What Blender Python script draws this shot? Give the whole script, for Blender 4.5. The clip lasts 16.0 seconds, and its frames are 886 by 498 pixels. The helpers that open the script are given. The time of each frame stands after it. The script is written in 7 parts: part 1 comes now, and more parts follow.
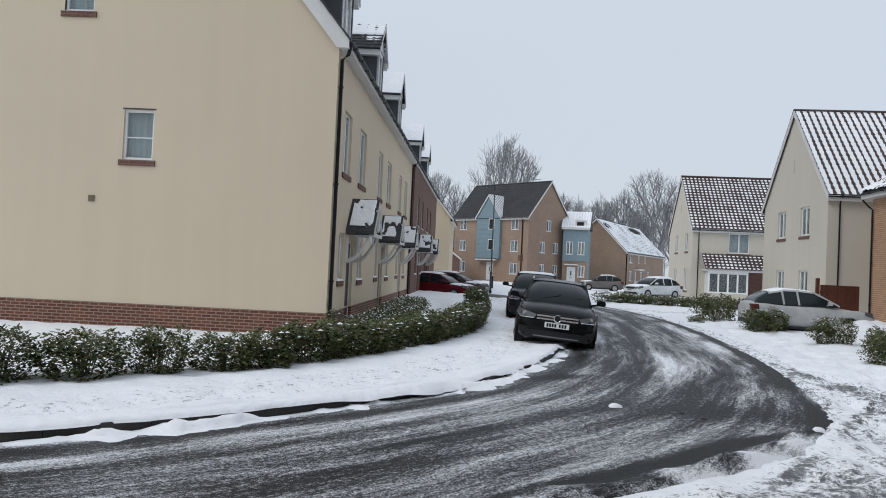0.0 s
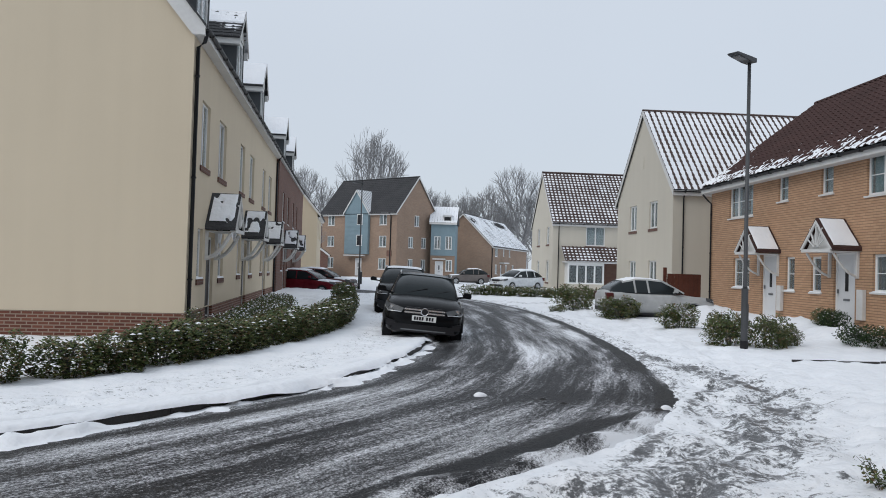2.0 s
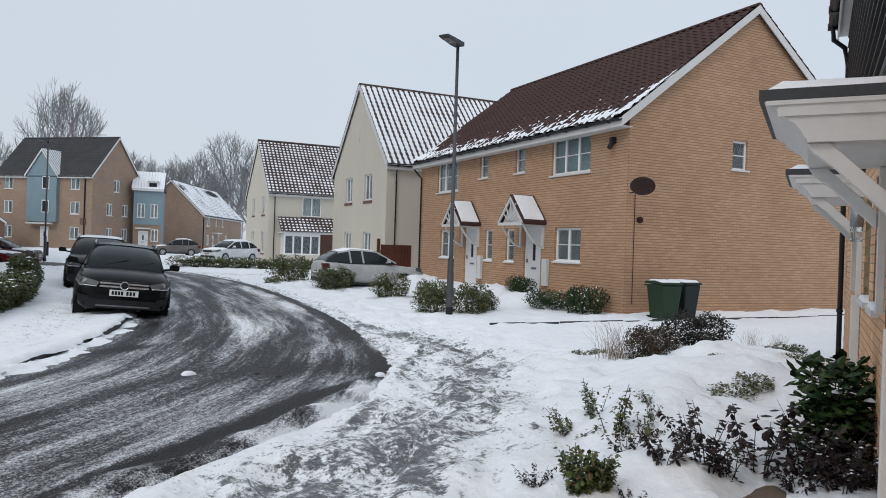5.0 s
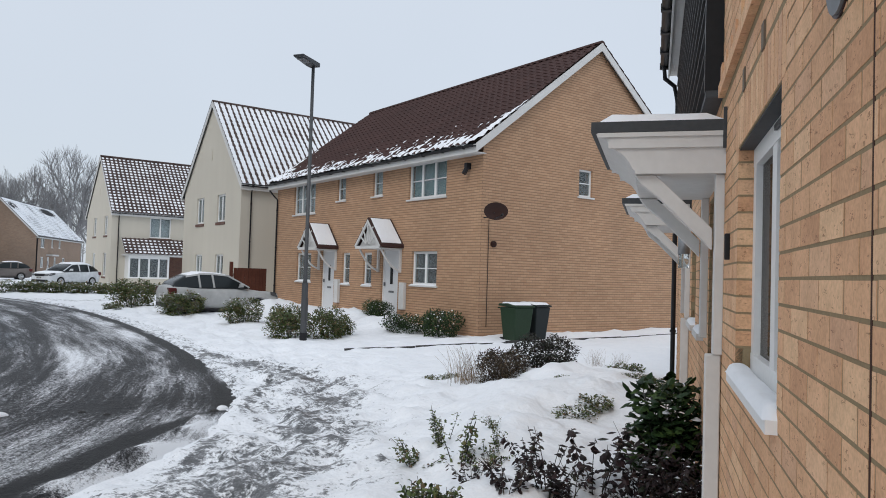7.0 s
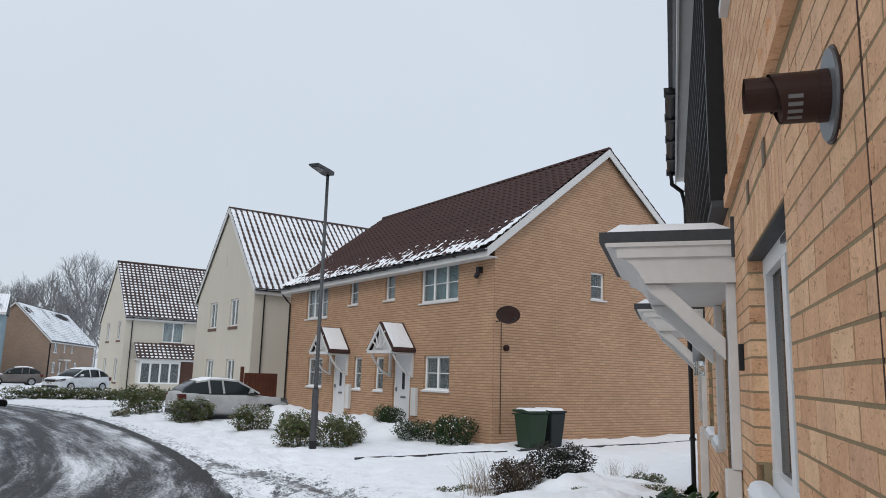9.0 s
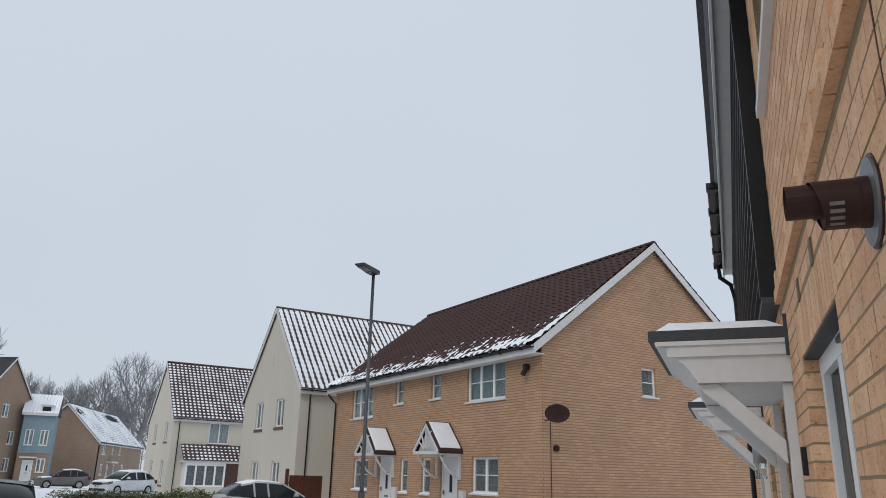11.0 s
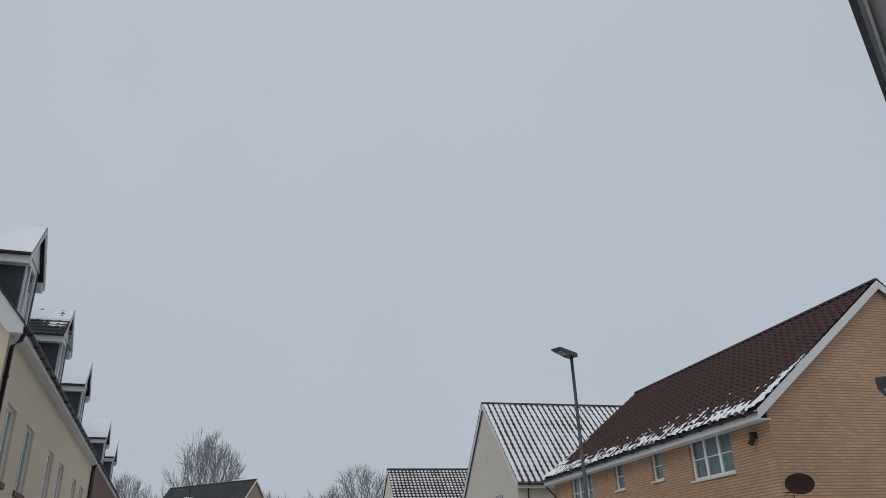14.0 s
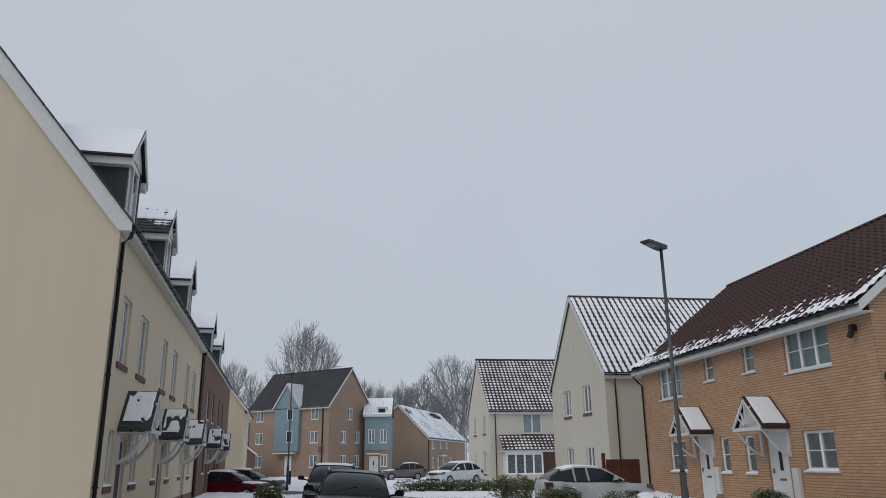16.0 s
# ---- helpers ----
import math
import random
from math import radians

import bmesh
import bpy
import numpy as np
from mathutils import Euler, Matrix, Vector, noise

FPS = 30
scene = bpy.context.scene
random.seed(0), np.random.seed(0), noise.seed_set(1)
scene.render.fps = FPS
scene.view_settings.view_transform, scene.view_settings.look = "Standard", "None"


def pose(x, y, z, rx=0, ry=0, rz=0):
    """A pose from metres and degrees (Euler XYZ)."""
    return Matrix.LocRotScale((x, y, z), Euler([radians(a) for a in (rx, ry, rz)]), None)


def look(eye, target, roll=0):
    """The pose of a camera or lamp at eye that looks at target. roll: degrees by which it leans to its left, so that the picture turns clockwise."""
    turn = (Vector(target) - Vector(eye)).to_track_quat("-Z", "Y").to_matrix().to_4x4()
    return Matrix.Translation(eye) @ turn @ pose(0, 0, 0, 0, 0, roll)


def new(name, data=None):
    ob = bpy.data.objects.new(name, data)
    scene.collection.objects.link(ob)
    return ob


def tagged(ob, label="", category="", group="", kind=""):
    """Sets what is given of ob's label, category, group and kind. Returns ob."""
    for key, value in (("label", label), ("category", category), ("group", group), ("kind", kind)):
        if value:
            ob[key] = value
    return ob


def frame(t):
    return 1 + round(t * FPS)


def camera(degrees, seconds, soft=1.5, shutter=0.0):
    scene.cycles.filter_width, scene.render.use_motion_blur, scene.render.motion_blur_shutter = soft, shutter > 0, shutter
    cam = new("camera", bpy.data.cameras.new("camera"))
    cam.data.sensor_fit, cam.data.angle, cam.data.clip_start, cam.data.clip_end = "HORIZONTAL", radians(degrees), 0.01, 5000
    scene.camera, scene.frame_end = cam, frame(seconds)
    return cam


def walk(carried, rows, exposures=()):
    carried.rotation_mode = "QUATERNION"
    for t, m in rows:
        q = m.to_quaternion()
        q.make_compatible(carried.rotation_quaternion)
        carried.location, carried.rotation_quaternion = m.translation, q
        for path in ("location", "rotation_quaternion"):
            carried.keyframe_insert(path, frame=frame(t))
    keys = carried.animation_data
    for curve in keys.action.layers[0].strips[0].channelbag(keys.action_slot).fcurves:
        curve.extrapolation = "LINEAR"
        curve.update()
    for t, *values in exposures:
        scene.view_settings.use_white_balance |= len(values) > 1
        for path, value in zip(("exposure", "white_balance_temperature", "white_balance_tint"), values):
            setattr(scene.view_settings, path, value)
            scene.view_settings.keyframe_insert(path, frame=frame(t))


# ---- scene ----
cam = camera(62.3, 16.0, soft=0.95)
PATH = [
    (0, (0.01, 0.182, 1.69), (-0.135, 2.177, 1.736), 2.7),
    (0.5, (0.014, 0.178, 1.684), (-0.057, 2.176, 1.718), 2.4),
    (1, (0.03, 0.172, 1.68), (0.04, 2.171, 1.711), 1.8),
    (1.5, (0.038, 0.201, 1.673), (0.142, 2.198, 1.71), 1.6),
    (2, (0.065, 0.256, 1.662), (0.276, 2.244, 1.71), 1.7),
    (2.5, (0.097, 0.292, 1.663), (0.398, 2.268, 1.699), 1.8),
    (3, (0.111, 0.342, 1.647), (0.499, 2.304, 1.668), 2.0),
    (3.5, (0.129, 0.38, 1.654), (0.641, 2.313, 1.656), 1.9),
    (4, (0.126, 0.427, 1.657), (0.804, 2.308, 1.646), 1.8),
    (4.5, (0.12, 0.466, 1.657), (0.944, 2.289, 1.647), 2.2),
    (5, (0.116, 0.459, 1.651), (1.056, 2.224, 1.644), 1.9),
    (7.5, (0.33, 0.527, 1.706), (1.613, 2.058, 1.811), 1.9),
    (8, (0.33, 0.524, 1.722), (1.596, 2.06, 1.917), 1.9),
    (8.5, (0.323, 0.513, 1.728), (1.553, 2.065, 2.005), 1.7),
    (9, (0.315, 0.506, 1.734), (1.516, 2.068, 2.076), 1.6),
    (11.5, (0.27, 0.462, 1.759), (1.277, 2.062, 2.413), 1.0),
    (12, (0.274, 0.459, 1.763), (1.202, 2.081, 2.475), -0.1),
    (12.5, (0.293, 0.477, 1.764), (1.117, 2.131, 2.529), -1.3),
    (13, (0.215, 0.41, 1.742), (0.943, 2.094, 2.541), -1.85),
    (13.5, (0.2, 0.355, 1.72), (0.857, 2.06, 2.533), -2.0),
    (14, (0.199, 0.3, 1.695), (0.774, 2.033, 2.511), -2.2),
    (14.5, (0.195, 0.283, 1.69), (0.682, 2.057, 2.474), -1.85),
    (15, (0.193, 0.288, 1.692), (0.608, 2.106, 2.414), -1.25),
    (15.5, (0.199, 0.32, 1.672), (0.573, 2.178, 2.311), -0.87),
    (16, (0.199, 0.338, 1.652), (0.568, 2.223, 2.208), -0.63),
]
EXPOSURES = [(0, 0.03), (5, 0.05), (7.5, 0.10), (9, 0.08), (11.5, -0.10), (12.5, -0.26), (14, -0.42), (15.2, -0.40), (16, -0.31)]
walk(cam, [(t, look(e, g, r)) for t, e, g, r in PATH], EXPOSURES)
SKY_LOW, SKY_HIGH, SUN = 0.90, 1.10, 0.88

# ---- world and light: an overcast winter day with light snowfall ----
world = bpy.data.worlds.new("overcast")
scene.world = world
world.use_nodes = True
wn = world.node_tree
wn.nodes.clear()
w_out = wn.nodes.new("ShaderNodeOutputWorld")
w_bg = wn.nodes.new("ShaderNodeBackground")
w_sky = wn.nodes.new("ShaderNodeTexSky")
w_sky.sky_type = 'NISHITA'
w_sky.sun_disc = False
w_sky.sun_elevation = radians(35)
w_sky.sun_rotation = radians(240)
w_tc = wn.nodes.new("ShaderNodeTexCoord")
w_sep = wn.nodes.new("ShaderNodeSeparateXYZ")
w_ramp = wn.nodes.new("ShaderNodeMapRange")
w_ramp.inputs["From Min"].default_value = 0.0
w_ramp.inputs["From Max"].default_value = 1.0
w_ramp.inputs["To Min"].default_value = SKY_LOW
w_ramp.inputs["To Max"].default_value = SKY_HIGH
w_tint = wn.nodes.new("ShaderNodeMixRGB")
w_tint.inputs[0].default_value = 0.985
w_tint.inputs[2].default_value = (0.60, 0.655, 0.73, 1)
w_nz = wn.nodes.new("ShaderNodeTexNoise")
w_nz.inputs["Scale"].default_value = 1.6
w_nz.inputs["Detail"].default_value = 3
w_nr = wn.nodes.new("ShaderNodeMapRange")
w_nr.inputs["To Min"].default_value = 0.94
w_nr.inputs["To Max"].default_value = 1.06
w_mul = wn.nodes.new("ShaderNodeMath")
w_mul.operation = 'MULTIPLY'
wn.links.new(w_tc.outputs["Generated"], w_sep.inputs[0])
wn.links.new(w_sep.outputs["Z"], w_ramp.inputs["Value"])
wn.links.new(w_tc.outputs["Generated"], w_nz.inputs["Vector"])
wn.links.new(w_nz.outputs["Fac"], w_nr.inputs["Value"])
wn.links.new(w_ramp.outputs[0], w_mul.inputs[0])
wn.links.new(w_nr.outputs[0], w_mul.inputs[1])
wn.links.new(w_sky.outputs[0], w_tint.inputs[1])
wn.links.new(w_tint.outputs[0], w_bg.inputs["Color"])
wn.links.new(w_mul.outputs[0], w_bg.inputs["Strength"])
wn.links.new(w_bg.outputs[0], w_out.inputs[0])

sun = bpy.data.lights.new("sun", 'SUN')
sun.energy, sun.angle, sun.color = SUN, radians(25), (1.0, 0.97, 0.93)
new("sun", sun).matrix_world = look((-34, -20, 36), (0, 0, 0))


# ---- materials ----
class Mat:
    """A small node-graph writer."""

    def __init__(self, name, rough=0.8, metal=0.0):
        self.m = bpy.data.materials.new(name)
        self.m.use_nodes = True
        self.t = self.m.node_tree
        self.b = self.t.nodes["Principled BSDF"]
        self.b.inputs["Roughness"].default_value = rough
        self.b.inputs["Metallic"].default_value = metal

    def n(self, kind, **kw):
        nd = self.t.nodes.new(kind)
        for k, v in kw.items():
            nd.inputs[k.replace("_", " ")].default_value = v
        return nd

    def l(self, a, b):
        self.t.links.new(a, b)

    def noise(self, scale, detail=4.0, vec=None, rough=0.55):
        nd = self.n("ShaderNodeTexNoise", Scale=scale, Detail=detail, Roughness=rough)
        if vec is None:
            vec = self.coord("Object")
        self.l(vec, nd.inputs["Vector"])
        return nd.outputs["Fac"]

    def coord(self, which):
        return self.n("ShaderNodeTexCoord").outputs[which]

    def scaled(self, vec, s):
        nd = self.n("ShaderNodeMapping")
        nd.inputs["Scale"].default_value = s
        self.l(vec, nd.inputs["Vector"])
        return nd.outputs[0]

    def ramp(self, fac, stops):
        nd = self.n("ShaderNodeValToRGB")
        el = nd.color_ramp.elements
        while len(el) < len(stops):
            el.new(0.5)
        for e, (p, c) in zip(el, stops):
            e.position = p
            e.color = (*c, 1) if len(c) == 3 else c
        self.l(fac, nd.inputs[0])
        return nd.outputs[0]

    def mix(self, fac, a, b, mode='MIX'):
        nd = self.t.nodes.new("ShaderNodeMixRGB")
        nd.blend_type = mode
        for sock, v in ((0, fac), (1, a), (2, b)):
            if isinstance(v, (int, float)):
                nd.inputs[sock].default_value = v
            elif isinstance(v, tuple):
                nd.inputs[sock].default_value = (*v, 1)
            else:
                self.l(v, nd.inputs[sock])
        return nd.outputs[0]

    def bump(self, h, strength=0.3, dist=0.01):
        nd = self.n("ShaderNodeBump", Strength=strength, Distance=dist)
        self.l(h, nd.inputs["Height"])
        self.l(nd.outputs[0], self.b.inputs["Normal"])

    def color(self, c):
        if isinstance(c, tuple):
            self.b.inputs["Base Color"].default_value = (*c, 1)
        else:
            self.l(c, self.b.inputs["Base Color"])
        return self


def shade(c, k):
    return tuple(min(1.0, v * k) for v in c)


def plain(name, c, rough=0.6, metal=0.0, grain=30.0, var=0.12, bump=0.08, spec=0.22):
    """Paint, plastic or metal with faint mottling and grain."""
    m = Mat(name, rough, metal)
    big = m.noise(1.3, 3)
    small = m.noise(grain, 3)
    k = m.mix(0.5, big, small)
    m.color(m.ramp(k, [(0.3, shade(c, 1 - var)), (0.7, shade(c, 1 + var))]))
    m.bump(small, bump, 0.004)
    m.b.inputs["Specular IOR Level"].default_value = spec
    return m.m


def render_mat(name, c):
    """Smooth through-coloured house render with faint weather streaks."""
    m = Mat(name, 0.9)
    o = m.coord("Object")
    big = m.noise(0.35, 4, o)
    streak = m.noise(1.0, 3, m.scaled(o, (2.2, 2.2, 0.12)))
    k = m.mix(0.45, big, streak)
    base = m.ramp(k, [(0.25, shade(c, 0.94)), (0.75, shade(c, 1.05))])
    fine = m.noise(60, 4, o)
    m.color(m.mix(0.10, base, m.ramp(fine, [(0.3, shade(c, 0.8)), (0.7, shade(c, 1.15))])))
    m.bump(fine, 0.25, 0.004)
    return m.m


def brick_mat(name, a, b, mortar, var=0.25, course=0.0, joint=0.009):
    """Stretcher-bond brickwork in the wall's own metre coordinates."""
    m = Mat(name, 0.88)
    uv = m.coord("UV")
    br = m.n("ShaderNodeTexBrick")
    br.inputs["Scale"].default_value = 1.0
    br.inputs["Brick Width"].default_value = 0.225
    br.inputs["Row Height"].default_value = 0.075
    br.inputs["Mortar Size"].default_value = joint
    br.inputs["Mortar Smooth"].default_value = 0.3
    br.inputs["Bias"].default_value = 0.0
    br.inputs["Color1"].default_value = (*a, 1)
    br.inputs["Color2"].default_value = (*b, 1)
    br.inputs["Mortar"].default_value = (*mortar, 1)
    m.l(uv, br.inputs["Vector"])
    big = m.noise(0.5, 4, uv)
    fine = m.noise(45, 4, uv)
    c = m.mix(0.55, br.outputs["Color"], m.ramp(big, [(0.3, (0.78, 0.78, 0.78)), (0.7, (1.12, 1.1, 1.08))]), 'MULTIPLY')
    c = m.mix(var, c, m.ramp(fine, [(0.3, (0.7, 0.68, 0.66)), (0.7, (1.2, 1.2, 1.2))]), 'MULTIPLY')
    if course:
        # shade of the recessed bed joints, multiplied into the colour; cross joints stay fainter
        bed = m.n("ShaderNodeTexBrick")
        for key, v in (("Scale", 1.0), ("Brick Width", 500.0), ("Row Height", 0.075), ("Mortar Size", 0.012), ("Mortar Smooth", 0.2)):
            bed.inputs[key].default_value = v
        for key, v in (("Color1", 1.0), ("Color2", 1.0), ("Mortar", 1 - course)):
            bed.inputs[key].default_value = (v, v, v, 1)
        m.l(uv, bed.inputs["Vector"])
        c = m.mix(1.0, c, bed.outputs["Color"], 'MULTIPLY')
    m.color(c)
    inv = m.n("ShaderNodeMath")
    inv.operation = 'SUBTRACT'
    inv.inputs[0].default_value = 1.0
    m.l(br.outputs["Fac"], inv.inputs[1])
    h = m.mix(0.2, inv.outputs[0], fine)
    m.bump(h, 0.6, 0.01)
    return m.m


def brick_piece_mat():
    """Fired buff brick; every brick takes its own tone."""
    m = Mat("buff_brick_piece", 0.85)
    o = m.coord("Object")
    info = m.n("ShaderNodeObjectInfo")
    geo = m.n("ShaderNodeNewGeometry")
    add = m.n("ShaderNodeMath")
    m.l(info.outputs["Random"], add.inputs[0])
    m.l(geo.outputs["Random Per Island"], add.inputs[1])
    fr = m.n("ShaderNodeMath")
    fr.operation = 'FRACT'
    m.l(add.outputs[0], fr.inputs[0])
    tone = m.ramp(fr.outputs[0], [(0.0, (0.60, 0.33, 0.182)), (0.3, (0.73, 0.44, 0.255)), (0.6, (0.68, 0.395, 0.225)), (0.85, (0.78, 0.505, 0.30)), (1.0, (0.64, 0.378, 0.232))])
    gpos = geo.outputs["Position"]
    grain = m.noise(90, 5, gpos)
    blotch = m.noise(9, 4, gpos)
    c = m.mix(0.45, tone, m.ramp(blotch, [(0.3, (0.72, 0.66, 0.6)), (0.7, (1.15, 1.15, 1.15))]), 'MULTIPLY')
    c = m.mix(0.35, c, m.ramp(grain, [(0.32, (0.6, 0.55, 0.5)), (0.6, (1.15, 1.15, 1.15))]), 'MULTIPLY')
    # drag marks and small creases of the wire-cut face
    wv = m.noise(16, 2, m.scaled(gpos, (1.2, 1.2, 3.2)), 0.8)
    crease = m.ramp(wv, [(0.63, (1, 1, 1)), (0.66, (0.28, 0.19, 0.13)), (0.69, (1, 1, 1))])
    c = m.mix(0.8, c, crease, 'MULTIPLY')
    m.color(c)
    m.bump(m.mix(0.5, grain, blotch), 0.5, 0.006)
    return m.m


def snow_mat(name="snow", dirt=0.0):
    m = Mat(name, 0.75)
    o = m.n("ShaderNodeNewGeometry").outputs["Position"]
    big = m.noise(0.6, 5, o)
    fine = m.noise(30, 5, o)
    c = m.ramp(big, [(0.3, (0.80, 0.83, 0.87)), (0.7, (0.90, 0.91, 0.93))])
    m.color(c)
    m.b.inputs["Subsurface Weight"].default_value = 0.0
    m.bump(m.mix(0.12, m.noise(7, 2, o, 0.45), m.noise(30, 2, o)), 0.7, 0.05)
    return m.m


def ground_mat():
    """Trodden snow that thins to wet slush and asphalt where wheels and feet went."""
    m = Mat("snowy_ground", 0.7)
    o = m.n("ShaderNodeNewGeometry").outputs["Position"]
    at = m.n("ShaderNodeAttribute")
    at.attribute_name = "slush"
    n1 = m.noise(3.6, 6, o, 0.66)
    n2 = m.noise(14, 5, o, 0.6)
    n3 = m.noise(70, 4, o)
    flat = m.noise(1.0, 5, m.scaled(o, (5.0, 11.0, 5.0)), 0.6)
    lumps = m.mix(0.52, m.mix(0.62, m.mix(0.6, n1, flat), m.noise(8.5, 5, o, 0.6)), m.mix(0.6, n2, m.noise(32, 5, o, 0.7)))
    boost = m.n("ShaderNodeMath")
    boost.operation = 'MULTIPLY_ADD'
    boost.inputs[1].default_value = 3.4
    boost.inputs[2].default_value = -1.20
    m.l(lumps, boost.inputs[0])
    nn = boost.outputs[0]
    s = m.n("ShaderNodeMath")
    s.operation = 'SUBTRACT'
    m.l(at.outputs["Fac"], s.inputs[0])
    m.l(nn, s.inputs[1])
    k = m.n("ShaderNodeMapRange")
    k.inputs["From Min"].default_value = -0.09
    k.inputs["From Max"].default_value = 0.14
    m.l(s.outputs[0], k.inputs["Value"])
    snow = m.ramp(m.mix(0.5, n1, n3), [(0.3, (0.80, 0.83, 0.87)), (0.7, (0.90, 0.91, 0.93))])
    slush = m.ramp(m.mix(0.5, n2, n3), [(0.3, (0.035, 0.036, 0.038)), (0.52, (0.105, 0.107, 0.111)), (0.66, (0.36, 0.37, 0.39))])
    m.color(m.mix(k.outputs[0], snow, slush))
    r = m.n("ShaderNodeMapRange", To_Min=0.75, To_Max=0.38)
    m.l(k.outputs[0], r.inputs["Value"])
    m.l(r.outputs[0], m.b.inputs["Roughness"])
    m.bump(m.mix(0.30, m.noise(3.0, 2, o, 0.45), m.noise(11, 2, o, 0.5)), 0.8, 0.09)
    return m.m


def road_mat():
    """Wet asphalt under grey slush that wheels have drawn out into streaks."""
    m = Mat("slushy_asphalt", 0.5)
    uv = m.coord("UV")
    o = m.n("ShaderNodeNewGeometry").outputs["Position"]
    at = m.n("ShaderNodeAttribute")
    at.attribute_name = "slush"
    st1 = m.noise(1.0, 5, m.scaled(uv, (0.22, 1.7, 1)), 0.6)
    st2 = m.noise(1.0, 6, m.scaled(uv, (1.0, 9, 1)), 0.65)
    sp = m.noise(1.0, 6, m.scaled(uv, (13, 24, 1)), 0.75)
    grit = m.noise(55, 5, o, 0.75)
    total = at.outputs["Fac"]
    for tex, gain in ((st1, 1.5), (st2, 0.85), (sp, 1.25), (grit, 1.9)):
        k = m.n("ShaderNodeMath")
        k.operation = 'MULTIPLY_ADD'
        k.inputs[1].default_value = gain
        k.inputs[2].default_value = -0.5 * gain
        m.l(tex, k.inputs[0])
        a = m.n("ShaderNodeMath")
        m.l(total, a.inputs[0])
        m.l(k.outputs[0], a.inputs[1])
        total = a.outputs[0]
    m.color(m.ramp(total, [(0.22, (0.012, 0.012, 0.013)), (0.42, (0.034, 0.034, 0.036)), (0.58, (0.19, 0.193, 0.20)), (0.80, (0.54, 0.55, 0.57)), (1.0, (0.84, 0.86, 0.89))]))
    rr = m.n("ShaderNodeMapRange", From_Min=0.2, From_Max=0.7, To_Min=0.42, To_Max=0.75)
    m.l(total, rr.inputs["Value"])
    m.l(rr.outputs[0], m.b.inputs["Roughness"])
    m.b.inputs["Specular IOR Level"].default_value = 0.12
    m.bump(m.mix(0.35, m.mix(0.5, sp, grit), m.noise(11, 3, o, 0.6)), 0.9, 0.04)
    return m.m


def tile_mat(name, a, b):
    m = Mat(name, 0.75)
    o = m.coord("Object")
    big = m.noise(0.8, 4, o)
    fine = m.noise(25, 4, o)
    m.color(m.mix(0.5, m.ramp(big, [(0.3, a), (0.7, b)]), m.ramp(fine, [(0.3, shade(a, 0.7)), (0.7, shade(b, 1.2))])))
    m.bump(fine, 0.4, 0.006)
    m.b.inputs["Specular IOR Level"].default_value = 0.2
    return m.m


def leaf_mat(name, stops):
    m = Mat(name, 0.5)
    g = m.n("ShaderNodeNewGeometry")
    c = m.ramp(g.outputs["Random Per Island"], stops)
    fine = m.noise(40, 3, g.outputs["Position"])
    m.color(m.mix(0.3, c, m.ramp(fine, [(0.3, (0.6, 0.6, 0.6)), (0.7, (1.2, 1.2, 1.2))]), 'MULTIPLY'))
    m.b.inputs["Specular IOR Level"].default_value = 0.22
    return m.m


def glass_mat(name="window_glass", tint=(0.75, 0.82, 0.84), ior=1.22):
    m = Mat(name, 0.03)
    m.color(tint)
    # the untransmitted tenth pales ordinary panes, standing in for reflected sky
    m.b.inputs["Transmission Weight"].default_value = 0.90 if ior > 1.1 else 1.0
    m.b.inputs["Specular IOR Level"].default_value = 0.35
    m.b.inputs["IOR"].default_value = ior
    wob = m.noise(2.5, 2)
    m.bump(wob, 0.05, 0.02)
    return m.m


CREAM = render_mat("cream_render", (0.60, 0.51, 0.38))
PALE = render_mat("pale_cream_render", (0.56, 0.52, 0.44))
BUFF = brick_mat("buff_brickwork", (0.43, 0.252, 0.150), (0.51, 0.318, 0.194), (0.365, 0.24, 0.152), course=0.32)
# far brick, muted: the greying of distance haze is mixed into its colours
ORANGE = brick_mat("orange_brickwork", (0.275, 0.185, 0.13), (0.335, 0.23, 0.165), (0.30, 0.245, 0.2))
RED = brick_mat("red_brickwork", (0.105, 0.034, 0.022), (0.175, 0.062, 0.038), (0.27, 0.20, 0.155), joint=0.014)
DARKRED = brick_mat("dark_red_brickwork", (0.13, 0.06, 0.045), (0.18, 0.085, 0.06), (0.18, 0.14, 0.12))
PIECE = brick_piece_mat()
MORTAR = plain("mortar", (0.28, 0.212, 0.125), 0.95, grain=60, var=0.2, bump=0.4)
SNOW = snow_mat()
GROUND = ground_mat()
ROAD = road_mat()
KERB = plain("wet_kerb_concrete", (0.05, 0.048, 0.047), 0.6, grain=40, var=0.3, bump=0.3)
WHITE = plain("white_upvc", (0.78, 0.78, 0.77), 0.4, var=0.05, bump=0.02)
TRIM = plain("white_painted_timber", (0.62, 0.615, 0.60), 0.55, grain=12, var=0.08, bump=0.1)
BLACK = plain("black_gutter_plastic", (0.018, 0.018, 0.02), 0.4, var=0.2)
DARKPVC = plain("dark_lead", (0.055, 0.06, 0.065), 0.6, var=0.2)
GREY = plain("grey_metal", (0.20, 0.21, 0.22), 0.5, 0.6, var=0.15)
LAMPGREY = plain("painted_lamp_steel", (0.085, 0.088, 0.092), 0.5, 0.3, var=0.15)
GALV = plain("galvanised_steel", (0.30, 0.31, 0.32), 0.5, 0.7, var=0.15)
BROWN_TILE = tile_mat("brown_pantile", (0.045, 0.026, 0.024), (0.075, 0.040, 0.036))
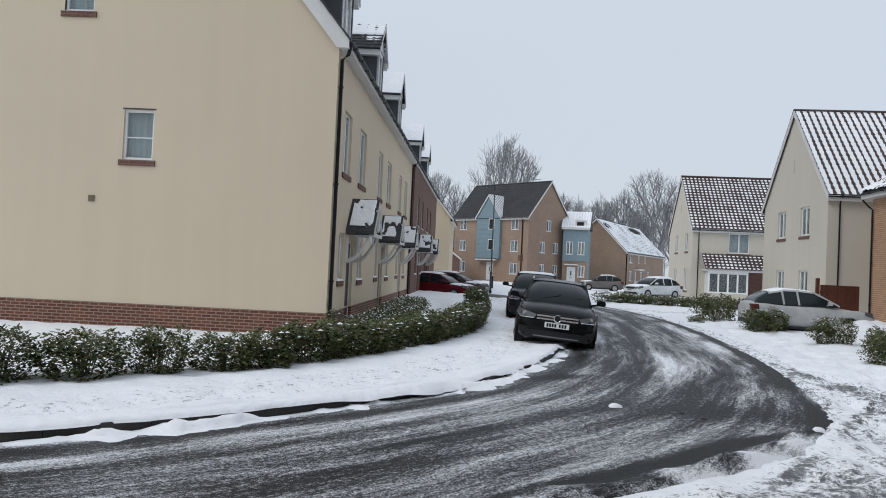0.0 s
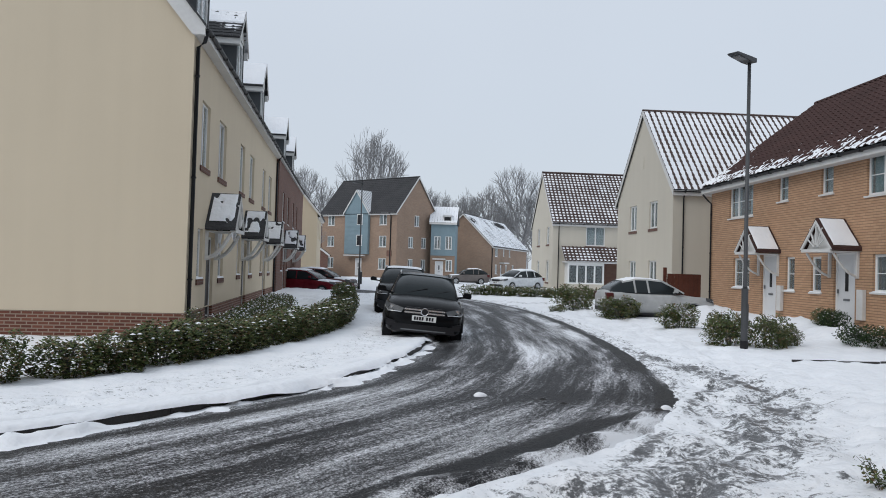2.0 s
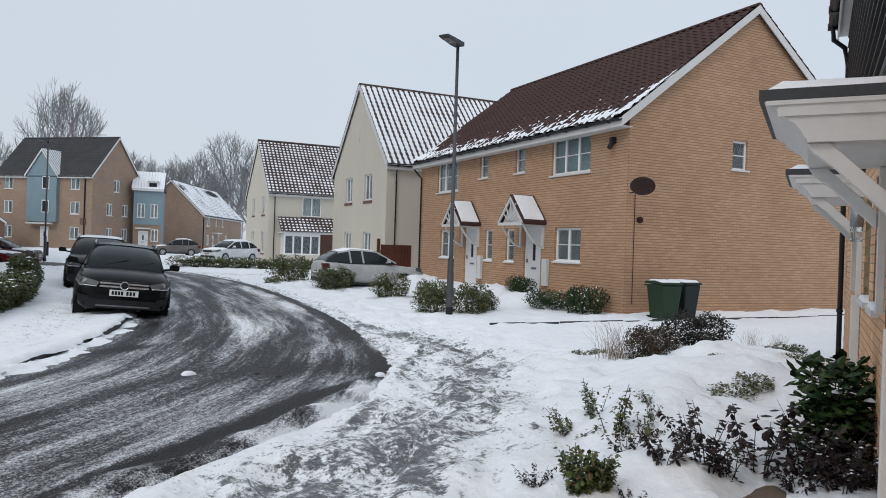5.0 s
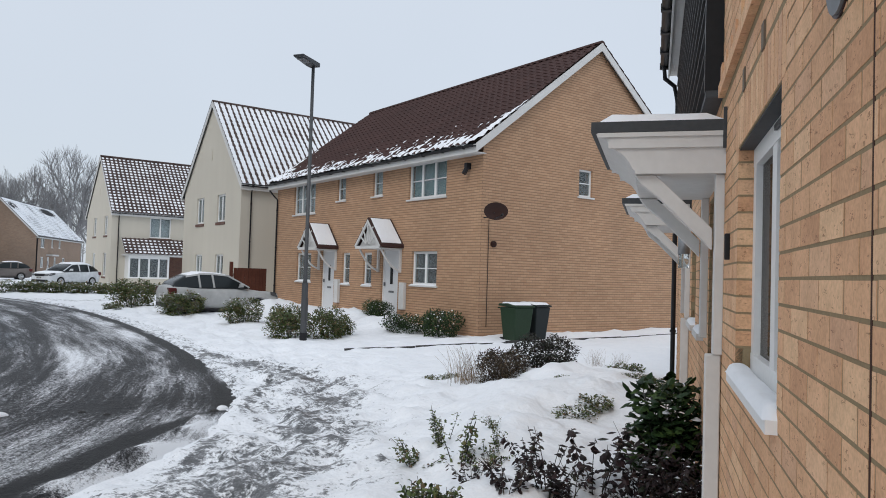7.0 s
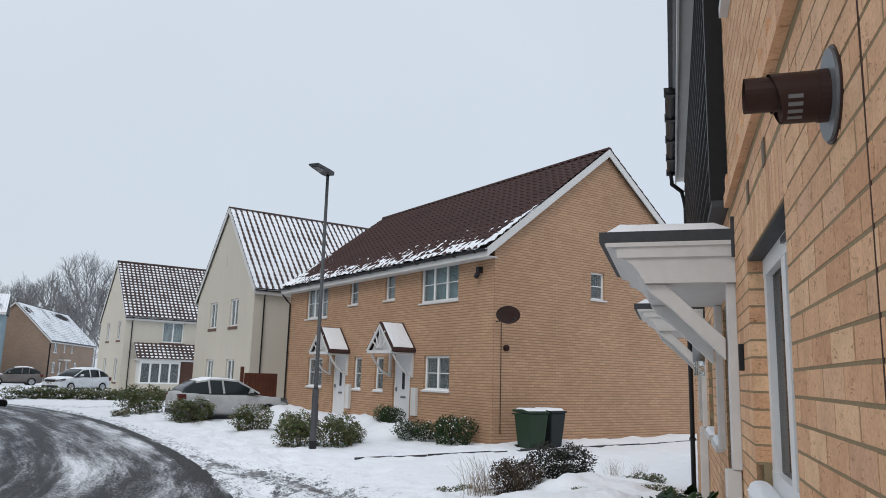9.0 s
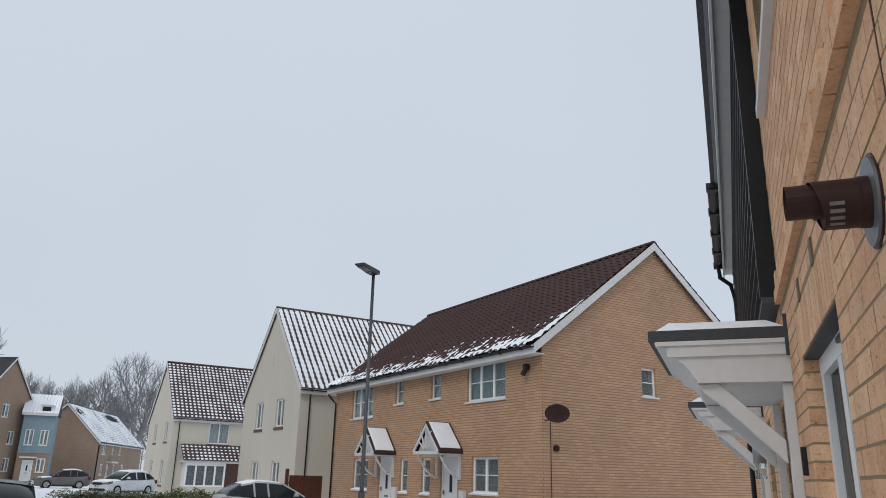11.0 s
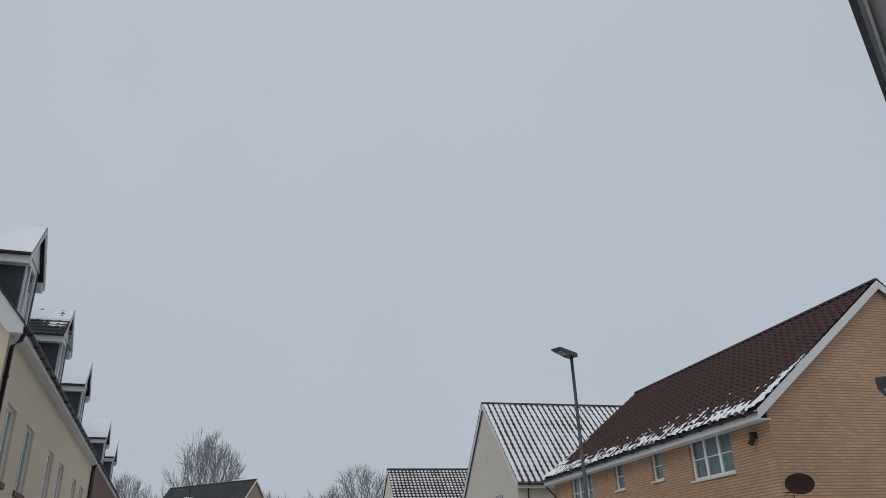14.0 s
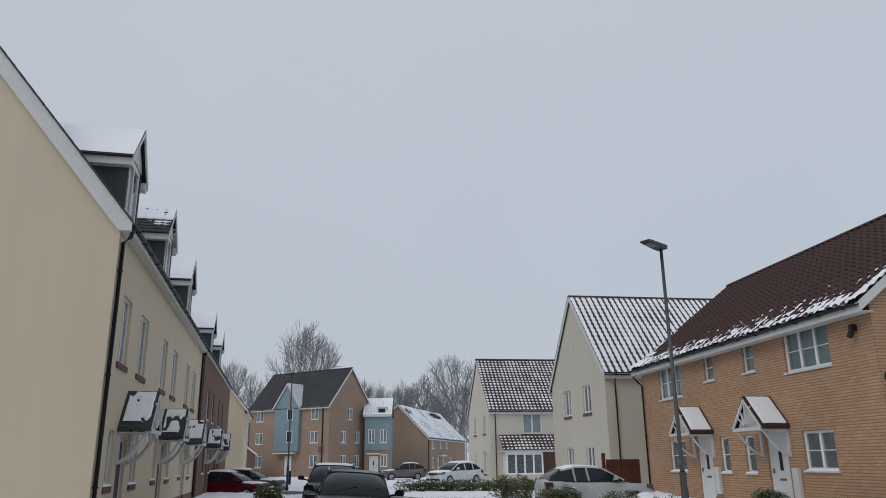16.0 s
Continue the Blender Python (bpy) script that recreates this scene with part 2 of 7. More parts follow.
DARK_TILE = tile_mat("dark_brown_pantile", (0.060, 0.042, 0.040), (0.10, 0.07, 0.062))
SLATE = tile_mat("grey_slate", (0.040, 0.041, 0.044), (0.075, 0.075, 0.078))
CLAD = plain("black_weatherboard", (0.010, 0.011, 0.013), 0.40, grain=18, var=0.3, bump=0.2)
BLUE = plain("grey_blue_boarding", (0.20, 0.275, 0.31), 0.7, grain=8, var=0.1)
GLASS = glass_mat()
# tint imitates the dark interior seen through ordinary glass
DARKENED = glass_mat("darkened_window_glass", (0.30, 0.26, 0.23), 1.05)
CURTAIN = plain("net_curtain", (0.55, 0.57, 0.56), 0.9, grain=25, var=0.25, bump=0.2)
TEAL = plain("teal_blind", (0.17, 0.30, 0.30), 0.9, grain=25, var=0.2)
# near-black so that interiors look unlit; the gloom is put into the colour
ROOM = plain("painted_room_dark", (0.045, 0.045, 0.047), 0.9)
DOORWHITE = plain("white_composite_door", (0.66, 0.67, 0.68), 0.45, var=0.05)
DARKDOOR = plain("dark_front_door", (0.035, 0.032, 0.032), 0.45, var=0.15)
CREVICE = plain("brown_sealant", (0.06, 0.03, 0.02), 0.9)
LEAF = leaf_mat("evergreen_leaf", [(0.0, (0.032, 0.050, 0.020)), (0.45, (0.078, 0.110, 0.038)), (0.72, (0.155, 0.180, 0.064)), (0.86, (0.135, 0.088, 0.050)), (1.0, (0.21, 0.16, 0.09))])
LAUREL = leaf_mat("laurel_leaf", [(0.0, (0.010, 0.022, 0.009)), (0.6, (0.020, 0.046, 0.014)), (1.0, (0.06, 0.10, 0.028))])
WILT = leaf_mat("frosted_dark_leaf", [(0.0, (0.012, 0.010, 0.011)), (0.5, (0.022, 0.023, 0.018)), (0.8, (0.035, 0.045, 0.025)), (1.0, (0.05, 0.022, 0.022))])
ROSE = leaf_mat("withered_rose_leaf", [(0.0, (0.014, 0.011, 0.012)), (0.4, (0.030, 0.020, 0.021)), (0.7, (0.045, 0.026, 0.027)), (0.88, (0.026, 0.033, 0.020)), (1.0, (0.075, 0.036, 0.032))])
BROWN = leaf_mat("brown_withered_leaf", [(0.0, (0.022, 0.014, 0.010)), (0.5, (0.055, 0.034, 0.023)), (0.8, (0.045, 0.045, 0.025)), (1.0, (0.12, 0.075, 0.045))])
STRAW = leaf_mat("dry_stalk", [(0.0, (0.10, 0.065, 0.035)), (0.5, (0.19, 0.125, 0.07)), (1.0, (0.30, 0.23, 0.15))])
BARK = plain("bare_bark", (0.12, 0.115, 0.11), 0.9, grain=10, var=0.25, bump=0.5)
# paler than real twigs: distance haze is put into this colour
TWIG = plain("thin_twig", (0.25, 0.25, 0.255), 0.9, grain=10, var=0.2)
FENCE = plain("red_brown_fence_board", (0.10, 0.035, 0.022), 0.8, grain=12, var=0.25, bump=0.3)
PATIO = plain("wet_paving_slab", (0.16, 0.125, 0.09), 0.7, grain=30, var=0.25, bump=0.3)
FLUE = plain("brown_flue_plastic", (0.035, 0.017, 0.014), 0.45, var=0.2)


# ---- mesh writing ----
class G:
    """Gathers faces for one mesh part. place: a matrix from the part's own axes to its thing's."""

    def __init__(self, place=None):
        self.v, self.f, self.uv, self.m = [], [], [], place

    def face(self, pts, uv=None):
        i = len(self.v)
        self.v += [tuple(p) for p in pts]
        self.f.append(tuple(range(i, i + len(pts))))
        self.uv += uv if uv else [(p[0] + p[1], p[2]) for p in pts]

    def box(self, x0, x1, y0, y1, z0, z1):
        a = [(x, y, z) for z in (z0, z1) for y in (y0, y1) for x in (x0, x1)]
        for q in ((0, 1, 5, 4), (1, 3, 7, 5), (3, 2, 6, 7), (2, 0, 4, 6), (4, 5, 7, 6), (2, 3, 1, 0)):
            self.face([a[k] for k in q])
        return self

    def prism(self, outline, axis, a0, a1):
        """A 2-D outline drawn out along an axis (0: x, 1: y, 2: z)."""
        def at(p, a):
            q = list(p)
            q.insert(axis, a)
            return tuple(q)
        n = len(outline)
        self.face([at(p, a0) for p in outline])
        self.face([at(p, a1) for p in reversed(outline)])
        for k in range(n):
            p, q = outline[k], outline[(k + 1) % n]
            self.face([at(p, a0), at(q, a0), at(q, a1), at(p, a1)])
        return self

    def tube(self, pts, r, n=8, r2=None, cap=True):
        """A round bar through the points; r may taper to r2."""
        pts = [Vector(p) for p in pts]
        rings = []
        for k, p in enumerate(pts):
            d = (pts[min(k + 1, len(pts) - 1)] - pts[max(k - 1, 0)]).normalized()
            side = d.cross(Vector((0, 0, 1)) if abs(d.z) < 0.9 else Vector((1, 0, 0))).normalized()
            up = side.cross(d)
            rad = r if r2 is None else r + (r2 - r) * k / (len(pts) - 1)
            rings.append([p + rad * (math.cos(2 * math.pi * j / n) * side + math.sin(2 * math.pi * j / n) * up) for j in range(n)])
        i = len(self.v)
        for ring in rings:
            self.v += [tuple(p) for p in ring]
        for k in range(len(rings) - 1):
            for j in range(n):
                q = (i + k * n + j, i + k * n + (j + 1) % n, i + (k + 1) * n + (j + 1) % n, i + (k + 1) * n + j)
                self.f.append(q)
                self.uv += [(0, 0)] * 4
        if cap:
            self.f.append(tuple(i + j for j in range(n)))
            self.f.append(tuple(i + (len(rings) - 1) * n + j for j in range(n)))
            self.uv += [(0, 0)] * (2 * n)
        return self

    def grid(self, P, uv=None):
        """A sheet from an array of points, rows by columns."""
        r, c = P.shape[:2]
        i = len(self.v)
        self.v += [tuple(p) for p in P.reshape(-1, 3)]
        for a in range(r - 1):
            for b in range(c - 1):
                self.f.append((i + a * c + b, i + a * c + b + 1, i + (a + 1) * c + b + 1, i + (a + 1) * c + b))
                if uv is None:
                    self.uv += [(0, 0)] * 4
                else:
                    self.uv += [tuple(uv[a, b]), tuple(uv[a, b + 1]), tuple(uv[a + 1, b + 1]), tuple(uv[a + 1, b])]
        return self

    def mesh(self, name, mat, smooth=False, normals=True):
        me = bpy.data.meshes.new(name)
        vs = self.v
        if self.m is not None:
            vs = [tuple(self.m @ Vector(p)) for p in vs]
        me.from_pydata(vs, [], self.f)
        lay = me.uv_layers.new(name="UVMap")
        lay.data.foreach_set("uv", np.array(self.uv, dtype=np.float32).ravel())
        if normals and len(self.f) < 20000:
            bm = bmesh.new()
            bm.from_mesh(me)
            bmesh.ops.remove_doubles(bm, verts=bm.verts, dist=1e-5)
            bmesh.ops.recalc_face_normals(bm, faces=bm.faces)
            bm.to_mesh(me)
            bm.free()
        if smooth:
            me.polygons.foreach_set("use_smooth", [True] * len(me.polygons))
        me.materials.append(mat)
        return me

    def part(self, name, mat, parent=None, label="", smooth=False, normals=True, bevel=0.0):
        ob = new(name, self.mesh(name, mat, smooth, normals))
        if parent is not None:
            ob.parent = parent
        if label:
            ob["label"] = label
        if bevel:
            md = ob.modifiers.new("edge", 'BEVEL')
            md.width, md.segments, md.limit_method = bevel, 2, 'ANGLE'
        return ob


def thing(name, m, label, category, group="", kind=""):
    ob = new(name)
    ob.empty_display_size = 0.2
    ob.matrix_world = m
    return tagged(ob, label, category, group, kind)


def fbm(X, Y, s, seed=0.0, octaves=3):
    """Smooth value noise for arrays of places."""
    out = np.zeros_like(X, dtype=float)
    amp, tot = 1.0, 0.0
    for o in range(octaves):
        fx, fy = X * s + 13.7 * seed + 100, Y * s + 7.3 * seed + 100
        ix, iy = np.floor(fx).astype(int), np.floor(fy).astype(int)
        tx, ty = fx - ix, fy - iy
        tx, ty = tx * tx * (3 - 2 * tx), ty * ty * (3 - 2 * ty)

        def h(a, b):
            v = np.sin(a * 127.1 + b * 311.7 + seed * 17.3 + o * 5.1) * 43758.5453
            return v - np.floor(v)
        out += amp * ((h(ix, iy) * (1 - tx) + h(ix + 1, iy) * tx) * (1 - ty) + (h(ix, iy + 1) * (1 - tx) + h(ix + 1, iy + 1) * tx) * ty)
        tot += amp
        amp *= 0.5
        s *= 2
    return out / tot


# ---- ground and road ----
def terrain(x, y):
    """The street climbs a little towards the far end."""
    k = np.clip((np.asarray(y, float) - 14) / 22, 0, 1)
    return 0.10 * k * k * (3 - 2 * k)


KERB_LINE = [(-60, -17), (-30, -4.5), (-14, 1.2), (-9, 3.4), (-6, 4.95), (-4.1, 6.2), (-2.6, 7.5), (-1.8, 8.5), (-0.7, 9.8), (-0.05, 11), (0.6, 12.7), (1.3, 14.9), (1.7, 18), (1.9, 22), (2.0, 27), (1.7, 32), (0.8, 37), (-1.5, 43), (-6, 49), (-14, 55)]
EDGE_LINE = [(-60, -24), (-30, -9.5), (-12, -1.8), (-6, 1.3), (-3, 2.9), (-0.5, 4.7), (0.7, 5.6), (1.6, 6.3), (2.7, 7.3), (3.4, 8.0), (3.95, 8.8), (4.4, 10), (5.2, 13.1), (6.0, 18.2), (6.5, 25.3), (6.2, 31), (5.2, 36.5), (2.6, 42), (-2, 48), (-10, 58)]


def resample(line, n):
    """Points at even steps along a rounded polyline."""
    p = np.array(line, float)
    for _ in range(3):
        q = np.empty((2 * len(p) - 2, 2))
        q[0::2] = 0.75 * p[:-1] + 0.25 * p[1:]
        q[1::2] = 0.25 * p[:-1] + 0.75 * p[1:]
        p = np.vstack([p[:1], q, p[-1:]])
    d = np.concatenate([[0], np.cumsum(np.hypot(*np.diff(p, axis=0).T))])
    t = np.linspace(0, d[-1], n)
    return np.stack([np.interp(t, d, p[:, 0]), np.interp(t, d, p[:, 1])], 1), t


def paired(n):
    """Kerb and far edge of the road at matching steps, dense where it passes close by."""
    a, ta = resample(KERB_LINE, 2000)
    ia = np.linspace(0, 1, n)
    pa = a[(ia * 1999).astype(int)]
    b, tb = resample(EDGE_LINE, 2000)
    # the nearest point across, kept in order
    idx, last = [], 0
    for p in pa:
        d = np.hypot(*(b[last:last + 160] - p).T)
        last = last + int(np.argmin(d))
        idx.append(last)
    idx = np.convolve(np.pad(np.array(idx, float), 6, mode='edge'), np.ones(13) / 13, 'valid')
    return pa, b[np.clip(idx.astype(int), 0, 1999)], ta[(ia * 1999).astype(int)]


def dist_to(line, X, Y):
    p = np.array(line, float)
    best = np.full(X.shape, 1e9)
    for a, b in zip(p[:-1], p[1:]):
        d = b - a
        t = np.clip(((X - a[0]) * d[0] + (Y - a[1]) * d[1]) / (d @ d), 0, 1)
        best = np.minimum(best, np.hypot(X - a[0] - t * d[0], Y - a[1] - t * d[1]))
    return best


def inside(poly, X, Y):
    p = np.array(poly, float)
    r = np.zeros(X.shape, bool)
    for (x0, y0), (x1, y1) in zip(p, np.roll(p, -1, axis=0)):
        if y0 == y1:
            continue
        c = ((y0 > Y) != (y1 > Y)) & (X < (x1 - x0) * (Y - y0) / (y1 - y0) + x0)
        r ^= c
    return r


kerb_pts, edge_pts, along = paired(900)
ks, es = kerb_pts[::6], edge_pts[::6]


def smooth01(v, a, b):
    k = np.clip((v - a) / (b - a), 0, 1)
    return k * k * (3 - 2 * k)


def bump_at(X, Y, x, y, rx, ry, h, turn=0.0):
    c, s = math.cos(turn), math.sin(turn)
    u, v = (X - x) * c + (Y - y) * s, -(X - x) * s + (Y - y) * c
    return h * np.exp(-(u / rx) ** 2 - (v / ry) ** 2)


def ground_height(X, Y):
    on = inside(list(map(tuple, ks)) + list(map(tuple, es[::-1])), X, Y)
    dl, dr = dist_to(ks, X, Y), dist_to(es, X, Y)
    left = ~on & (dl < dr)
    z = np.zeros(X.shape)
    lump = fbm(X, Y, 0.9, 1) - 0.5
    fine = fbm(X, Y, 3.5, 2) - 0.5
    z_left = 0.115 + 0.05 * lump + 0.07 * fine
    z_left = np.where(dl < 0.26, 0.0, z_left) - 0.20 * smooth01(dl, 3.3, 4.2) * (1 - smooth01(Y, 30, 34))
    tiny = fbm(X, Y, 4.3, 12, 2) - 0.5
    z_right = 0.015 + 0.07 * lump * smooth01(dr, 0, 1.5) + 0.07 * fine + 0.13 * tiny * (1 - smooth01(dr, 2.0, 4.0)) + 0.05 * tiny + 0.10 * smooth01(dr, 1.2, 3.0) - 0.10 * smooth01(Y, 8.5, 11.5) * smooth01(dr, 0.8, 2.5)
    gut = np.full(X.shape, -0.08)
    rut = np.where(dr < 0.35, -0.02 + 0.07 * (fbm(X, Y, 1.1, 6) - 0.62), -0.08)
    z_on = np.where(dl < dr, gut, rut)
    z = np.where(on, z_on, np.where(left, z_left, z_right))
    bed = bump_at(X, Y, 5.3, 5.3, 1.5, 0.8, 0.20, 0.6) + bump_at(X, Y, 7.4, 6.9, 1.3, 0.8, 0.22, 0.6) + (0.22 * np.clip(fbm(X, Y, 1.5, 31) - 0.42, 0, 1) * 3 + 0.55 * np.clip(fbm(X, Y, 2.4, 35, 2) - 0.46, 0, 1)) * bump_at(X, Y, 7.3, 6.4, 2.4, 1.4, 1.0, 0.6) + 0.50 * np.clip(fbm(X, Y, 2.4, 37, 2) - 0.47, 0, 1) * bump_at(X, Y, 4.6, 4.6, 1.5, 1.0, 1.0, 0.6) + bump_at(X, Y, 6.2, 5.9, 0.7, 0.5, 0.20) + bump_at(X, Y, 6.9, 5.2, 1.0, 0.6, 0.20, 0.6) + bump_at(X, Y, 8.4, 6.9, 1.7, 0.8, 0.16, 0.6) + bump_at(X, Y, 10.2, 9.2, 2.0, 1.0, 0.08, 0.5)
    bed += bump_at(X, Y, 12.2, 17.9, 0.7, 1.1, 0.36) + bump_at(X, Y, 12.6, 20.5, 0.7, 1.2, 0.25) + bump_at(X, Y, 12.0, 25.5, 1.2, 1.6, 0.35)
    bed += bump_at(X, Y, 18, 14.6, 6.0, 0.5, 0.13)
    bed = 0.40 * np.tanh(bed / 0.40) * (1 + 0.6 * lump + 0.4 * fine)
    bed += bump_at(X, Y, 4.19, 3.62, 0.36, 0.15, -0.11, 0.6)
    # front gardens of the brick house stand a little higher
    rise = 0.22 * smooth01(X, 10.6, 12.6) * smooth01(Y, 16.0, 20.0) * (1 - smooth01(Y, 30, 34))
    # footprints
    steps = -0.32 * np.clip(fbm(X, Y, 2.8, 11, 2) - 0.54, 0, 0.25) * np.where(left, smooth01(dl, 0.3, 0.6) * (1 - smooth01(dl, 1.5, 1.9)), smooth01(dr, 0.2, 0.5) * (1 - smooth01(dr, 2.4, 3.4)))
    return terrain(X, Y) + z + bed + rise + np.where(on, 0, steps), on, left, dl, dr


def spread(lo, hi, step, out_lo, out_hi):
    mid = np.arange(lo, hi, step)
    a, d = [mid[0]], step
    while a[-1] > out_lo:
        d *= 1.25
        a.append(a[-1] - d)
    b, d = [mid[-1]], step
    while b[-1] < out_hi:
        d *= 1.25
        b.append(b[-1] + d)
    return np.concatenate([a[:0:-1], mid, b[1:]])


def build_ground():
    xs, ys = spread(-11, 17, 0.11, -1500, 1500), spread(1, 33, 0.12, -600, 2500)
    X, Y = np.meshgrid(xs, ys)
    Z, on, left, dl, dr = ground_height(X, Y)
    walked = dist_to([(5.3, 15.5), (5.6, 13.1), (5.95, 10.6), (5.0, 8.8), (4.15, 7.3), (3.3, 6.35), (2.5, 5.75), (1.5, 4.9), (0.4, 4.0), (-2.0, 2.2)], X, Y)
    prints = fbm(X, Y, 2.6, 21, 3) - 0.5
    s = 0.33 * np.exp(-(walked / 0.75) ** 2) + 0.60 * prints * np.exp(-(walked / 1.25) ** 2) + 0.20 * np.exp(-(walked / 1.7) ** 2)
    feet = fbm(X, Y, 4.2, 27, 2) - 0.5
    s = s + 0.9 * np.clip(feet - 0.08, 0, 1) * np.exp(-((walked - 0.5) / 1.1) ** 2)
    side = dist_to([(3.95, 9.0), (3.6, 8.2), (2.75, 6.95), (2.05, 6.15), (1.4, 5.45), (0.4, 4.6), (-2.0, 3.0)], X, Y)
    s = np.maximum(s, (0.50 + 1.1 * prints) * np.exp(-(side / 0.16) ** 2))
    s = np.maximum(s, 0.42 * np.exp(-((dr - 0.35) / 0.28) ** 2) * smooth01(Y, 8, 12) * (1 - smooth01(Y, 26, 32)))
    s = np.maximum(s, 0.50 * np.exp(-(dr / 0.30) ** 2) * smooth01(Y, 8.5, 10))
    # a wheel rut that swings off towards the drives
    rut = dist_to([(3.9, 8.6), (4.9, 10.2), (6.2, 12.2), (8.0, 13.4), (10.5, 13.9)], X, Y)
    s = np.maximum(s, 0.60 * np.exp(-(rut / 0.16) ** 2) * (1 - smooth01(X, 5, 9)))
    # left pavement: slush grey here paints the shade in trodden dents
    s = np.where(left, 0.30 * smooth01(dl, 0.3, 0.6) * (1 - smooth01(dl, 1.4, 1.9)), s)
    s = np.where(on & (dl < dr), 0.25 * smooth01(dl, 0.2, 0.5), s)
    s = np.where(on & (dl >= dr), 0.45 - 0.30 * smooth01(X, 0.5, 1.5) * (1 - smooth01(Y, 8.2, 9)) + 0.5 * prints, s)
    far = dist_to([(5.5, 34), (12, 33.5), (40, 36)], X, Y)
    s = np.maximum(s, 0.42 * np.exp(-(far / 1.6) ** 2) * ~on)
    g = G().grid(np.stack([X, Y, Z], 2))
    ob = g.part("ground", GROUND, smooth=True, normals=False)
    at = ob.data.attributes.new("slush", 'FLOAT', 'POINT')
    at.data.foreach_set("value", s.ravel().astype(np.float32))
    tagged(ob, "snow-covered ground with trodden slush and drifted beds", "ground", kind="structure")


def build_road():
    n, k = len(kerb_pts), 64
    v = np.linspace(0, 1, k)
    P = kerb_pts[:, None] * (1 - v[None, :, None]) + edge_pts[:, None] * v[None, :, None]
    U = np.repeat(along[:, None], k, 1)
    width = np.hypot(*(edge_pts - kerb_pts).T)
    V = v[None] * width[:, None]
    camber = 0.03 * (1 - (2 * v[None] - 1) ** 2)
    X, Y = P[..., 0], P[..., 1]
    Z = terrain(X, Y) + camber + 0.006 * (fbm(X, Y, 3, 3) - 0.5)
    w = 0.05 * np.sin(U * 0.11) + 0.10 * (fbm(U, V, 0.22, 4, 2) - 0.5)
    vv = v[None] + w
    s = 0.605 - 0.05 * smooth01(X, -2.5, 2) + 0.22 * (fbm(U * 0.3, V, 1.6, 7) - 0.5)

    def track(c, wd, depth):
        return -depth * np.exp(-((vv - c) / wd) ** 2)
    s = s + track(0.16, 0.06, 0.26) + track(0.34, 0.05, 0.14) + track(0.50, 0.05, 0.20) + track(0.66, 0.055, 0.20) + track(0.80, 0.04, 0.08)
    s = s + 0.14 * np.exp(-((vv - 0.25) / 0.05) ** 2) + 0.12 * np.exp(-((vv - 0.58) / 0.05) ** 2) + 0.08 * np.exp(-((vv - 0.88) / 0.045) ** 2)
    bank = smooth01(X, -1.5, 1.2) * (1 - smooth01(Y, 8.0, 9.0)) * smooth01(Y, 3.0, 4.5)
    s = s - 0.50 * np.exp(-((v[None] - 0.965 + 0.085 * bank + 0.02 * (fbm(U, V, 0.8, 33) - 0.5)) / 0.032) ** 2)
    ridge = bank * smooth01(v[None] + 0.10 * (fbm(X, Y, 2.6, 23) - 0.5), 0.895, 0.935)
    s = s + ridge * (0.40 + 1.7 * (fbm(X, Y, 4.2, 24) - 0.5))
    Z = Z + ridge * (1 - smooth01(v[None], 0.955, 0.99)) * (0.01 + 0.10 * (fbm(X, Y, 3.0, 25) - 0.3) + 0.22 * np.clip(fbm(X, Y, 4.6, 26, 2) - 0.46, 0, 1)) - 0.05 * bank * smooth01(v[None], 0.985, 1.0)
    s = s + 0.20 * np.exp(-((v[None] - 0.02) / 0.07) ** 2)
    # ragged slush between the ruts along the outer edge
    s = s + 0.8 * smooth01(v[None], 0.72, 0.9) * (fbm(U * 0.35, V, 2.4, 29) - 0.45) * smooth01(Y, 7.5, 10)
    s = s + bump_at(X, Y, 3.4, 14.5, 0.55, 2.6, 0.22, -0.25) + bump_at(X, Y, 5.0, 18.5, 0.45, 3.6, 0.18, -0.1) + bump_at(X, Y, 2.6, 20.0, 0.35, 3.0, 0.2)
    s = s - bump_at(X, Y, 2.9, 9.6, 0.9, 0.5, 0.30, 0.4) - bump_at(X, Y, 1.0, 11.9, 0.75, 0.22, 0.32, 0.5) - bump_at(X, Y, 3.2, 11.6, 0.3, 1.6, 0.14, -0.4)
    g = G().grid(np.stack([X, Y, Z], 2), np.stack([U, V], 2))
    ob = g.part("road", ROAD, smooth=True, normals=False)
    at = ob.data.attributes.new("slush", 'FLOAT', 'POINT')
    at.data.foreach_set("value", s.ravel().astype(np.float32))
    tagged(ob, "wet grey asphalt road streaked with tyre-drawn slush", "road", kind="structure")


build_ground()
build_road()

# kerb stones along the pavement
kerb = thing("kerb", Matrix(), "dark wet concrete kerb stones under snow", "kerb", kind="structure")
kline, kt = resample(KERB_LINE, 4000)
step = 0.92
pos = np.arange(kt[-1] * 0.3, kt[-1] * 0.74, step)
kx, ky = np.interp(pos, kt, kline[:, 0]), np.interp(pos, kt, kline[:, 1])
kerb_mesh = G().prism([(0.0, -0.2), (0.125, -0.2), (0.125, 0.085), (0.115, 0.1), (0.0, 0.1)], 0, 0.0, step - 0.008).mesh("kerb_stone", KERB)
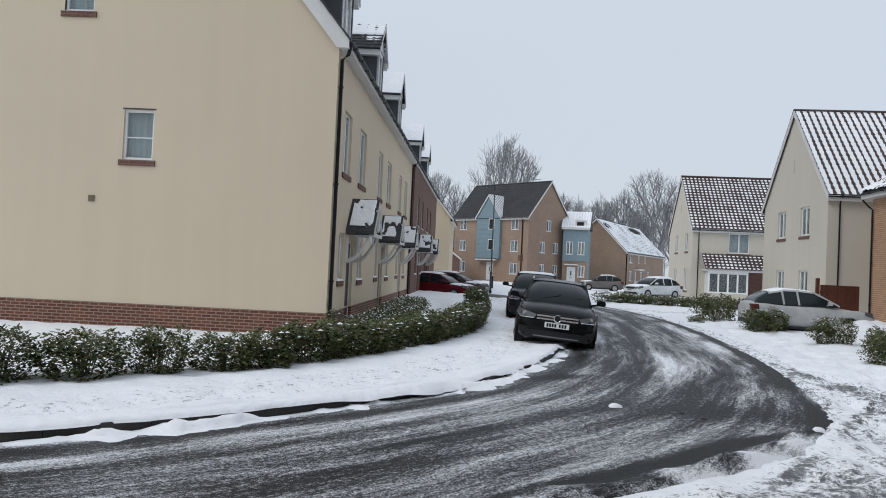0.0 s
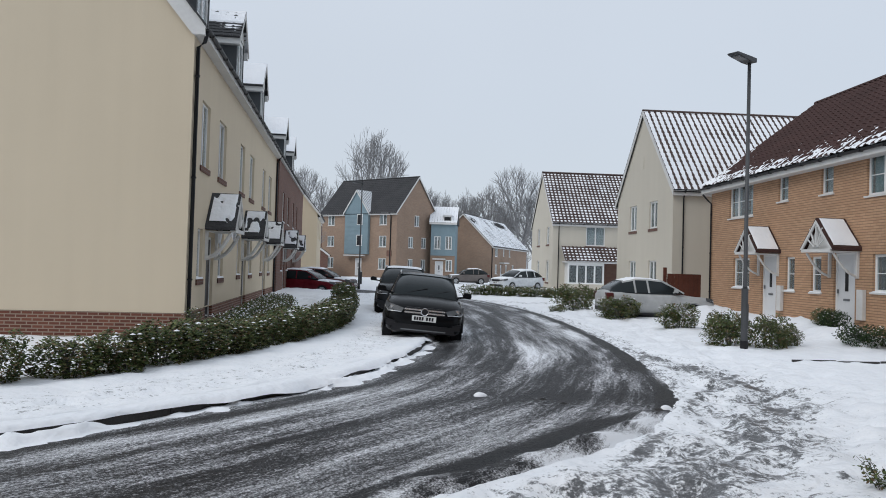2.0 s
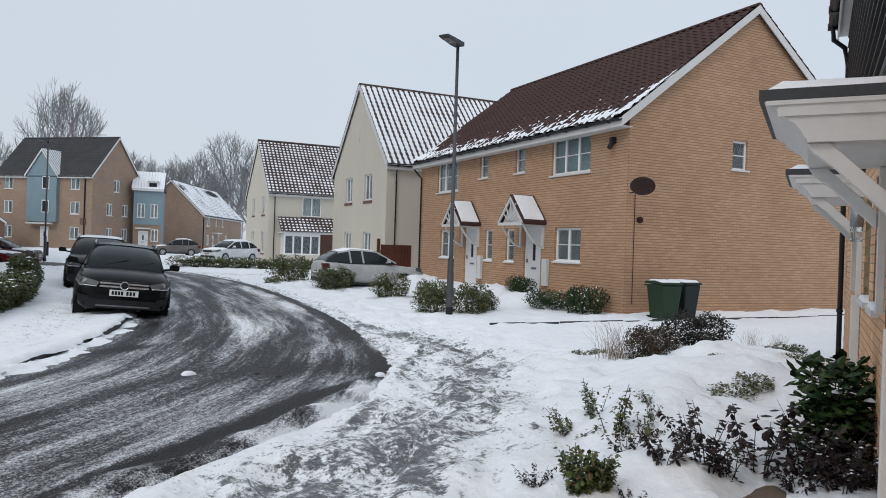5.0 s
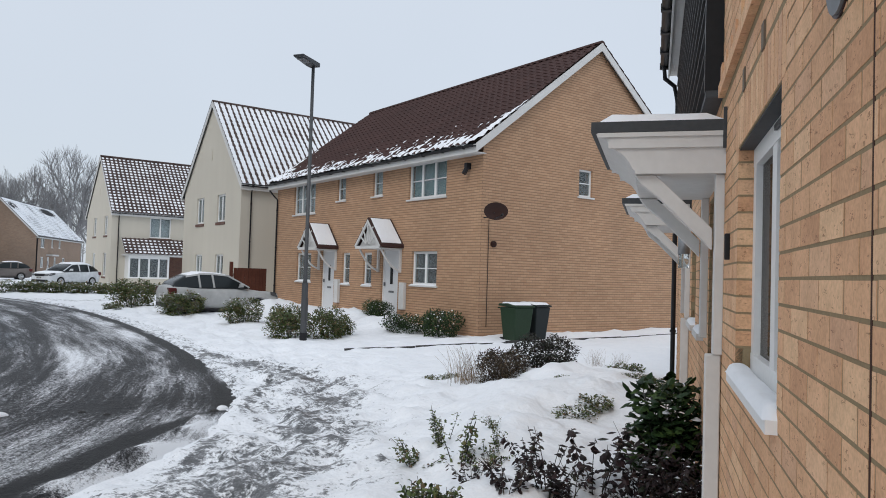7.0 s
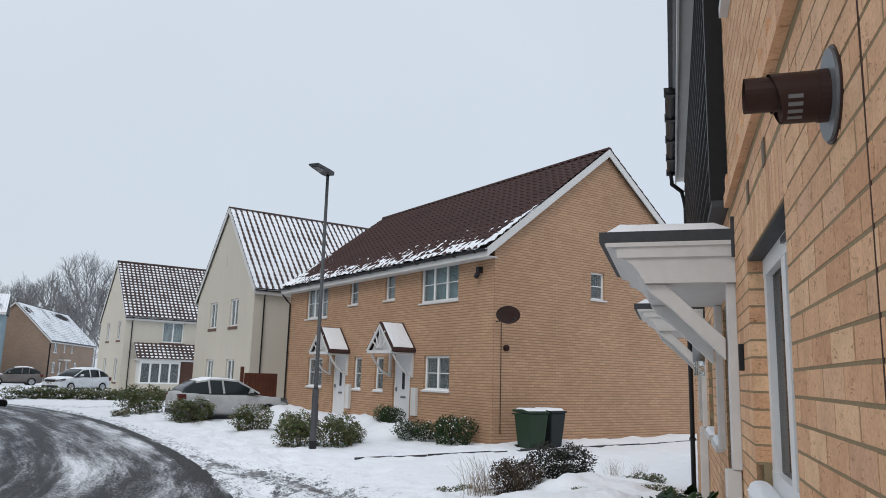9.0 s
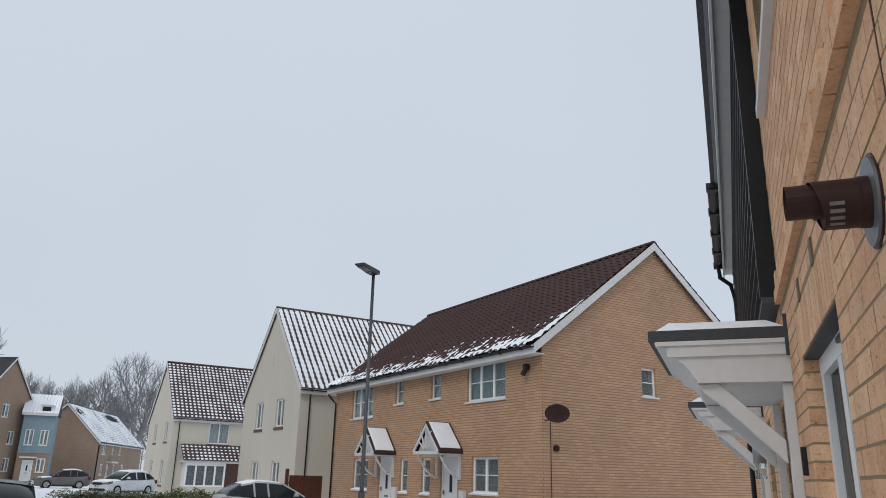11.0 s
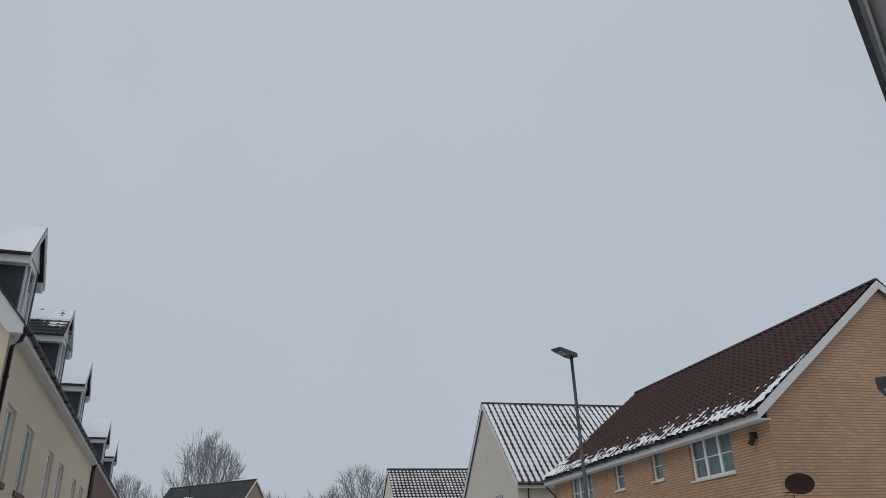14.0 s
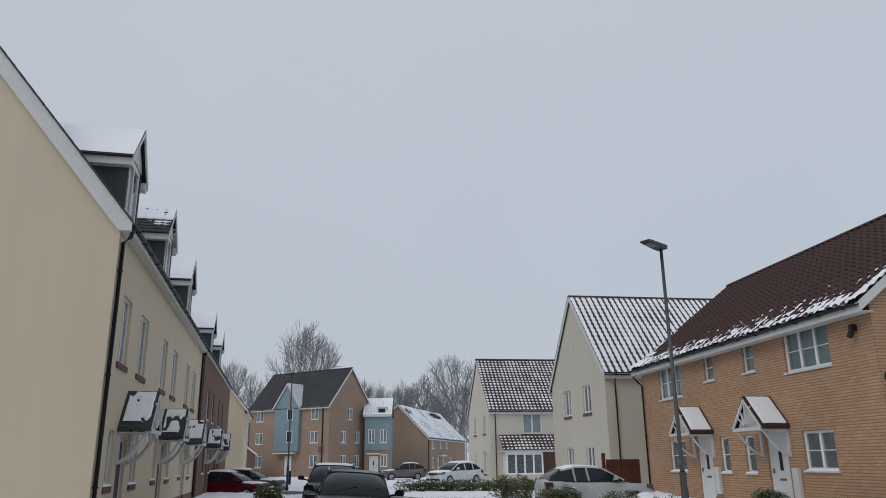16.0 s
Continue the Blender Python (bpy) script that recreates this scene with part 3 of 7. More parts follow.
for i in range(len(pos) - 1):
    if not (-12 < kx[i] < 4 and ky[i] < 32):
        continue
    a = math.atan2(ky[i + 1] - ky[i], kx[i + 1] - kx[i])
    o = new("kerb_stone", kerb_mesh)
    o.parent = kerb
    # local y runs towards the pavement, so the bevelled face looks at the road
    o.matrix_world = pose(kx[i], ky[i], float(terrain(kx[i], ky[i])) + 0.005 * math.sin(i * 2.1), 0, 0, math.degrees(a)) @ Matrix.Diagonal((1, -1, 1, 1)) @ Matrix.Translation((0, -0.125, 0))



def kerb_snow():
    """Snow lying back from the kerb's top and thrown up along its foot, following its line."""
    t = np.arange(kt[-1] * 0.28, kt[-1] * 0.80, 0.07)
    x, y = np.interp(t, kt, kline[:, 0]), np.interp(t, kt, kline[:, 1])
    dx, dy = np.gradient(x), np.gradient(y)
    n = np.hypot(dx, dy)
    nx, ny = -dy / n, dx / n                       # towards the pavement
    zt = terrain(x, y)
    T = t
    over = fbm(T, T * 0, 0.7, 3)                   # how far the cover hangs over the face
    rag = fbm(T, T * 0, 3.0, 4)
    rows = []
    for v in (0, 0.25, 0.5, 0.75, 1.0):
        lip = -0.02 - 0.10 * np.clip((over - 0.40) * 4, 0, 1) + 0.11 * (rag - 0.5)
        d = lip * (1 - v) + 0.06 * v
        z = 0.088 + 0.050 * np.sqrt(v) - 0.065 * (1 - v) * np.clip((over - 0.42) * 3, 0, 1)
        rows.append((d, z + 0 * t))
    for d in (0.12, 0.22, 0.36, 0.5):
        rows.append((d + 0 * t, 0.135 + 0.03 * (fbm(T, T * 0 + d, 2.0, 5) - 0.5) - 0.02 * (d > 0.3)))
    P = np.stack([np.stack([x + nx * d, y + ny * d, zt + z], 1) for d, z in rows])
    ob = G().grid(P).part("pavement_snow", SNOW, smooth=True, normals=False)
    tagged(ob, "ragged snow edge along the kerb top", "snow", kind="structure")
    rows = []
    hgt = np.clip(0.20 * (fbm(T, T * 0, 0.8, 7) - 0.42) + 0.16 * (fbm(T, T * 0, 3.2, 8) - 0.5) + 0.012, 0.003, 0.075)
    wid = np.clip(0.05 + 0.50 * fbm(T, T * 0, 0.7, 9) + 0.55 * (rag - 0.5), 0.05, 1)
    for v in np.linspace(0, 1, 9):
        prof = np.sin(min(1, v * 3.2) * math.pi / 2) * (1 - max(0, v - 0.35) / 0.65) ** 1.3
        rows.append((-0.012 - wid * v, hgt * (0.55 + 0.45 * prof if v < 0.3 else prof) * (0.15 + 1.7 * fbm(T, T * 0 + v * 2, 4.0, 10)) - 0.012 * (v > 0.9)))
    P = np.stack([np.stack([x + nx * d, y + ny * d, zt + z], 1) for d, z in rows])
    ob = G().grid(P).part("gutter_snow", SNOW, smooth=True, normals=False)
    tagged(ob, "low bank of snow thrown along the gutter", "snow", kind="structure")


kerb_snow()

# ---- house parts ----
FRONT_LOW = Matrix(((0, 1, 0, 0), (1, 0, 0, 0), (0, 0, 1, 0), (0, 0, 0, 1)))     # wall in the plane x = 0 that looks to -x
FRONT_HIGH = Matrix(((0, -1, 0, 0), (1, 0, 0, 0), (0, 0, 1, 0), (0, 0, 0, 1)))   # wall in the plane x = 0 that looks to +x
SIDE = Matrix()                                                                   # wall in the plane y = 0 that looks to -y
SIDE_BACK = Matrix.Diagonal((-1, 1, 1, 1))                                        # the same, run towards -x


def shifted(m, u=0, d=0, z=0):
    return m @ Matrix.Translation((u, d, z))


def wall(name, mat, parent, place, u0, u1, z0, z1, holes=(), depth=0.30, gable=None, label=""):
    """A wall with openings cut through it; gable: (u of the ridge, its height, height at both eaves)."""
    g = G(place)
    us = sorted({u0, u1, *[h[0] for h in holes], *[h[1] for h in holes]})
    zs = sorted({z0, z1, *[h[2] for h in holes], *[h[3] for h in holes]})
    us, zs = [u for u in us if u0 <= u <= u1], [z for z in zs if z0 <= z <= z1]
    for a, b in zip(us, us[1:]):
        for c, d in zip(zs, zs[1:]):
            m, k = (a + b) / 2, (c + d) / 2
            if any(h[0] < m < h[1] and h[2] < k < h[3] for h in holes):
                continue
            uv = [(a, c), (b, c), (b, d), (a, d)]
            g.face([(a, 0, c), (b, 0, c), (b, 0, d), (a, 0, d)], uv)
            g.face([(a, depth, c), (b, depth, c), (b, depth, d), (a, depth, d)], uv)
    for a, b, c, d in holes:
        for p, q in (((a, c), (a, d)), ((b, c), (b, d)), ((a, c), (b, c)), ((a, d), (b, d))):
            uv = [(p[0], p[1]), (p[0] + 0.1, p[1]), (q[0] + 0.1, q[1] + 0.0), (q[0], q[1])]
            g.face([(p[0], 0, p[1]), (p[0], depth, p[1]), (q[0], depth, q[1]), (q[0], 0, q[1])], uv)
    for a in (u0 + 0.004, u1 - 0.004):
        g.face([(a, 0, z0), (a, depth, z0), (a, depth, z1), (a, 0, z1)], [(0, z0), (depth, z0), (depth, z1), (0, z1)])
    if gable:
        ur, zr = gable[:2]
        hole = gable[2] if len(gable) > 2 else None
        uv = [(u0, z1), (u1, z1), (ur, zr)]
        if hole is None:
            for d in (0, depth):
                g.face([(u0, d, z1), (u1, d, z1), (ur, d, zr)], uv)
        else:
            a, b, c, e = hole
            # outline cut round one opening in the gable
            def edge(z):
                k = (z - z1) / (zr - z1)
                return u0 + (ur - u0) * k, u1 + (ur - u1) * k
            lc, rc = edge(c)
            le, re = edge(e)
            for d in (0, depth):
                for poly in ([(u0, z1), (u1, z1), (rc, c), (lc, c)], [(lc, c), (a, c), (a, e), (le, e)], [(b, c), (rc, c), (re, e), (b, e)], [(le, e), (re, e), (ur, zr)]):
                    g.face([(p[0], d, p[1]) for p in poly], [tuple(p) for p in poly])
    return g.part(name, mat, parent, label, normals=False)


def window(parent, place, u0, u1, z0, z1, bars=(), rails=(), sill="white", back=0.07, curtain=None, snow_sill=False, frame=0.055, pane=None):
    """A white window: its frame, and under it panes, sill and curtains or a sheet coloured as a dark room."""
    g = G(place)
    f, d0, d1 = frame, back, back + 0.07
    g.box(u0, u1, d0, d1, z0, z0 + f).box(u0, u1, d0, d1, z1 - f, z1)
    g.box(u0, u0 + f, d0 + 0.002, d1, z0 + f, z1 - f).box(u1 - f, u1, d0 + 0.002, d1, z0 + f, z1 - f)
    cuts = [u0 + f]
    for b in bars:
        c = u0 + (u1 - u0) * b
        g.box(c - f * 0.6, c + f * 0.6, d0 + 0.003, d1, z0 + f, z1 - f)
        cuts += [c - f * 0.6, c + f * 0.6]
    cuts.append(u1 - f)
    for r in rails:
        c = z0 + (z1 - z0) * r
        g.box(u0 + f, u1 - f, d0 + 0.008, d1 - 0.01, c - 0.012, c + 0.012)
    fr = g.part("window", WHITE, parent, normals=False)
    for a, b in zip(cuts[0::2], cuts[1::2]):
        G(place).box(a, b, d0 + 0.03, d0 + 0.045, z0 + f, z1 - f).part("pane", pane or GLASS, fr)
    if sill == "white":
        G(place).box(u0 - 0.06, u1 + 0.06, -0.05, d0, z0 - 0.05, z0 - 0.002).part("window_sill", TRIM, fr)
    elif sill == "brick":
        n = max(3, int((u1 - u0 + 0.16) / 0.11))
        gb = G(place)
        for i in range(n):
            a = u0 - 0.08 + (u1 - u0 + 0.16) * i / n
            gb.box(a + 0.004, a + (u1 - u0 + 0.16) / n - 0.004, -0.035, d0, z0 - 0.15, z0 - 0.015)
        gb.box(u0 - 0.076, u1 + 0.076, -0.030, d0, z0 - 0.145, z0 - 0.018)
        gb.part("window_sill", DARKRED, fr, "dark brick sill")["kind"] = "stuff"
        G(place).box(u0 - 0.06, u1 + 0.06, -0.02, d0, z0 - 0.016, z0 - 0.002).part("sill_board", TRIM, fr)
    if snow_sill:
        soft(place, u0 - 0.05, u1 + 0.05, -0.045, d0, z0 - 0.004, 0.035).part("sill_snow", SNOW, fr, smooth=True)
    if curtain:
        w = (u1 - u0)
        N = 40
        for a, b in ((u0, u0 + w * 0.30), (u1 - w * 0.30, u1)) if curtain[1] else ((u0, u1),):
            P = np.zeros((2, N, 3))
            t = np.linspace(0, 1, N)
            for r, z in enumerate((z0, z1)):
                P[r, :, 0], P[r, :, 1], P[r, :, 2] = a + (b - a) * t, back + 0.16 + 0.02 * np.sin(t * w * 40), z
            G(place).grid(P).part("curtain", curtain[0], fr, smooth=True, normals=False)
    return fr


def soft(place, u0, u1, d0, d1, z, h, seed=3, n=14):
    """A rounded cushion of settled snow on a flat top."""
    U, D = np.meshgrid(np.linspace(u0, u1, max(n, 6)), np.linspace(d0, d1, 8))
    ex = np.minimum(U - u0, u1 - U) / max(1e-6, (u1 - u0) / 2)
    ed = np.minimum(D - d0, d1 - D) / max(1e-6, (d1 - d0) / 2)
    r = np.clip(np.minimum(ex * (u1 - u0) / 2, ed * (d1 - d0) / 2) / max(0.02, h), 0, 1)
    Z = z + h * np.sqrt(1 - (1 - r) ** 2) * (0.75 + 0.5 * fbm(U, D, 3.0, seed))
    return G(place).grid(np.stack([U, D, Z], 2))


def tiled_slope(parent, p0, a, la, b, lb, pitch, gauge, mat, snow, tile_name="tiling", sub=6, rise=0.05):
    """Pantile courses over a roof slope, and the snow that lies in their channels. p0: lower corner; a along the eaves, b up the slope."""
    p0, a, b = Vector(p0), Vector(a).normalized(), Vector(b).normalized()
    nrm = a.cross(b)
    if nrm.z < 0:
        nrm = -nrm
    cols = np.arange(0, la + 1e-6, pitch / sub)
    prof = rise * np.maximum(0, np.cos(2 * np.pi * cols / pitch)) ** 1.3
    rows = []
    k = 0
    while k * gauge < lb - 1e-6:
        rows += [(k * gauge, 0.022), (min(lb, (k + 1) * gauge), 0.0)]
        k += 1
    A, Bv, N, O = (np.array(v) for v in (a, b, nrm, p0))
    P = np.array([[O + A * c + Bv * r + N * (h + q) for c, q in zip(cols, prof)] for r, h in rows])
    G().grid(P).part(tile_name, mat, parent, normals=False)
    if snow:
        cs, rs = np.arange(0, la + 1e-6, pitch / 6), np.arange(0, lb + 1e-6, gauge / 4)
        C, R = np.meshgrid(cs, rs)
        H = snow(C, R)
        P = O + A * C[..., None] + Bv * R[..., None] + N * H[..., None]
        g = G()
        r, c = C.shape
        g.v = [tuple(p) for p in P.reshape(-1, 3)]
        keep = (H[:-1, :-1] > -0.01) | (H[1:, 1:] > -0.01) | (H[:-1, 1:] > -0.01) | (H[1:, :-1] > -0.01)
        for i, j in zip(*np.nonzero(keep)):
            g.f.append((i * c + j, i * c + j + 1, (i + 1) * c + j + 1, (i + 1) * c + j))
            g.uv += [(0, 0)] * 4
        if g.f:
            g.part("roof_snow", SNOW, parent, "thin snow lying in the tile channels", smooth=True, normals=False)["kind"] = "stuff"


def gable_roof(parent, axis, lo, hi, c0, c1, ze, zr, oe, ov, mat, pitch, gauge, snows, boards=TRIM, gutters=(1, 1), sub=6, fascia=0.16, rise=0.05, board=0.24):
    """A gabled roof with tiles, ridge, white bargeboards, fascias and black gutters. axis: which way the ridge runs."""
    def q(a, c, z):
        return (a, c, z) if axis == "x" else (c, a, z)
    cm, half = (c0 + c1) / 2, (c1 - c0) / 2
    tn = (zr - ze) / half
    L = math.hypot(half + oe, (half + oe) * tn)
    al, bl = lo - ov, hi + ov
    for k, (sgn, ce) in enumerate(((-1, c0), (1, c1))):
        e = Vector(q(al, ce + sgn * oe, ze - oe * tn + 0.09))
        av = Vector(q(1, 0, 0))
        bv = Vector(q(0, -sgn, tn))
        tiled_slope(parent, e, av, bl - al, bv, L, pitch, gauge, mat, snows[k], sub=sub, rise=rise)
        # decking below the tiles
        g = G()
        pts = [(ce + sgn * oe, ze - oe * tn + 0.07), (cm, zr + 0.07), (cm, zr - 0.02), (ce + sgn * oe, ze - oe * tn - 0.02)]
        g.prism([(p[0], p[1]) for p in pts] if axis == "x" else [(p[0], p[1]) for p in pts], 0 if axis == "x" else 1, al + 0.03, bl - 0.03)
        g.part("roof_deck", DARKPVC, parent)
        for a0, a1 in ((al - 0.002, al + 0.03), (bl - 0.03, bl + 0.002)):
            g = G()
            pts = [(ce + sgn * (oe + 0.02), ze - oe * tn + 0.085), (cm, zr + 0.10), (cm, zr + 0.10 - board), (ce + sgn * (oe + 0.02), ze - oe * tn + 0.08 - board)]
            if board > 0.3:
                # a deep board is cut level with the soffit
                zc = ze - oe * tn - fascia
                pts[3:] = [(ce - sgn * (zc - ze - 0.085 + board) / tn, zc), (ce + sgn * (oe + 0.02), zc)]
            g.prism(pts, 0 if axis == "x" else 1, a0, a1)
            g.part("bargeboard", boards, parent, bevel=0.0)
        # box end, soffit and fascia at the eaves
        zf = ze - oe * tn
        cc = sorted((ce + sgn * oe, ce))
        g = G()
        lohi = (al + 0.03, bl - 0.03)
        o = ce + sgn * oe
        if axis == "x":
            g.box(lohi[0], lohi[1], min(o, o + sgn * 0.02), max(o, o + sgn * 0.02), zf - fascia, zf + 0.06)
        else:
            g.box(min(o, o + sgn * 0.02), max(o, o + sgn * 0.02), lohi[0], lohi[1], zf - fascia, zf + 0.06)
        g.part("fascia", boards, parent)
        g = G()
        if axis == "x":
            g.box(lohi[0], lohi[1], cc[0], cc[1], zf - fascia, zf - fascia + 0.02)
        else:
            g.box(cc[0], cc[1], lohi[0], lohi[1], zf - fascia, zf - fascia + 0.02)
        g.part("soffit", boards, parent)
        if gutters[k]:
            g = G()
            gc = o + sgn * 0.075
            ring = [(gc + 0.055 * math.cos(t), zf + 0.03 + 0.055 * math.sin(t)) for t in np.linspace(math.pi, 2 * math.pi, 9)]
            ring += [(gc + 0.045 * math.cos(t), zf + 0.03 + 0.045 * math.sin(t)) for t in np.linspace(2 * math.pi, math.pi, 9)]
            g.prism(ring, 0 if axis == "x" else 1, al + 0.02, bl - 0.02)
            gut = g.part("gutter", BLACK, parent)
            gk = G()
            x = al + 0.5
            while x < bl:
                if axis == "x":
                    gk.box(x, x + 0.05, min(o, gc + sgn * 0.062), max(o, gc + sgn * 0.062), zf - 0.035, zf + 0.045)
                else:
                    gk.box(min(o, gc + sgn * 0.062), max(o, gc + sgn * 0.062), x, x + 0.05, zf - 0.035, zf + 0.045)
                x += 0.95
            gk.part("bracketry", BLACK, gut)["kind"] = "stuff"
    # ridge tiles, each with its overlap
    g = G()
    x = al
    while x < bl - 0.05:
        e = min(bl, x + 0.44)
        ring = [(cm + 0.12 * math.cos(t), zr + 0.07 + 0.10 * math.sin(t)) for t in np.linspace(0, math.pi, 7)]
        g.prism(ring, 0 if axis == "x" else 1, x + 0.004, e)
        x += 0.45
    g.part("ridge", mat, parent)["kind"] = "stuff"


def downpipe(parent, pts, r=0.034):
    g = G().tube(pts, r, 8)
    ob = g.part("downpipe", BLACK, parent, smooth=True)
    p, q = Vector(pts[-2]), Vector(pts[-1])
    gb = G()
    for t in (0.1, 0.45, 0.8):
        c = p.lerp(q, t)
        gb.tube([c - Vector((0, 0, 0.02)), c + Vector((0, 0, 0.02))], r * 1.35, 8)
    gb.part("clip_set", BLACK, ob)["kind"] = "stuff"
    return ob


def door(parent, place, u0, u1, z0, z1, mat=DOORWHITE, glass=True, back=0.08):
    g = G(place)
    g.box(u0, u0 + 0.06, back - 0.01, back + 0.07, z0, z1).box(u1 - 0.06, u1, back - 0.01, back + 0.07, z0, z1).box(u0 + 0.06, u1 - 0.06, back - 0.01, back + 0.07, z1 - 0.06, z1)
    fr = g.part("door", WHITE, parent, normals=False)
    a, b = u0 + 0.06, u1 - 0.06
    G(place).box(a, b, back + 0.01, back + 0.055, z0, z1 - 0.06).part("door_leaf", mat, fr)
    if glass:
        m = (a + b) / 2
        G(place).box(m - 0.07, m + 0.07, back - 0.002, back + 0.012, z0 + 1.05, z0 + 1.6).part("door_light", BLACK, fr, "small dark glazed door light")
        G(place).box(m - 0.14, m + 0.14, back - 0.006, back + 0.012, z0 + 0.78, z0 + 0.84).part("letter_plate", GREY, fr, "grey metal letter plate")
        G(place).box(b - 0.09, b - 0.05, back - 0.045, back - 0.005, z0 + 0.98, z0 + 1.10).part("door_handle", GREY, fr, "grey metal handle")
    return fr


def gable_canopy(parent, place, u0, u1, z0, zp, out=0.85, thaw=0.0):
    """A little gabled porch canopy: tiled top with snow, white sunburst front and curved brackets."""
    um = (u0 + u1) / 2
    can = G(place).prism([(u0, z0), (um, zp), (u1, z0), (u1, z0 - 0.09), (um, zp - 0.09), (u0, z0 - 0.09)], 1, -out, 0.0)
    top = can.part("porch_canopy", SLATE if thaw else BROWN_TILE, parent, "small gabled tiled porch canopy")
    for sgn, ue in ((-1, u0), (1, u1)):
        g = G(place)
        N = 12
        T, D = np.meshgrid(np.linspace(0.10 if thaw else 0.03, 0.94, 22), np.linspace(-out + 0.06, -0.08, 22))
        U = ue + (um - ue) * T
        edge = np.minimum(np.minimum(T, 1 - T) * 8, np.minimum(D + out, -D) * 9)
        Z = z0 + (zp - z0) * T + 0.055 * np.clip(edge, 0, 1) ** 0.5 * (0.9 + 0.5 * fbm(U * 1.0, D, 5, 3)) - 0.012 - thaw * np.clip(fbm(U, D, 4.5, 2 + round(u0 * 3) % 7, 2) - 0.60, 0, 1) * 6
        g.grid(np.stack([U, D, Z], 2)).part("canopy_snow", SNOW, top, smooth=True, normals=False)
    g = G(place)
    for sgn, ue in ((-1, u0), (1, u1)):
        g.prism([(ue, z0 - 0.06), (um, zp - 0.07), (um, zp - 0.17), (ue + (um - ue) * 0.12, z0 - 0.08)], 1, -out - 0.015, -out + 0.03)
    g.box(u0 + 0.06, u1 - 0.06, -out - 0.01, -out + 0.035, z0 - 0.14, z0 - 0.05)
    for ang in (35, 62, 90, 118, 145):
        r = (zp - z0) * 0.8 if 50 < ang < 130 else (zp - z0) * 0.62
        p = (um + 0.12 * math.cos(radians(ang)), -out + 0.01, z0 - 0.06 + 0.12 * math.sin(radians(ang)))
        q2 = (um + r * math.cos(radians(ang)), -out + 0.01, z0 - 0.06 + r * math.sin(radians(ang)))
        g.tube([p, q2], 0.022, 5)
    g.part("canopy_fret", TRIM, top, "white timber sunburst gable", normals=False)
    G(place).box(u0 + 0.05, u1 - 0.05, -out + 0.04, -0.0, z0 - 0.13, z0 - 0.11).part("canopy_soffit", TRIM, top)
    G(place).prism([(u0 + 0.1, z0 - 0.1), (um, zp - 0.12), (u1 - 0.1, z0 - 0.1)], 1, -out + 0.12, -out + 0.14).part("canopy_backing", TRIM, top)
    for ue in (u0 + 0.10, u1 - 0.17):
        g = G(place)
        g.box(ue, ue + 0.07, -0.07, 0.0, z0 - 0.85, z0 - 0.13)
        pts = []
        for t in np.linspace(0, 1, 8):
            pts.append((ue + 0.035, -0.06 - (out - 0.18) * t, z0 - 0.80 + 0.64 * (t ** 1.0) - 0.13 * math.sin(math.pi * t)))
        g.tube(pts, 0.055 if thaw else 0.034, 6)
        g.part("canopy_bracket", TRIM, top, normals=False)
    return top


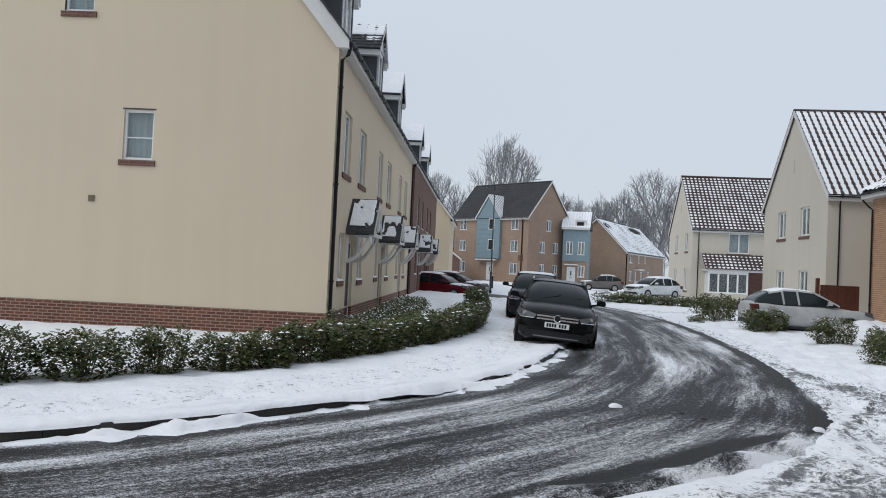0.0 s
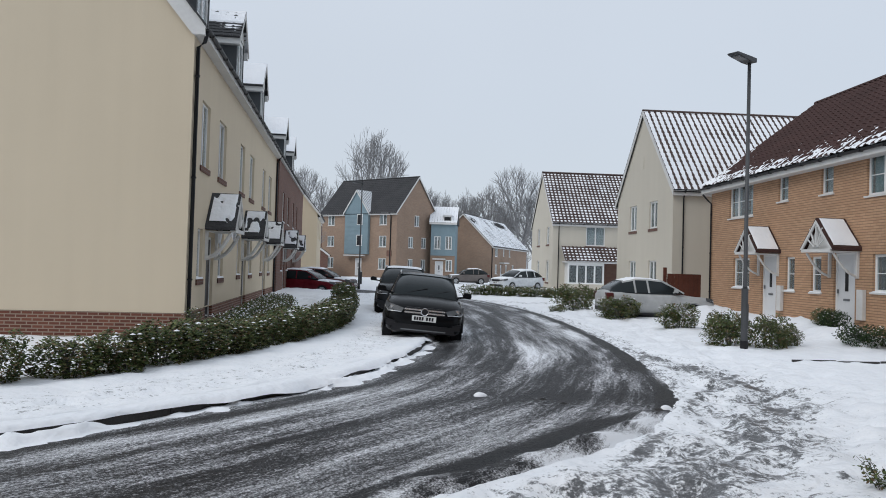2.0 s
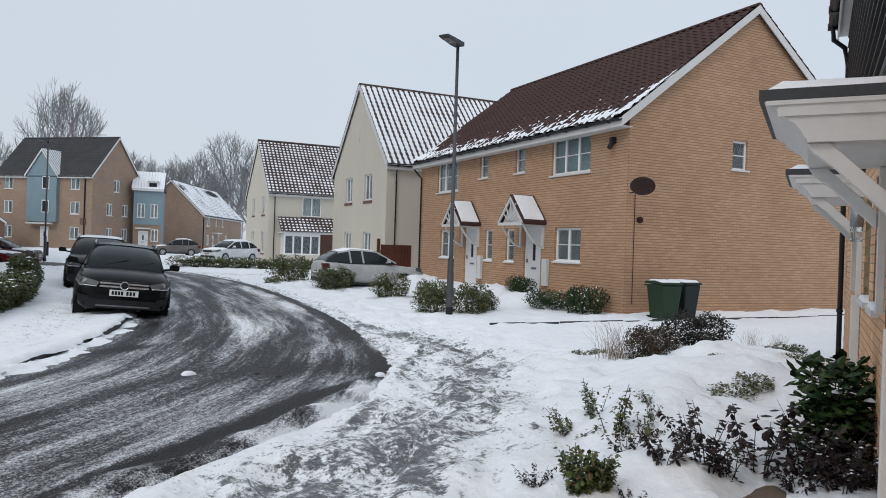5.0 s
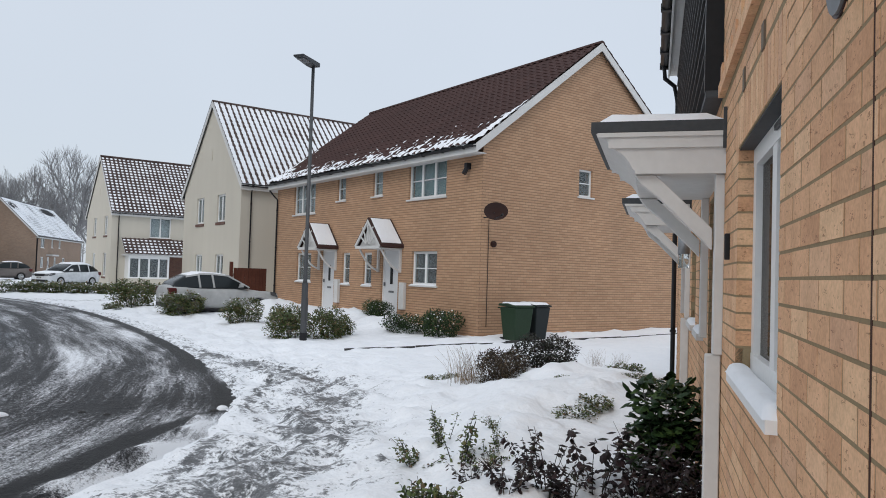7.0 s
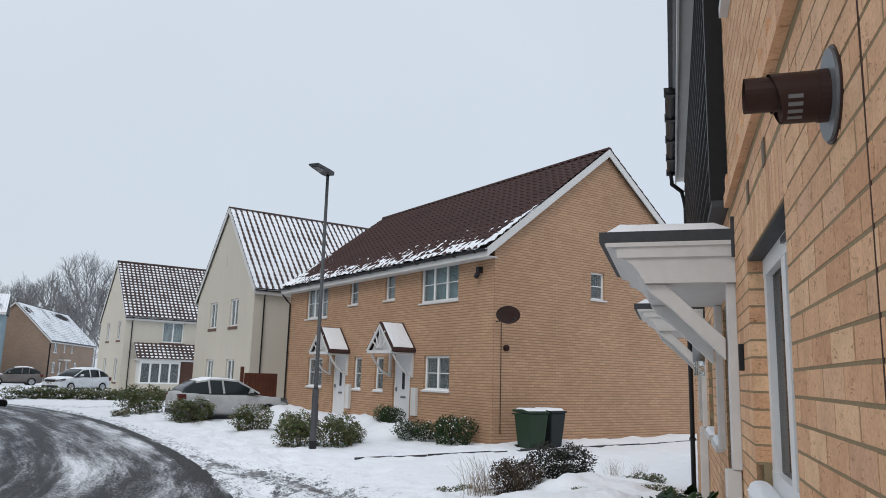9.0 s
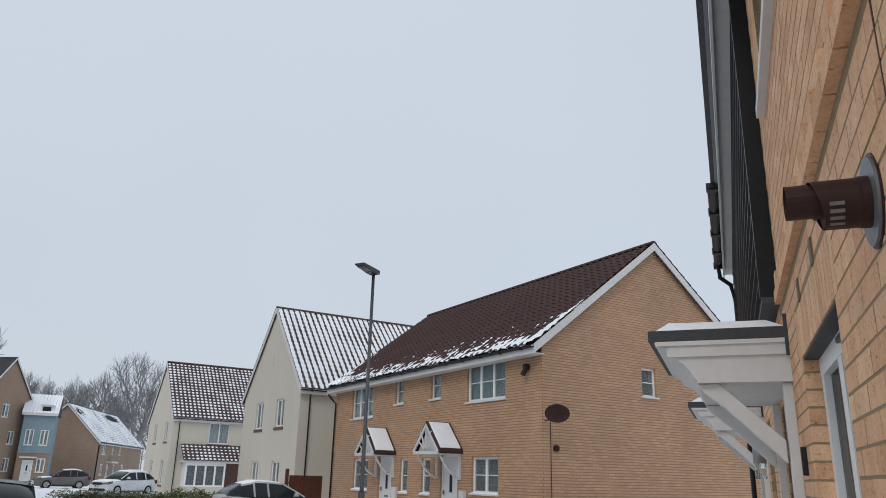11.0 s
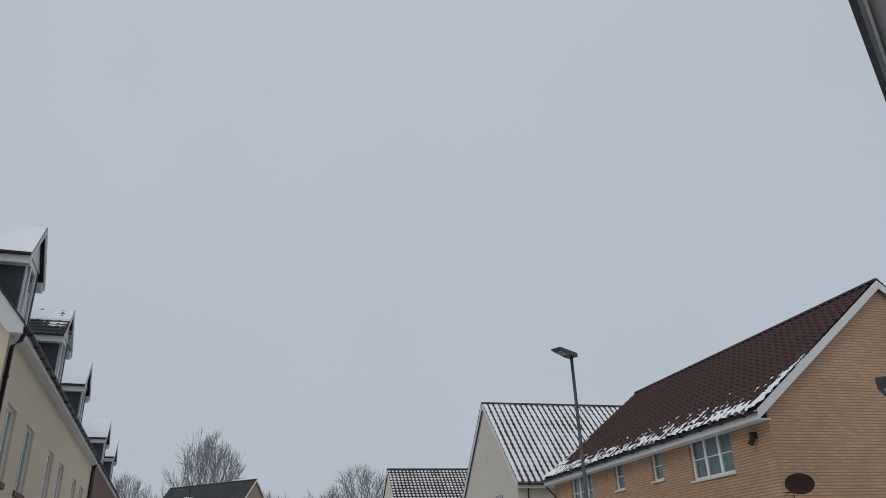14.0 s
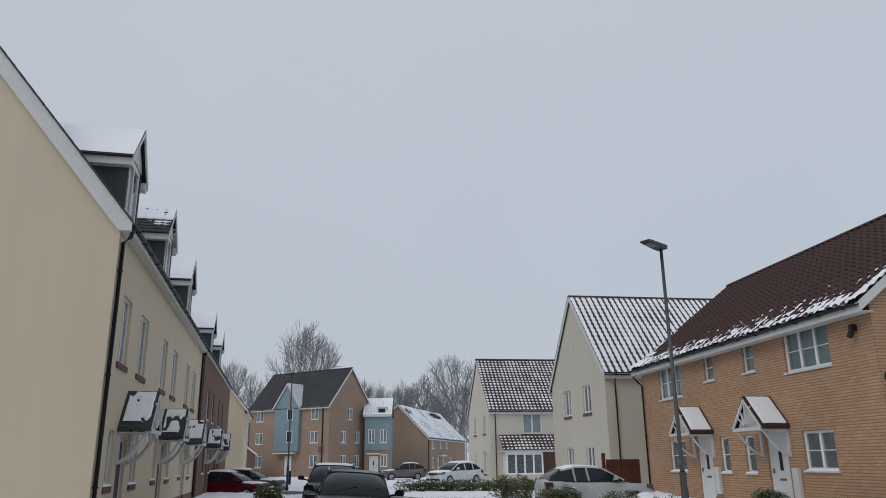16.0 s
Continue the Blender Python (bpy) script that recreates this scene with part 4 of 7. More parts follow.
# ---- the brick semi-detached house ----
def build_brick_house():
    h = thing("brick_house", pose(13.3, 15.1, 0, 0, 0, -2.5), "buff brick semi-detached house with brown tiled roof and light snow", "house")
    Wd, Ln, ZE, ZR = 8.8, 13.35, 5.33, 8.72
    ups = [(1.62, 3.56, 3.90, 5.0), (5.08, 5.70, 4.14, 5.0), (7.54, 8.16, 4.14, 5.0), (9.88, 11.75, 3.80, 5.0)]
    lows = [(1.96, 3.26, 1.32, 2.32), (5.62, 6.16, 1.22, 2.30), (7.08, 7.62, 1.22, 2.30), (10.06, 11.32, 1.22, 2.30)]
    doors = [(4.0, 5.0, 0.25, 2.40), (8.2, 9.2, 0.25, 2.40)]
    wall("front_wall", BUFF, h, FRONT_LOW, 0, Ln, -0.6, ZE, ups + lows + doors)
    wall("gable_wall", BUFF, h, SIDE, 0.002, Wd, -0.6, ZE, [(3.70, 4.28, 4.10, 4.92)], gable=(Wd / 2, ZR))
    wall("back_wall", BUFF, h, shifted(FRONT_LOW, 0, Wd - 0.3), 0.31, Ln, -0.6, ZE)
    wall("far_gable_wall", BUFF, h, shifted(SIDE, 0, Ln - 0.3), 0.31, Wd - 0.31, -0.6, ZE, gable=(Wd / 2, ZR - 0.1))
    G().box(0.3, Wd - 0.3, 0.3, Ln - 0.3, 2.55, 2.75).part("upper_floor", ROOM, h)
    window(h, FRONT_LOW, *ups[0], bars=(0.333, 0.667), rails=(0.5,), curtain=(TEAL, False), frame=0.07)
    window(h, FRONT_LOW, *ups[1], rails=(0.5,), curtain=(CURTAIN, False))
    window(h, FRONT_LOW, *ups[2], rails=(0.5,), curtain=(CURTAIN, False))
    window(h, FRONT_LOW, *ups[3], bars=(0.333, 0.667), rails=(0.5,), curtain=(CURTAIN, True), frame=0.07)
    # ground-floor panes: near-black sheets added behind them stand for room darkness
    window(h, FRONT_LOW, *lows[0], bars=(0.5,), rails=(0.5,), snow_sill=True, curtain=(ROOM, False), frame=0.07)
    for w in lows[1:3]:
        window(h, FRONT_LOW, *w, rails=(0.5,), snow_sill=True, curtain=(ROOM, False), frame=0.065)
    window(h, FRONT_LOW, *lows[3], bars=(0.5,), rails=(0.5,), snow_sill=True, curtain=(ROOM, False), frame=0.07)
    window(h, SIDE, 3.70, 4.28, 4.10, 4.92, rails=(0.5,))
    for d in doors:
        door(h, FRONT_LOW, *d)
        G(FRONT_LOW).box(d[0] - 0.15, d[1] + 0.15, -0.35, 0.0, d[2] - 0.5, d[2] - 0.03).part("doorstep", KERB, h)
        gable_canopy(h, FRONT_LOW, d[0] - 0.28, d[1] + 0.28, d[3] + 0.12, d[3] + 0.95)
        G(FRONT_LOW).box(d[0] - 0.50, d[0] - 0.24, -0.12, -0.005, d[2] + 0.3, d[2] + 1.12).part("meter_box", TRIM, h, "white meter box beside the door", bevel=0.01)

    def light(c, r):
        edge = np.exp(-(r / 0.8) ** 2) * 0.055 + np.exp(-((c - 0.15) / 0.22) ** 2) * 0.06 * (1 - smooth01(r, 1.5, 3.5)) + 0.05 * np.exp(-((13.9 - c) / 1.2) ** 2) * np.exp(-(r / 4) ** 2)
        return -0.026 + edge + 0.035 * (fbm(c, r, 2.2, 5) - 0.5) + 0.13 * (fbm(c, r, 6.5, 6) - 0.5) * np.exp(-(r / 4.5) ** 2) + 0.026 * np.exp(-(r / 2.4) ** 2) - 0.02 * ((r / 0.34) % 1 < 0.2)
    gable_roof(h, "y", 0, Ln, 0, Wd, ZE, ZR, 0.34, 0.16, BROWN_TILE, 0.30, 0.34, (light, None))
    downpipe(h, [(-0.43, Ln - 0.15, 4.85), (-0.2, Ln - 0.12, 4.62), (-0.06, Ln - 0.12, 4.5), (-0.06, Ln - 0.12, 0.1)])
    # flat arches of upright bricks over the ground-floor and gable openings
    for plc, (a, b, c, d) in [(FRONT_LOW, lows[0]), (FRONT_LOW, lows[3]), (SIDE, (3.70, 4.28, 4.10, 4.92))]:
        g = G(plc)
        x = a - 0.08
        while x < b + 0.06:
            g.box(x, x + 0.066, -0.006, 0.02, d + 0.004, d + 0.215)
            x += 0.075
        g.part("brick_lintel", BUFF, h, normals=False)
    # alarm, sensor and cable on the gable
    G().tube([(0.25, -0.02, 0.3), (0.25, -0.02, 3.25)], 0.009, 5).part("cable", BLACK, h)
    ob = G().tube([(0.42, 0, 2.52), (0.42, -0.07, 2.52)], 0.085, 12).part("alarm_sounder", FLUE, h, "small round dark red sounder")
    G().tube([(0.42, -0.07, 2.52), (0.40, -0.11, 2.52)], 0.05, 10).part("sounder_cap", FLUE, ob)
    lampb = G(FRONT_LOW).box(0.50, 0.62, -0.16, 0.0, 4.55, 4.72).part("security_light", BLACK, h, "black security light under the eaves", bevel=0.015)
    G(FRONT_LOW).tube([(0.56, -0.12, 4.56), (0.56, -0.2, 4.42)], 0.07, 8).part("light_head", BLACK, lampb)
    dish = thing("satellite_dish", pose(13.36, 14.72, 3.36, 0, 0, 0), "dark brown oval satellite dish on a wall bracket", "satellite dish")
    rings = []
    for r in np.linspace(0, 1, 7):
        rings.append([(0.34 * r * math.cos(t), 0.06 * r * r * -1 + 0.06, 0.235 * r * math.sin(t)) for t in np.linspace(0, 2 * math.pi, 25)])
    G(pose(0, -0.12, 0, 8, 0, -22)).grid(np.array(rings)).part("reflector", FLUE, dish, smooth=True, normals=False)
    G().tube([(0, 0.35, -0.15), (0, -0.02, -0.15), (0, -0.05, -0.02)], 0.018, 6).part("bracket", BLACK, dish)
    G().tube([(0, -0.06, -0.2), (-0.1, -0.45, -0.14)], 0.012, 5).tube([(-0.1, -0.43, -0.14), (-0.11, -0.5, -0.10)], 0.03, 8).part("feed_arm", BLACK, dish, normals=False)


def stripes(level, amp, seed, extra=0.0, lip=0.0, gauge=0.33):
    def f(c, r):
        return level - lip * ((r / gauge) % 1 < 0.26) + amp * (fbm(c, r, 1.1, seed) - 0.5) + extra * (fbm(c, r, 5.0, seed + 1) - 0.5)
    return f


# ---- the two cream houses further along ----
def build_cream_house(x, y, zg, width, depth, ze, zr, level, group_label, lean_to, seed, ups, lows, sides, low_sides):
    h = thing("cream_house", pose(x, y, zg, 0, 0, -2.5), group_label, "house", "cream rendered houses")
    wall("gable_wall", PALE, h, FRONT_LOW, 0, depth, -0.6, ze, ups + lows, gable=(depth / 2, zr))
    wall("side_wall", PALE, h, SIDE, 0.002, width, -0.6, ze, sides + low_sides)
    wall("back_wall", PALE, h, shifted(SIDE, 0, depth - 0.3), 0.31, width, -0.6, ze)
    wall("far_gable_wall", PALE, h, shifted(FRONT_LOW, 0, width - 0.3), 0.31, depth - 0.31, -0.6, ze, gable=(depth / 2, zr - 0.1))
    G().box(0.3, width - 0.3, 0.3, depth - 0.3, 2.5, 2.7).part("upper_floor", ROOM, h)
    for k, w in enumerate(ups + lows):
        window(h, FRONT_LOW, *w, bars=(0.5,), sill="brick", curtain=(CURTAIN, k % 2 == 0), frame=0.08)
    for k, w in enumerate(sides):
        window(h, SIDE, *w, bars=(0.5,), sill="brick", curtain=(CURTAIN, False), frame=0.08)
    gable_roof(h, "x", 0, width, 0, depth, ze, zr, 0.22, 0.12, DARK_TILE, 0.30, 0.33, (stripes(level, 0.03, seed, 0.012, 0.03 if lean_to else 0.0), stripes(level, 0.03, seed + 3)), rise=0.065)
    downpipe(h, [(0.45, -0.3, ze - 0.15), (0.45, -0.1, ze - 0.4), (0.45, -0.06, ze - 0.5), (0.45, -0.06, 0.05)])
    G(FRONT_LOW).box(depth / 2 - 0.07, depth / 2 + 0.07, -0.02, 0.01, ze + 1.35, ze + 1.95).part("gable_vent", PALE, h, "narrow recessed gable slot")
    return h


build_brick_house()

c1 = build_cream_house(13.65, 31.6, 0.1, 10.5, 8.2, 5.42, 9.6, 0.034, "cream rendered house with snow-striped dark pantile roof", False, 21,
                       [(2.0, 3.1, 3.7, 5.0), (5.0, 6.1, 3.7, 5.0)], [(2.0, 3.1, 0.9, 2.15), (5.0, 6.1, 0.9, 2.15)], [], [])
c2 = build_cream_house(14.5, 55.8, 0.1, 11.0, 8.8, 5.35, 9.6, 0.032, "cream rendered house with tiled bay porch and snowy pantiles", True, 31,
                       [(1.4, 2.5, 3.6, 5.0), (5.2, 6.3, 3.6, 5.0)], [(1.4, 2.5, 0.6, 2.3), (5.2, 6.3, 0.6, 2.3)],
                       [(2.6, 4.1, 3.5, 5.0), (8.6, 9.6, 3.5, 5.0)], [])


def build_bay(h):
    """Lean-to tiled bay and porch on the side of the further cream house."""
    u0, u1, out, z0, z1 = 0.75, 10.6, 1.3, 2.15, 3.35
    for a, b in ((u0 + 0.2, 3.75),):
        g = G()
        g.box(a, b, -out + 0.12, -0.0, -0.5, 0.55)
        g.part("bay_plinth", PALE, h)
        fr = G()
        fr.box(a, b, -out + 0.12, -out + 0.2, 0.55, 0.65).box(a, b, -out + 0.12, -out + 0.2, z0 - 0.2, z0)
        for k in range(5):
            x = a + (b - a - 0.12) * k / 4
            fr.box(x, x + 0.12, -out + 0.122, -out + 0.2, 0.65, z0 - 0.2)
        bay = fr.part("bay_window", WHITE, h, "white three-light bay window", normals=False)
        for k in range(4):
            x = a + (b - a - 0.12) * k / 4 + 0.12
            G().box(x, x + (b - a - 0.12) / 4 - 0.12, -out + 0.15, -out + 0.17, 0.65, z0 - 0.2).part("pane", GLASS, bay)
        G().box(a + 0.02, a + 0.1, -out + 0.2, 0, 0.55, z0).part("bay_cheek", WHITE, bay)
        # added dark sheet close behind the panes, painted as the unlit room
        G().box(a + 0.12, b - 0.02, -0.5, -0.45, 0.55, z0).part("room_back", ROOM, bay)
    G().box(3.8, 9.9, -0.06, -0.005, 0.0, z0).part("porch_wall", DARKRED, h, "dark brick inside the porch")
    G().box(8.5, 9.4, -0.14, -0.062, 0.0, 2.1).part("porch_door", DOORWHITE, h)
    G().box(u0, u1, -out - 0.05, -0.0, z0, z0 + 0.12).part("porch_beam", TRIM, h)
    sl = math.hypot(out, z1 - z0)
    tiled_slope(h, (u0 - 0.1, -out - 0.12, z0 + 0.12), (1, 0, 0), u1 - u0 + 0.2, (0, out, z1 - z0 - 0.1), sl, 0.30, 0.33, DARK_TILE, stripes(0.022, 0.03, 41, 0.02, lip=0.03))


build_bay(c2)
# boarded side gate between the brick house and its cream neighbour
gate = thing("side_gate", pose(12.6, 29.6, 0.15, 0, 0, -2.5), "red-brown timber side gate between two houses", "gate")
for k in range(9):
    G().box(0.16 * k, 0.16 * k + 0.15, 0, 0.025, 0, 1.5).part("board", FENCE, gate)
G().box(-0.16, -0.04, -0.03, 0.09, -0.2, 1.75).part("post", FENCE, gate)
G().box(0, 1.44, 0.026, 0.06, 0.3, 0.42).part("rail", FENCE, gate)
G().box(0, 1.44, 0.026, 0.06, 1.15, 1.27).part("rail", FENCE, gate)


# ---- the long terrace ----
def build_terrace():
    h = thing("terrace_house", pose(-3.865, 17.0, 0, 0, 0, 1.4), "three-storey cream rendered terrace with red brick plinth and dormers", "terrace")
    D, ZE, ZR, E1, E2 = 10.0, 7.05, 13.2, 19.4, 38.6
    ups, lows, doors = [], [], []
    for k in range(3):
        o = 6.35 * k
        ups += [(o + 1.15, o + 2.2, 3.92, 5.47), (o + 3.55, o + 4.75, 3.92, 5.47)]
        lows += [(o + 1.15, o + 1.8, 1.20, 2.40), (o + 4.05, o + 4.85, 1.17, 2.40)]
        doors += [(o + 2.3, o + 3.3, 0.15, 2.25)]
    wall("front_wall", CREAM, h, FRONT_HIGH, 0, E1, 0.46, ZE, ups + lows + [(d[0], d[1], 0.46, d[3]) for d in doors])
    wall("front_plinth", RED, h, shifted(FRONT_HIGH, 0, -0.012), 0, E1, -0.6, 0.456, [(d[0], d[1], 0.15, 0.456) for d in doors], depth=0.31)
    wall("gable_wall", CREAM, h, SIDE_BACK, 0.002, D, 0.46, ZE, [(4.32, 5.05, 3.86, 5.04)], gable=(D / 2, ZR, (5.93, 6.65, 7.36, 8.4)))
    wall("gable_plinth", RED, h, shifted(SIDE_BACK, 0, -0.012), -0.012, D, -0.6, 0.456, depth=0.31)
    wall("back_wall", CREAM, h, shifted(FRONT_HIGH, 0, D - 0.3), 0.31, E2, -0.6, ZE)
    G().box(-D + 0.3, -0.3, 0.3, E2 - 0.3, 2.6, 2.8).part("upper_floor", ROOM, h)
    G().box(-D + 0.3, -0.3, 0.3, E2 - 0.3, 6.0, 6.2).part("loft_floor", ROOM, h)
    for k, w in enumerate(ups):
        window(h, FRONT_HIGH, *w, bars=(0.5,), sill="brick", curtain=(CURTAIN, k % 2 == 1))
    for w in lows:
        window(h, FRONT_HIGH, *w, sill="brick", snow_sill=True)
    window(h, SIDE_BACK, 4.32, 5.05, 3.86, 5.04, rails=(0.45,), sill="brick", curtain=(CURTAIN, False))
    window(h, SIDE_BACK, 5.93, 6.65, 7.36, 8.4, rails=(0.45,), sill="brick", curtain=(CURTAIN, False))
    G(SIDE_BACK).box(4.28, 5.09, -0.004, 0.02, 5.045, 5.08).part("window_head", DARKPVC, h)
    for d in doors:
        door(h, FRONT_HIGH, *d, mat=DARKDOOR, glass=False)
        gable_canopy(h, FRONT_HIGH, d[0] - 0.32, d[1] + 0.32, 2.50, 3.40, out=0.74, thaw=0.30)
    # brick stretch
    ups2, lows2, doors2 = [], [], []
    for k in range(2):
        o = E1 + 1.2 + 7.0 * k
        ups2 += [(o + 1.2, o + 2.3, 3.75, 5.3), (o + 4.2, o + 5.3, 3.75, 5.3)]
        lows2 += [(o + 1.0, o + 1.7, 1.2, 2.4), (o + 4.4, o + 5.2, 1.2, 2.4)]
        doors2 += [(o + 2.5, o + 3.5, 0.15, 2.25)]
    wall("brick_front_wall", DARKRED, h, shifted(FRONT_HIGH, 0, -0.15), E1 + 0.002, E2, -0.6, ZE - 0.15, ups2 + lows2 + doors2, depth=0.4)
    for w in ups2 + lows2:
        window(h, shifted(FRONT_HIGH, 0, -0.15), *w, bars=(0.5,), curtain=(CURTAIN, False), snow_sill=True)
    for d in doors2:
        door(h, shifted(FRONT_HIGH, 0, -0.15), *d, mat=DARKDOOR, glass=False)
        gable_canopy(h, shifted(FRONT_HIGH, 0, -0.15), d[0] - 0.32, d[1] + 0.32, 2.50, 3.40, out=0.74, thaw=0.30)
    wall("far_gable_wall", CREAM, h, shifted(SIDE_BACK, 0, E2 - 0.3), 0.31, D - 0.31, -0.6, ZE, gable=(D / 2, ZR - 0.1))
    gable_roof(h, "y", 0, E2, -D, 0, ZE, ZR, 0.22, 0.10, SLATE, 0.30, 0.32, (None, stripes(0.02, 0.05, 51, 0.02)), fascia=0.12, rise=0.02, board=0.52)
    # undercloak slates show as steps above the gable's white board
    tn = (ZR - ZE) / (D / 2)
    n = 22
    for k in range(n):
        c, e = -0.0 + 0.24 - (D / 2 + 0.24) * k / n, 0.24 - (D / 2 + 0.24) * (k + 1.06) / n
        za, zb = ZE - c * tn, ZE - e * tn
        G().prism([(c, za + 0.09), (e, zb + 0.10), (e, zb + 0.16), (c, za + 0.17)], 1, -0.14, 0.05).part("verge_slate", SLATE, h, normals=False)
    G().box(-0.02, 0.20, -0.06, 0.14, ZE - 0.385, ZE - 0.25).part("eaves_box", TRIM, h)
    downpipe(h, [(0.30, -0.02, ZE - 0.24), (0.20, 0.12, ZE - 0.5), (0.06, 0.14, ZE - 0.62), (0.06, 0.14, -0.1)], 0.045)
    downpipe(h, [(0.30, E1 - 0.2, ZE - 0.24), (0.12, E1 - 0.2, ZE - 0.5), (0.07, E1 - 0.15, ZE - 0.62), (0.07, E1 - 0.15, 0.1)], 0.04)
    G(SIDE_BACK).box(5.66, 5.80, -0.03, 0.005, 2.83, 2.97).part("wall_vent", PATIO, h, "small square brown wall vent")
    # dormers
    for k, s in enumerate((1.5, 7.65, 14.0, 25.3, 31.6)):
        build_dormer(h, s, bare=(k == 1))


def build_dormer(h, s, bare):
    w, xf, xb, zb, ze, zr = 0.78, -0.14, -3.2, 6.9, 8.87, 9.73
    body = G().box(xb, xf, s - w, s - w + 0.12, zb, ze).box(xb, xf, s + w - 0.12, s + w, zb, ze).box(xf - 0.1, xf, s - w + 0.12, s + w - 0.12, zb, 7.45).part("dormer", DARKPVC, h, "dormer with dark lead cheeks and white boards")
    pl = shifted(FRONT_HIGH, 0, -xf)
    G(pl).prism([(s - w, ze), (s + w, ze), (s, zr - 0.05)], 1, -0.01, 0.1).part("dormer_gable", TRIM, body)
    g = G(pl)
    g.box(s - w + 0.12, s + w - 0.12, 0.02, 0.09, 7.45, 7.52).box(s - w + 0.12, s + w - 0.12, 0.02, 0.09, ze - 0.14, ze - 0.02)
    for u in (s - w + 0.12, s - 0.04, s + w - 0.2):
        g.box(u, u + 0.08, 0.022, 0.09, 7.52, ze - 0.14)
    g.part("dormer_window", WHITE, body, normals=False)
    G(pl).box(s - w + 0.2, s + w - 0.2, 0.05, 0.065, 7.52, ze - 0.14).part("pane", GLASS, body)
    tn = (zr - ze) / w
    o = 0.22
    for sg in (-1, 1):
        e = Vector((xf + 0.14, s + sg * (w + o), ze - o * tn + 0.06))
        sl = math.hypot(w + o, (w + o) * tn)
        sn = stripes(0.05, 0.02, 61) if not bare else (lambda c, r: -0.02 + 0.10 * (fbm(c, r, 1.2, 8) - 0.38) + 0.05 * (r > 0.8))
        tiled_slope(body, e, (-1, 0, 0), 2.6, (0, -sg, tn), sl, 0.3, 0.17, SLATE, sn, "dormer_tiling", sub=4, rise=0.012)
        G().box(-2.3, xf + 0.11, min(s + sg * w, s + sg * (w + o)), max(s + sg * w, s + sg * (w + o)), ze - o * tn - 0.17, ze - o * tn + 0.04).part("dormer_fascia", TRIM, body)
        G().prism([(s + sg * (w + o + 0.02), ze - o * tn - 0.1), (s, zr - 0.10), (s, zr + 0.055), (s + sg * (w + o + 0.02), ze - o * tn + 0.055)], 0, xf + 0.112, xf + 0.145).part("dormer_verge", TRIM, body)
        G().tube([(xf + 0.12, s + sg * (w + o + 0.05), ze - o * tn + 0.03), (-2.3, s + sg * (w + o + 0.05), ze - o * tn + 0.03)], 0.035, 6).part("dormer_gutter", BLACK, body)
    return body


build_terrace()


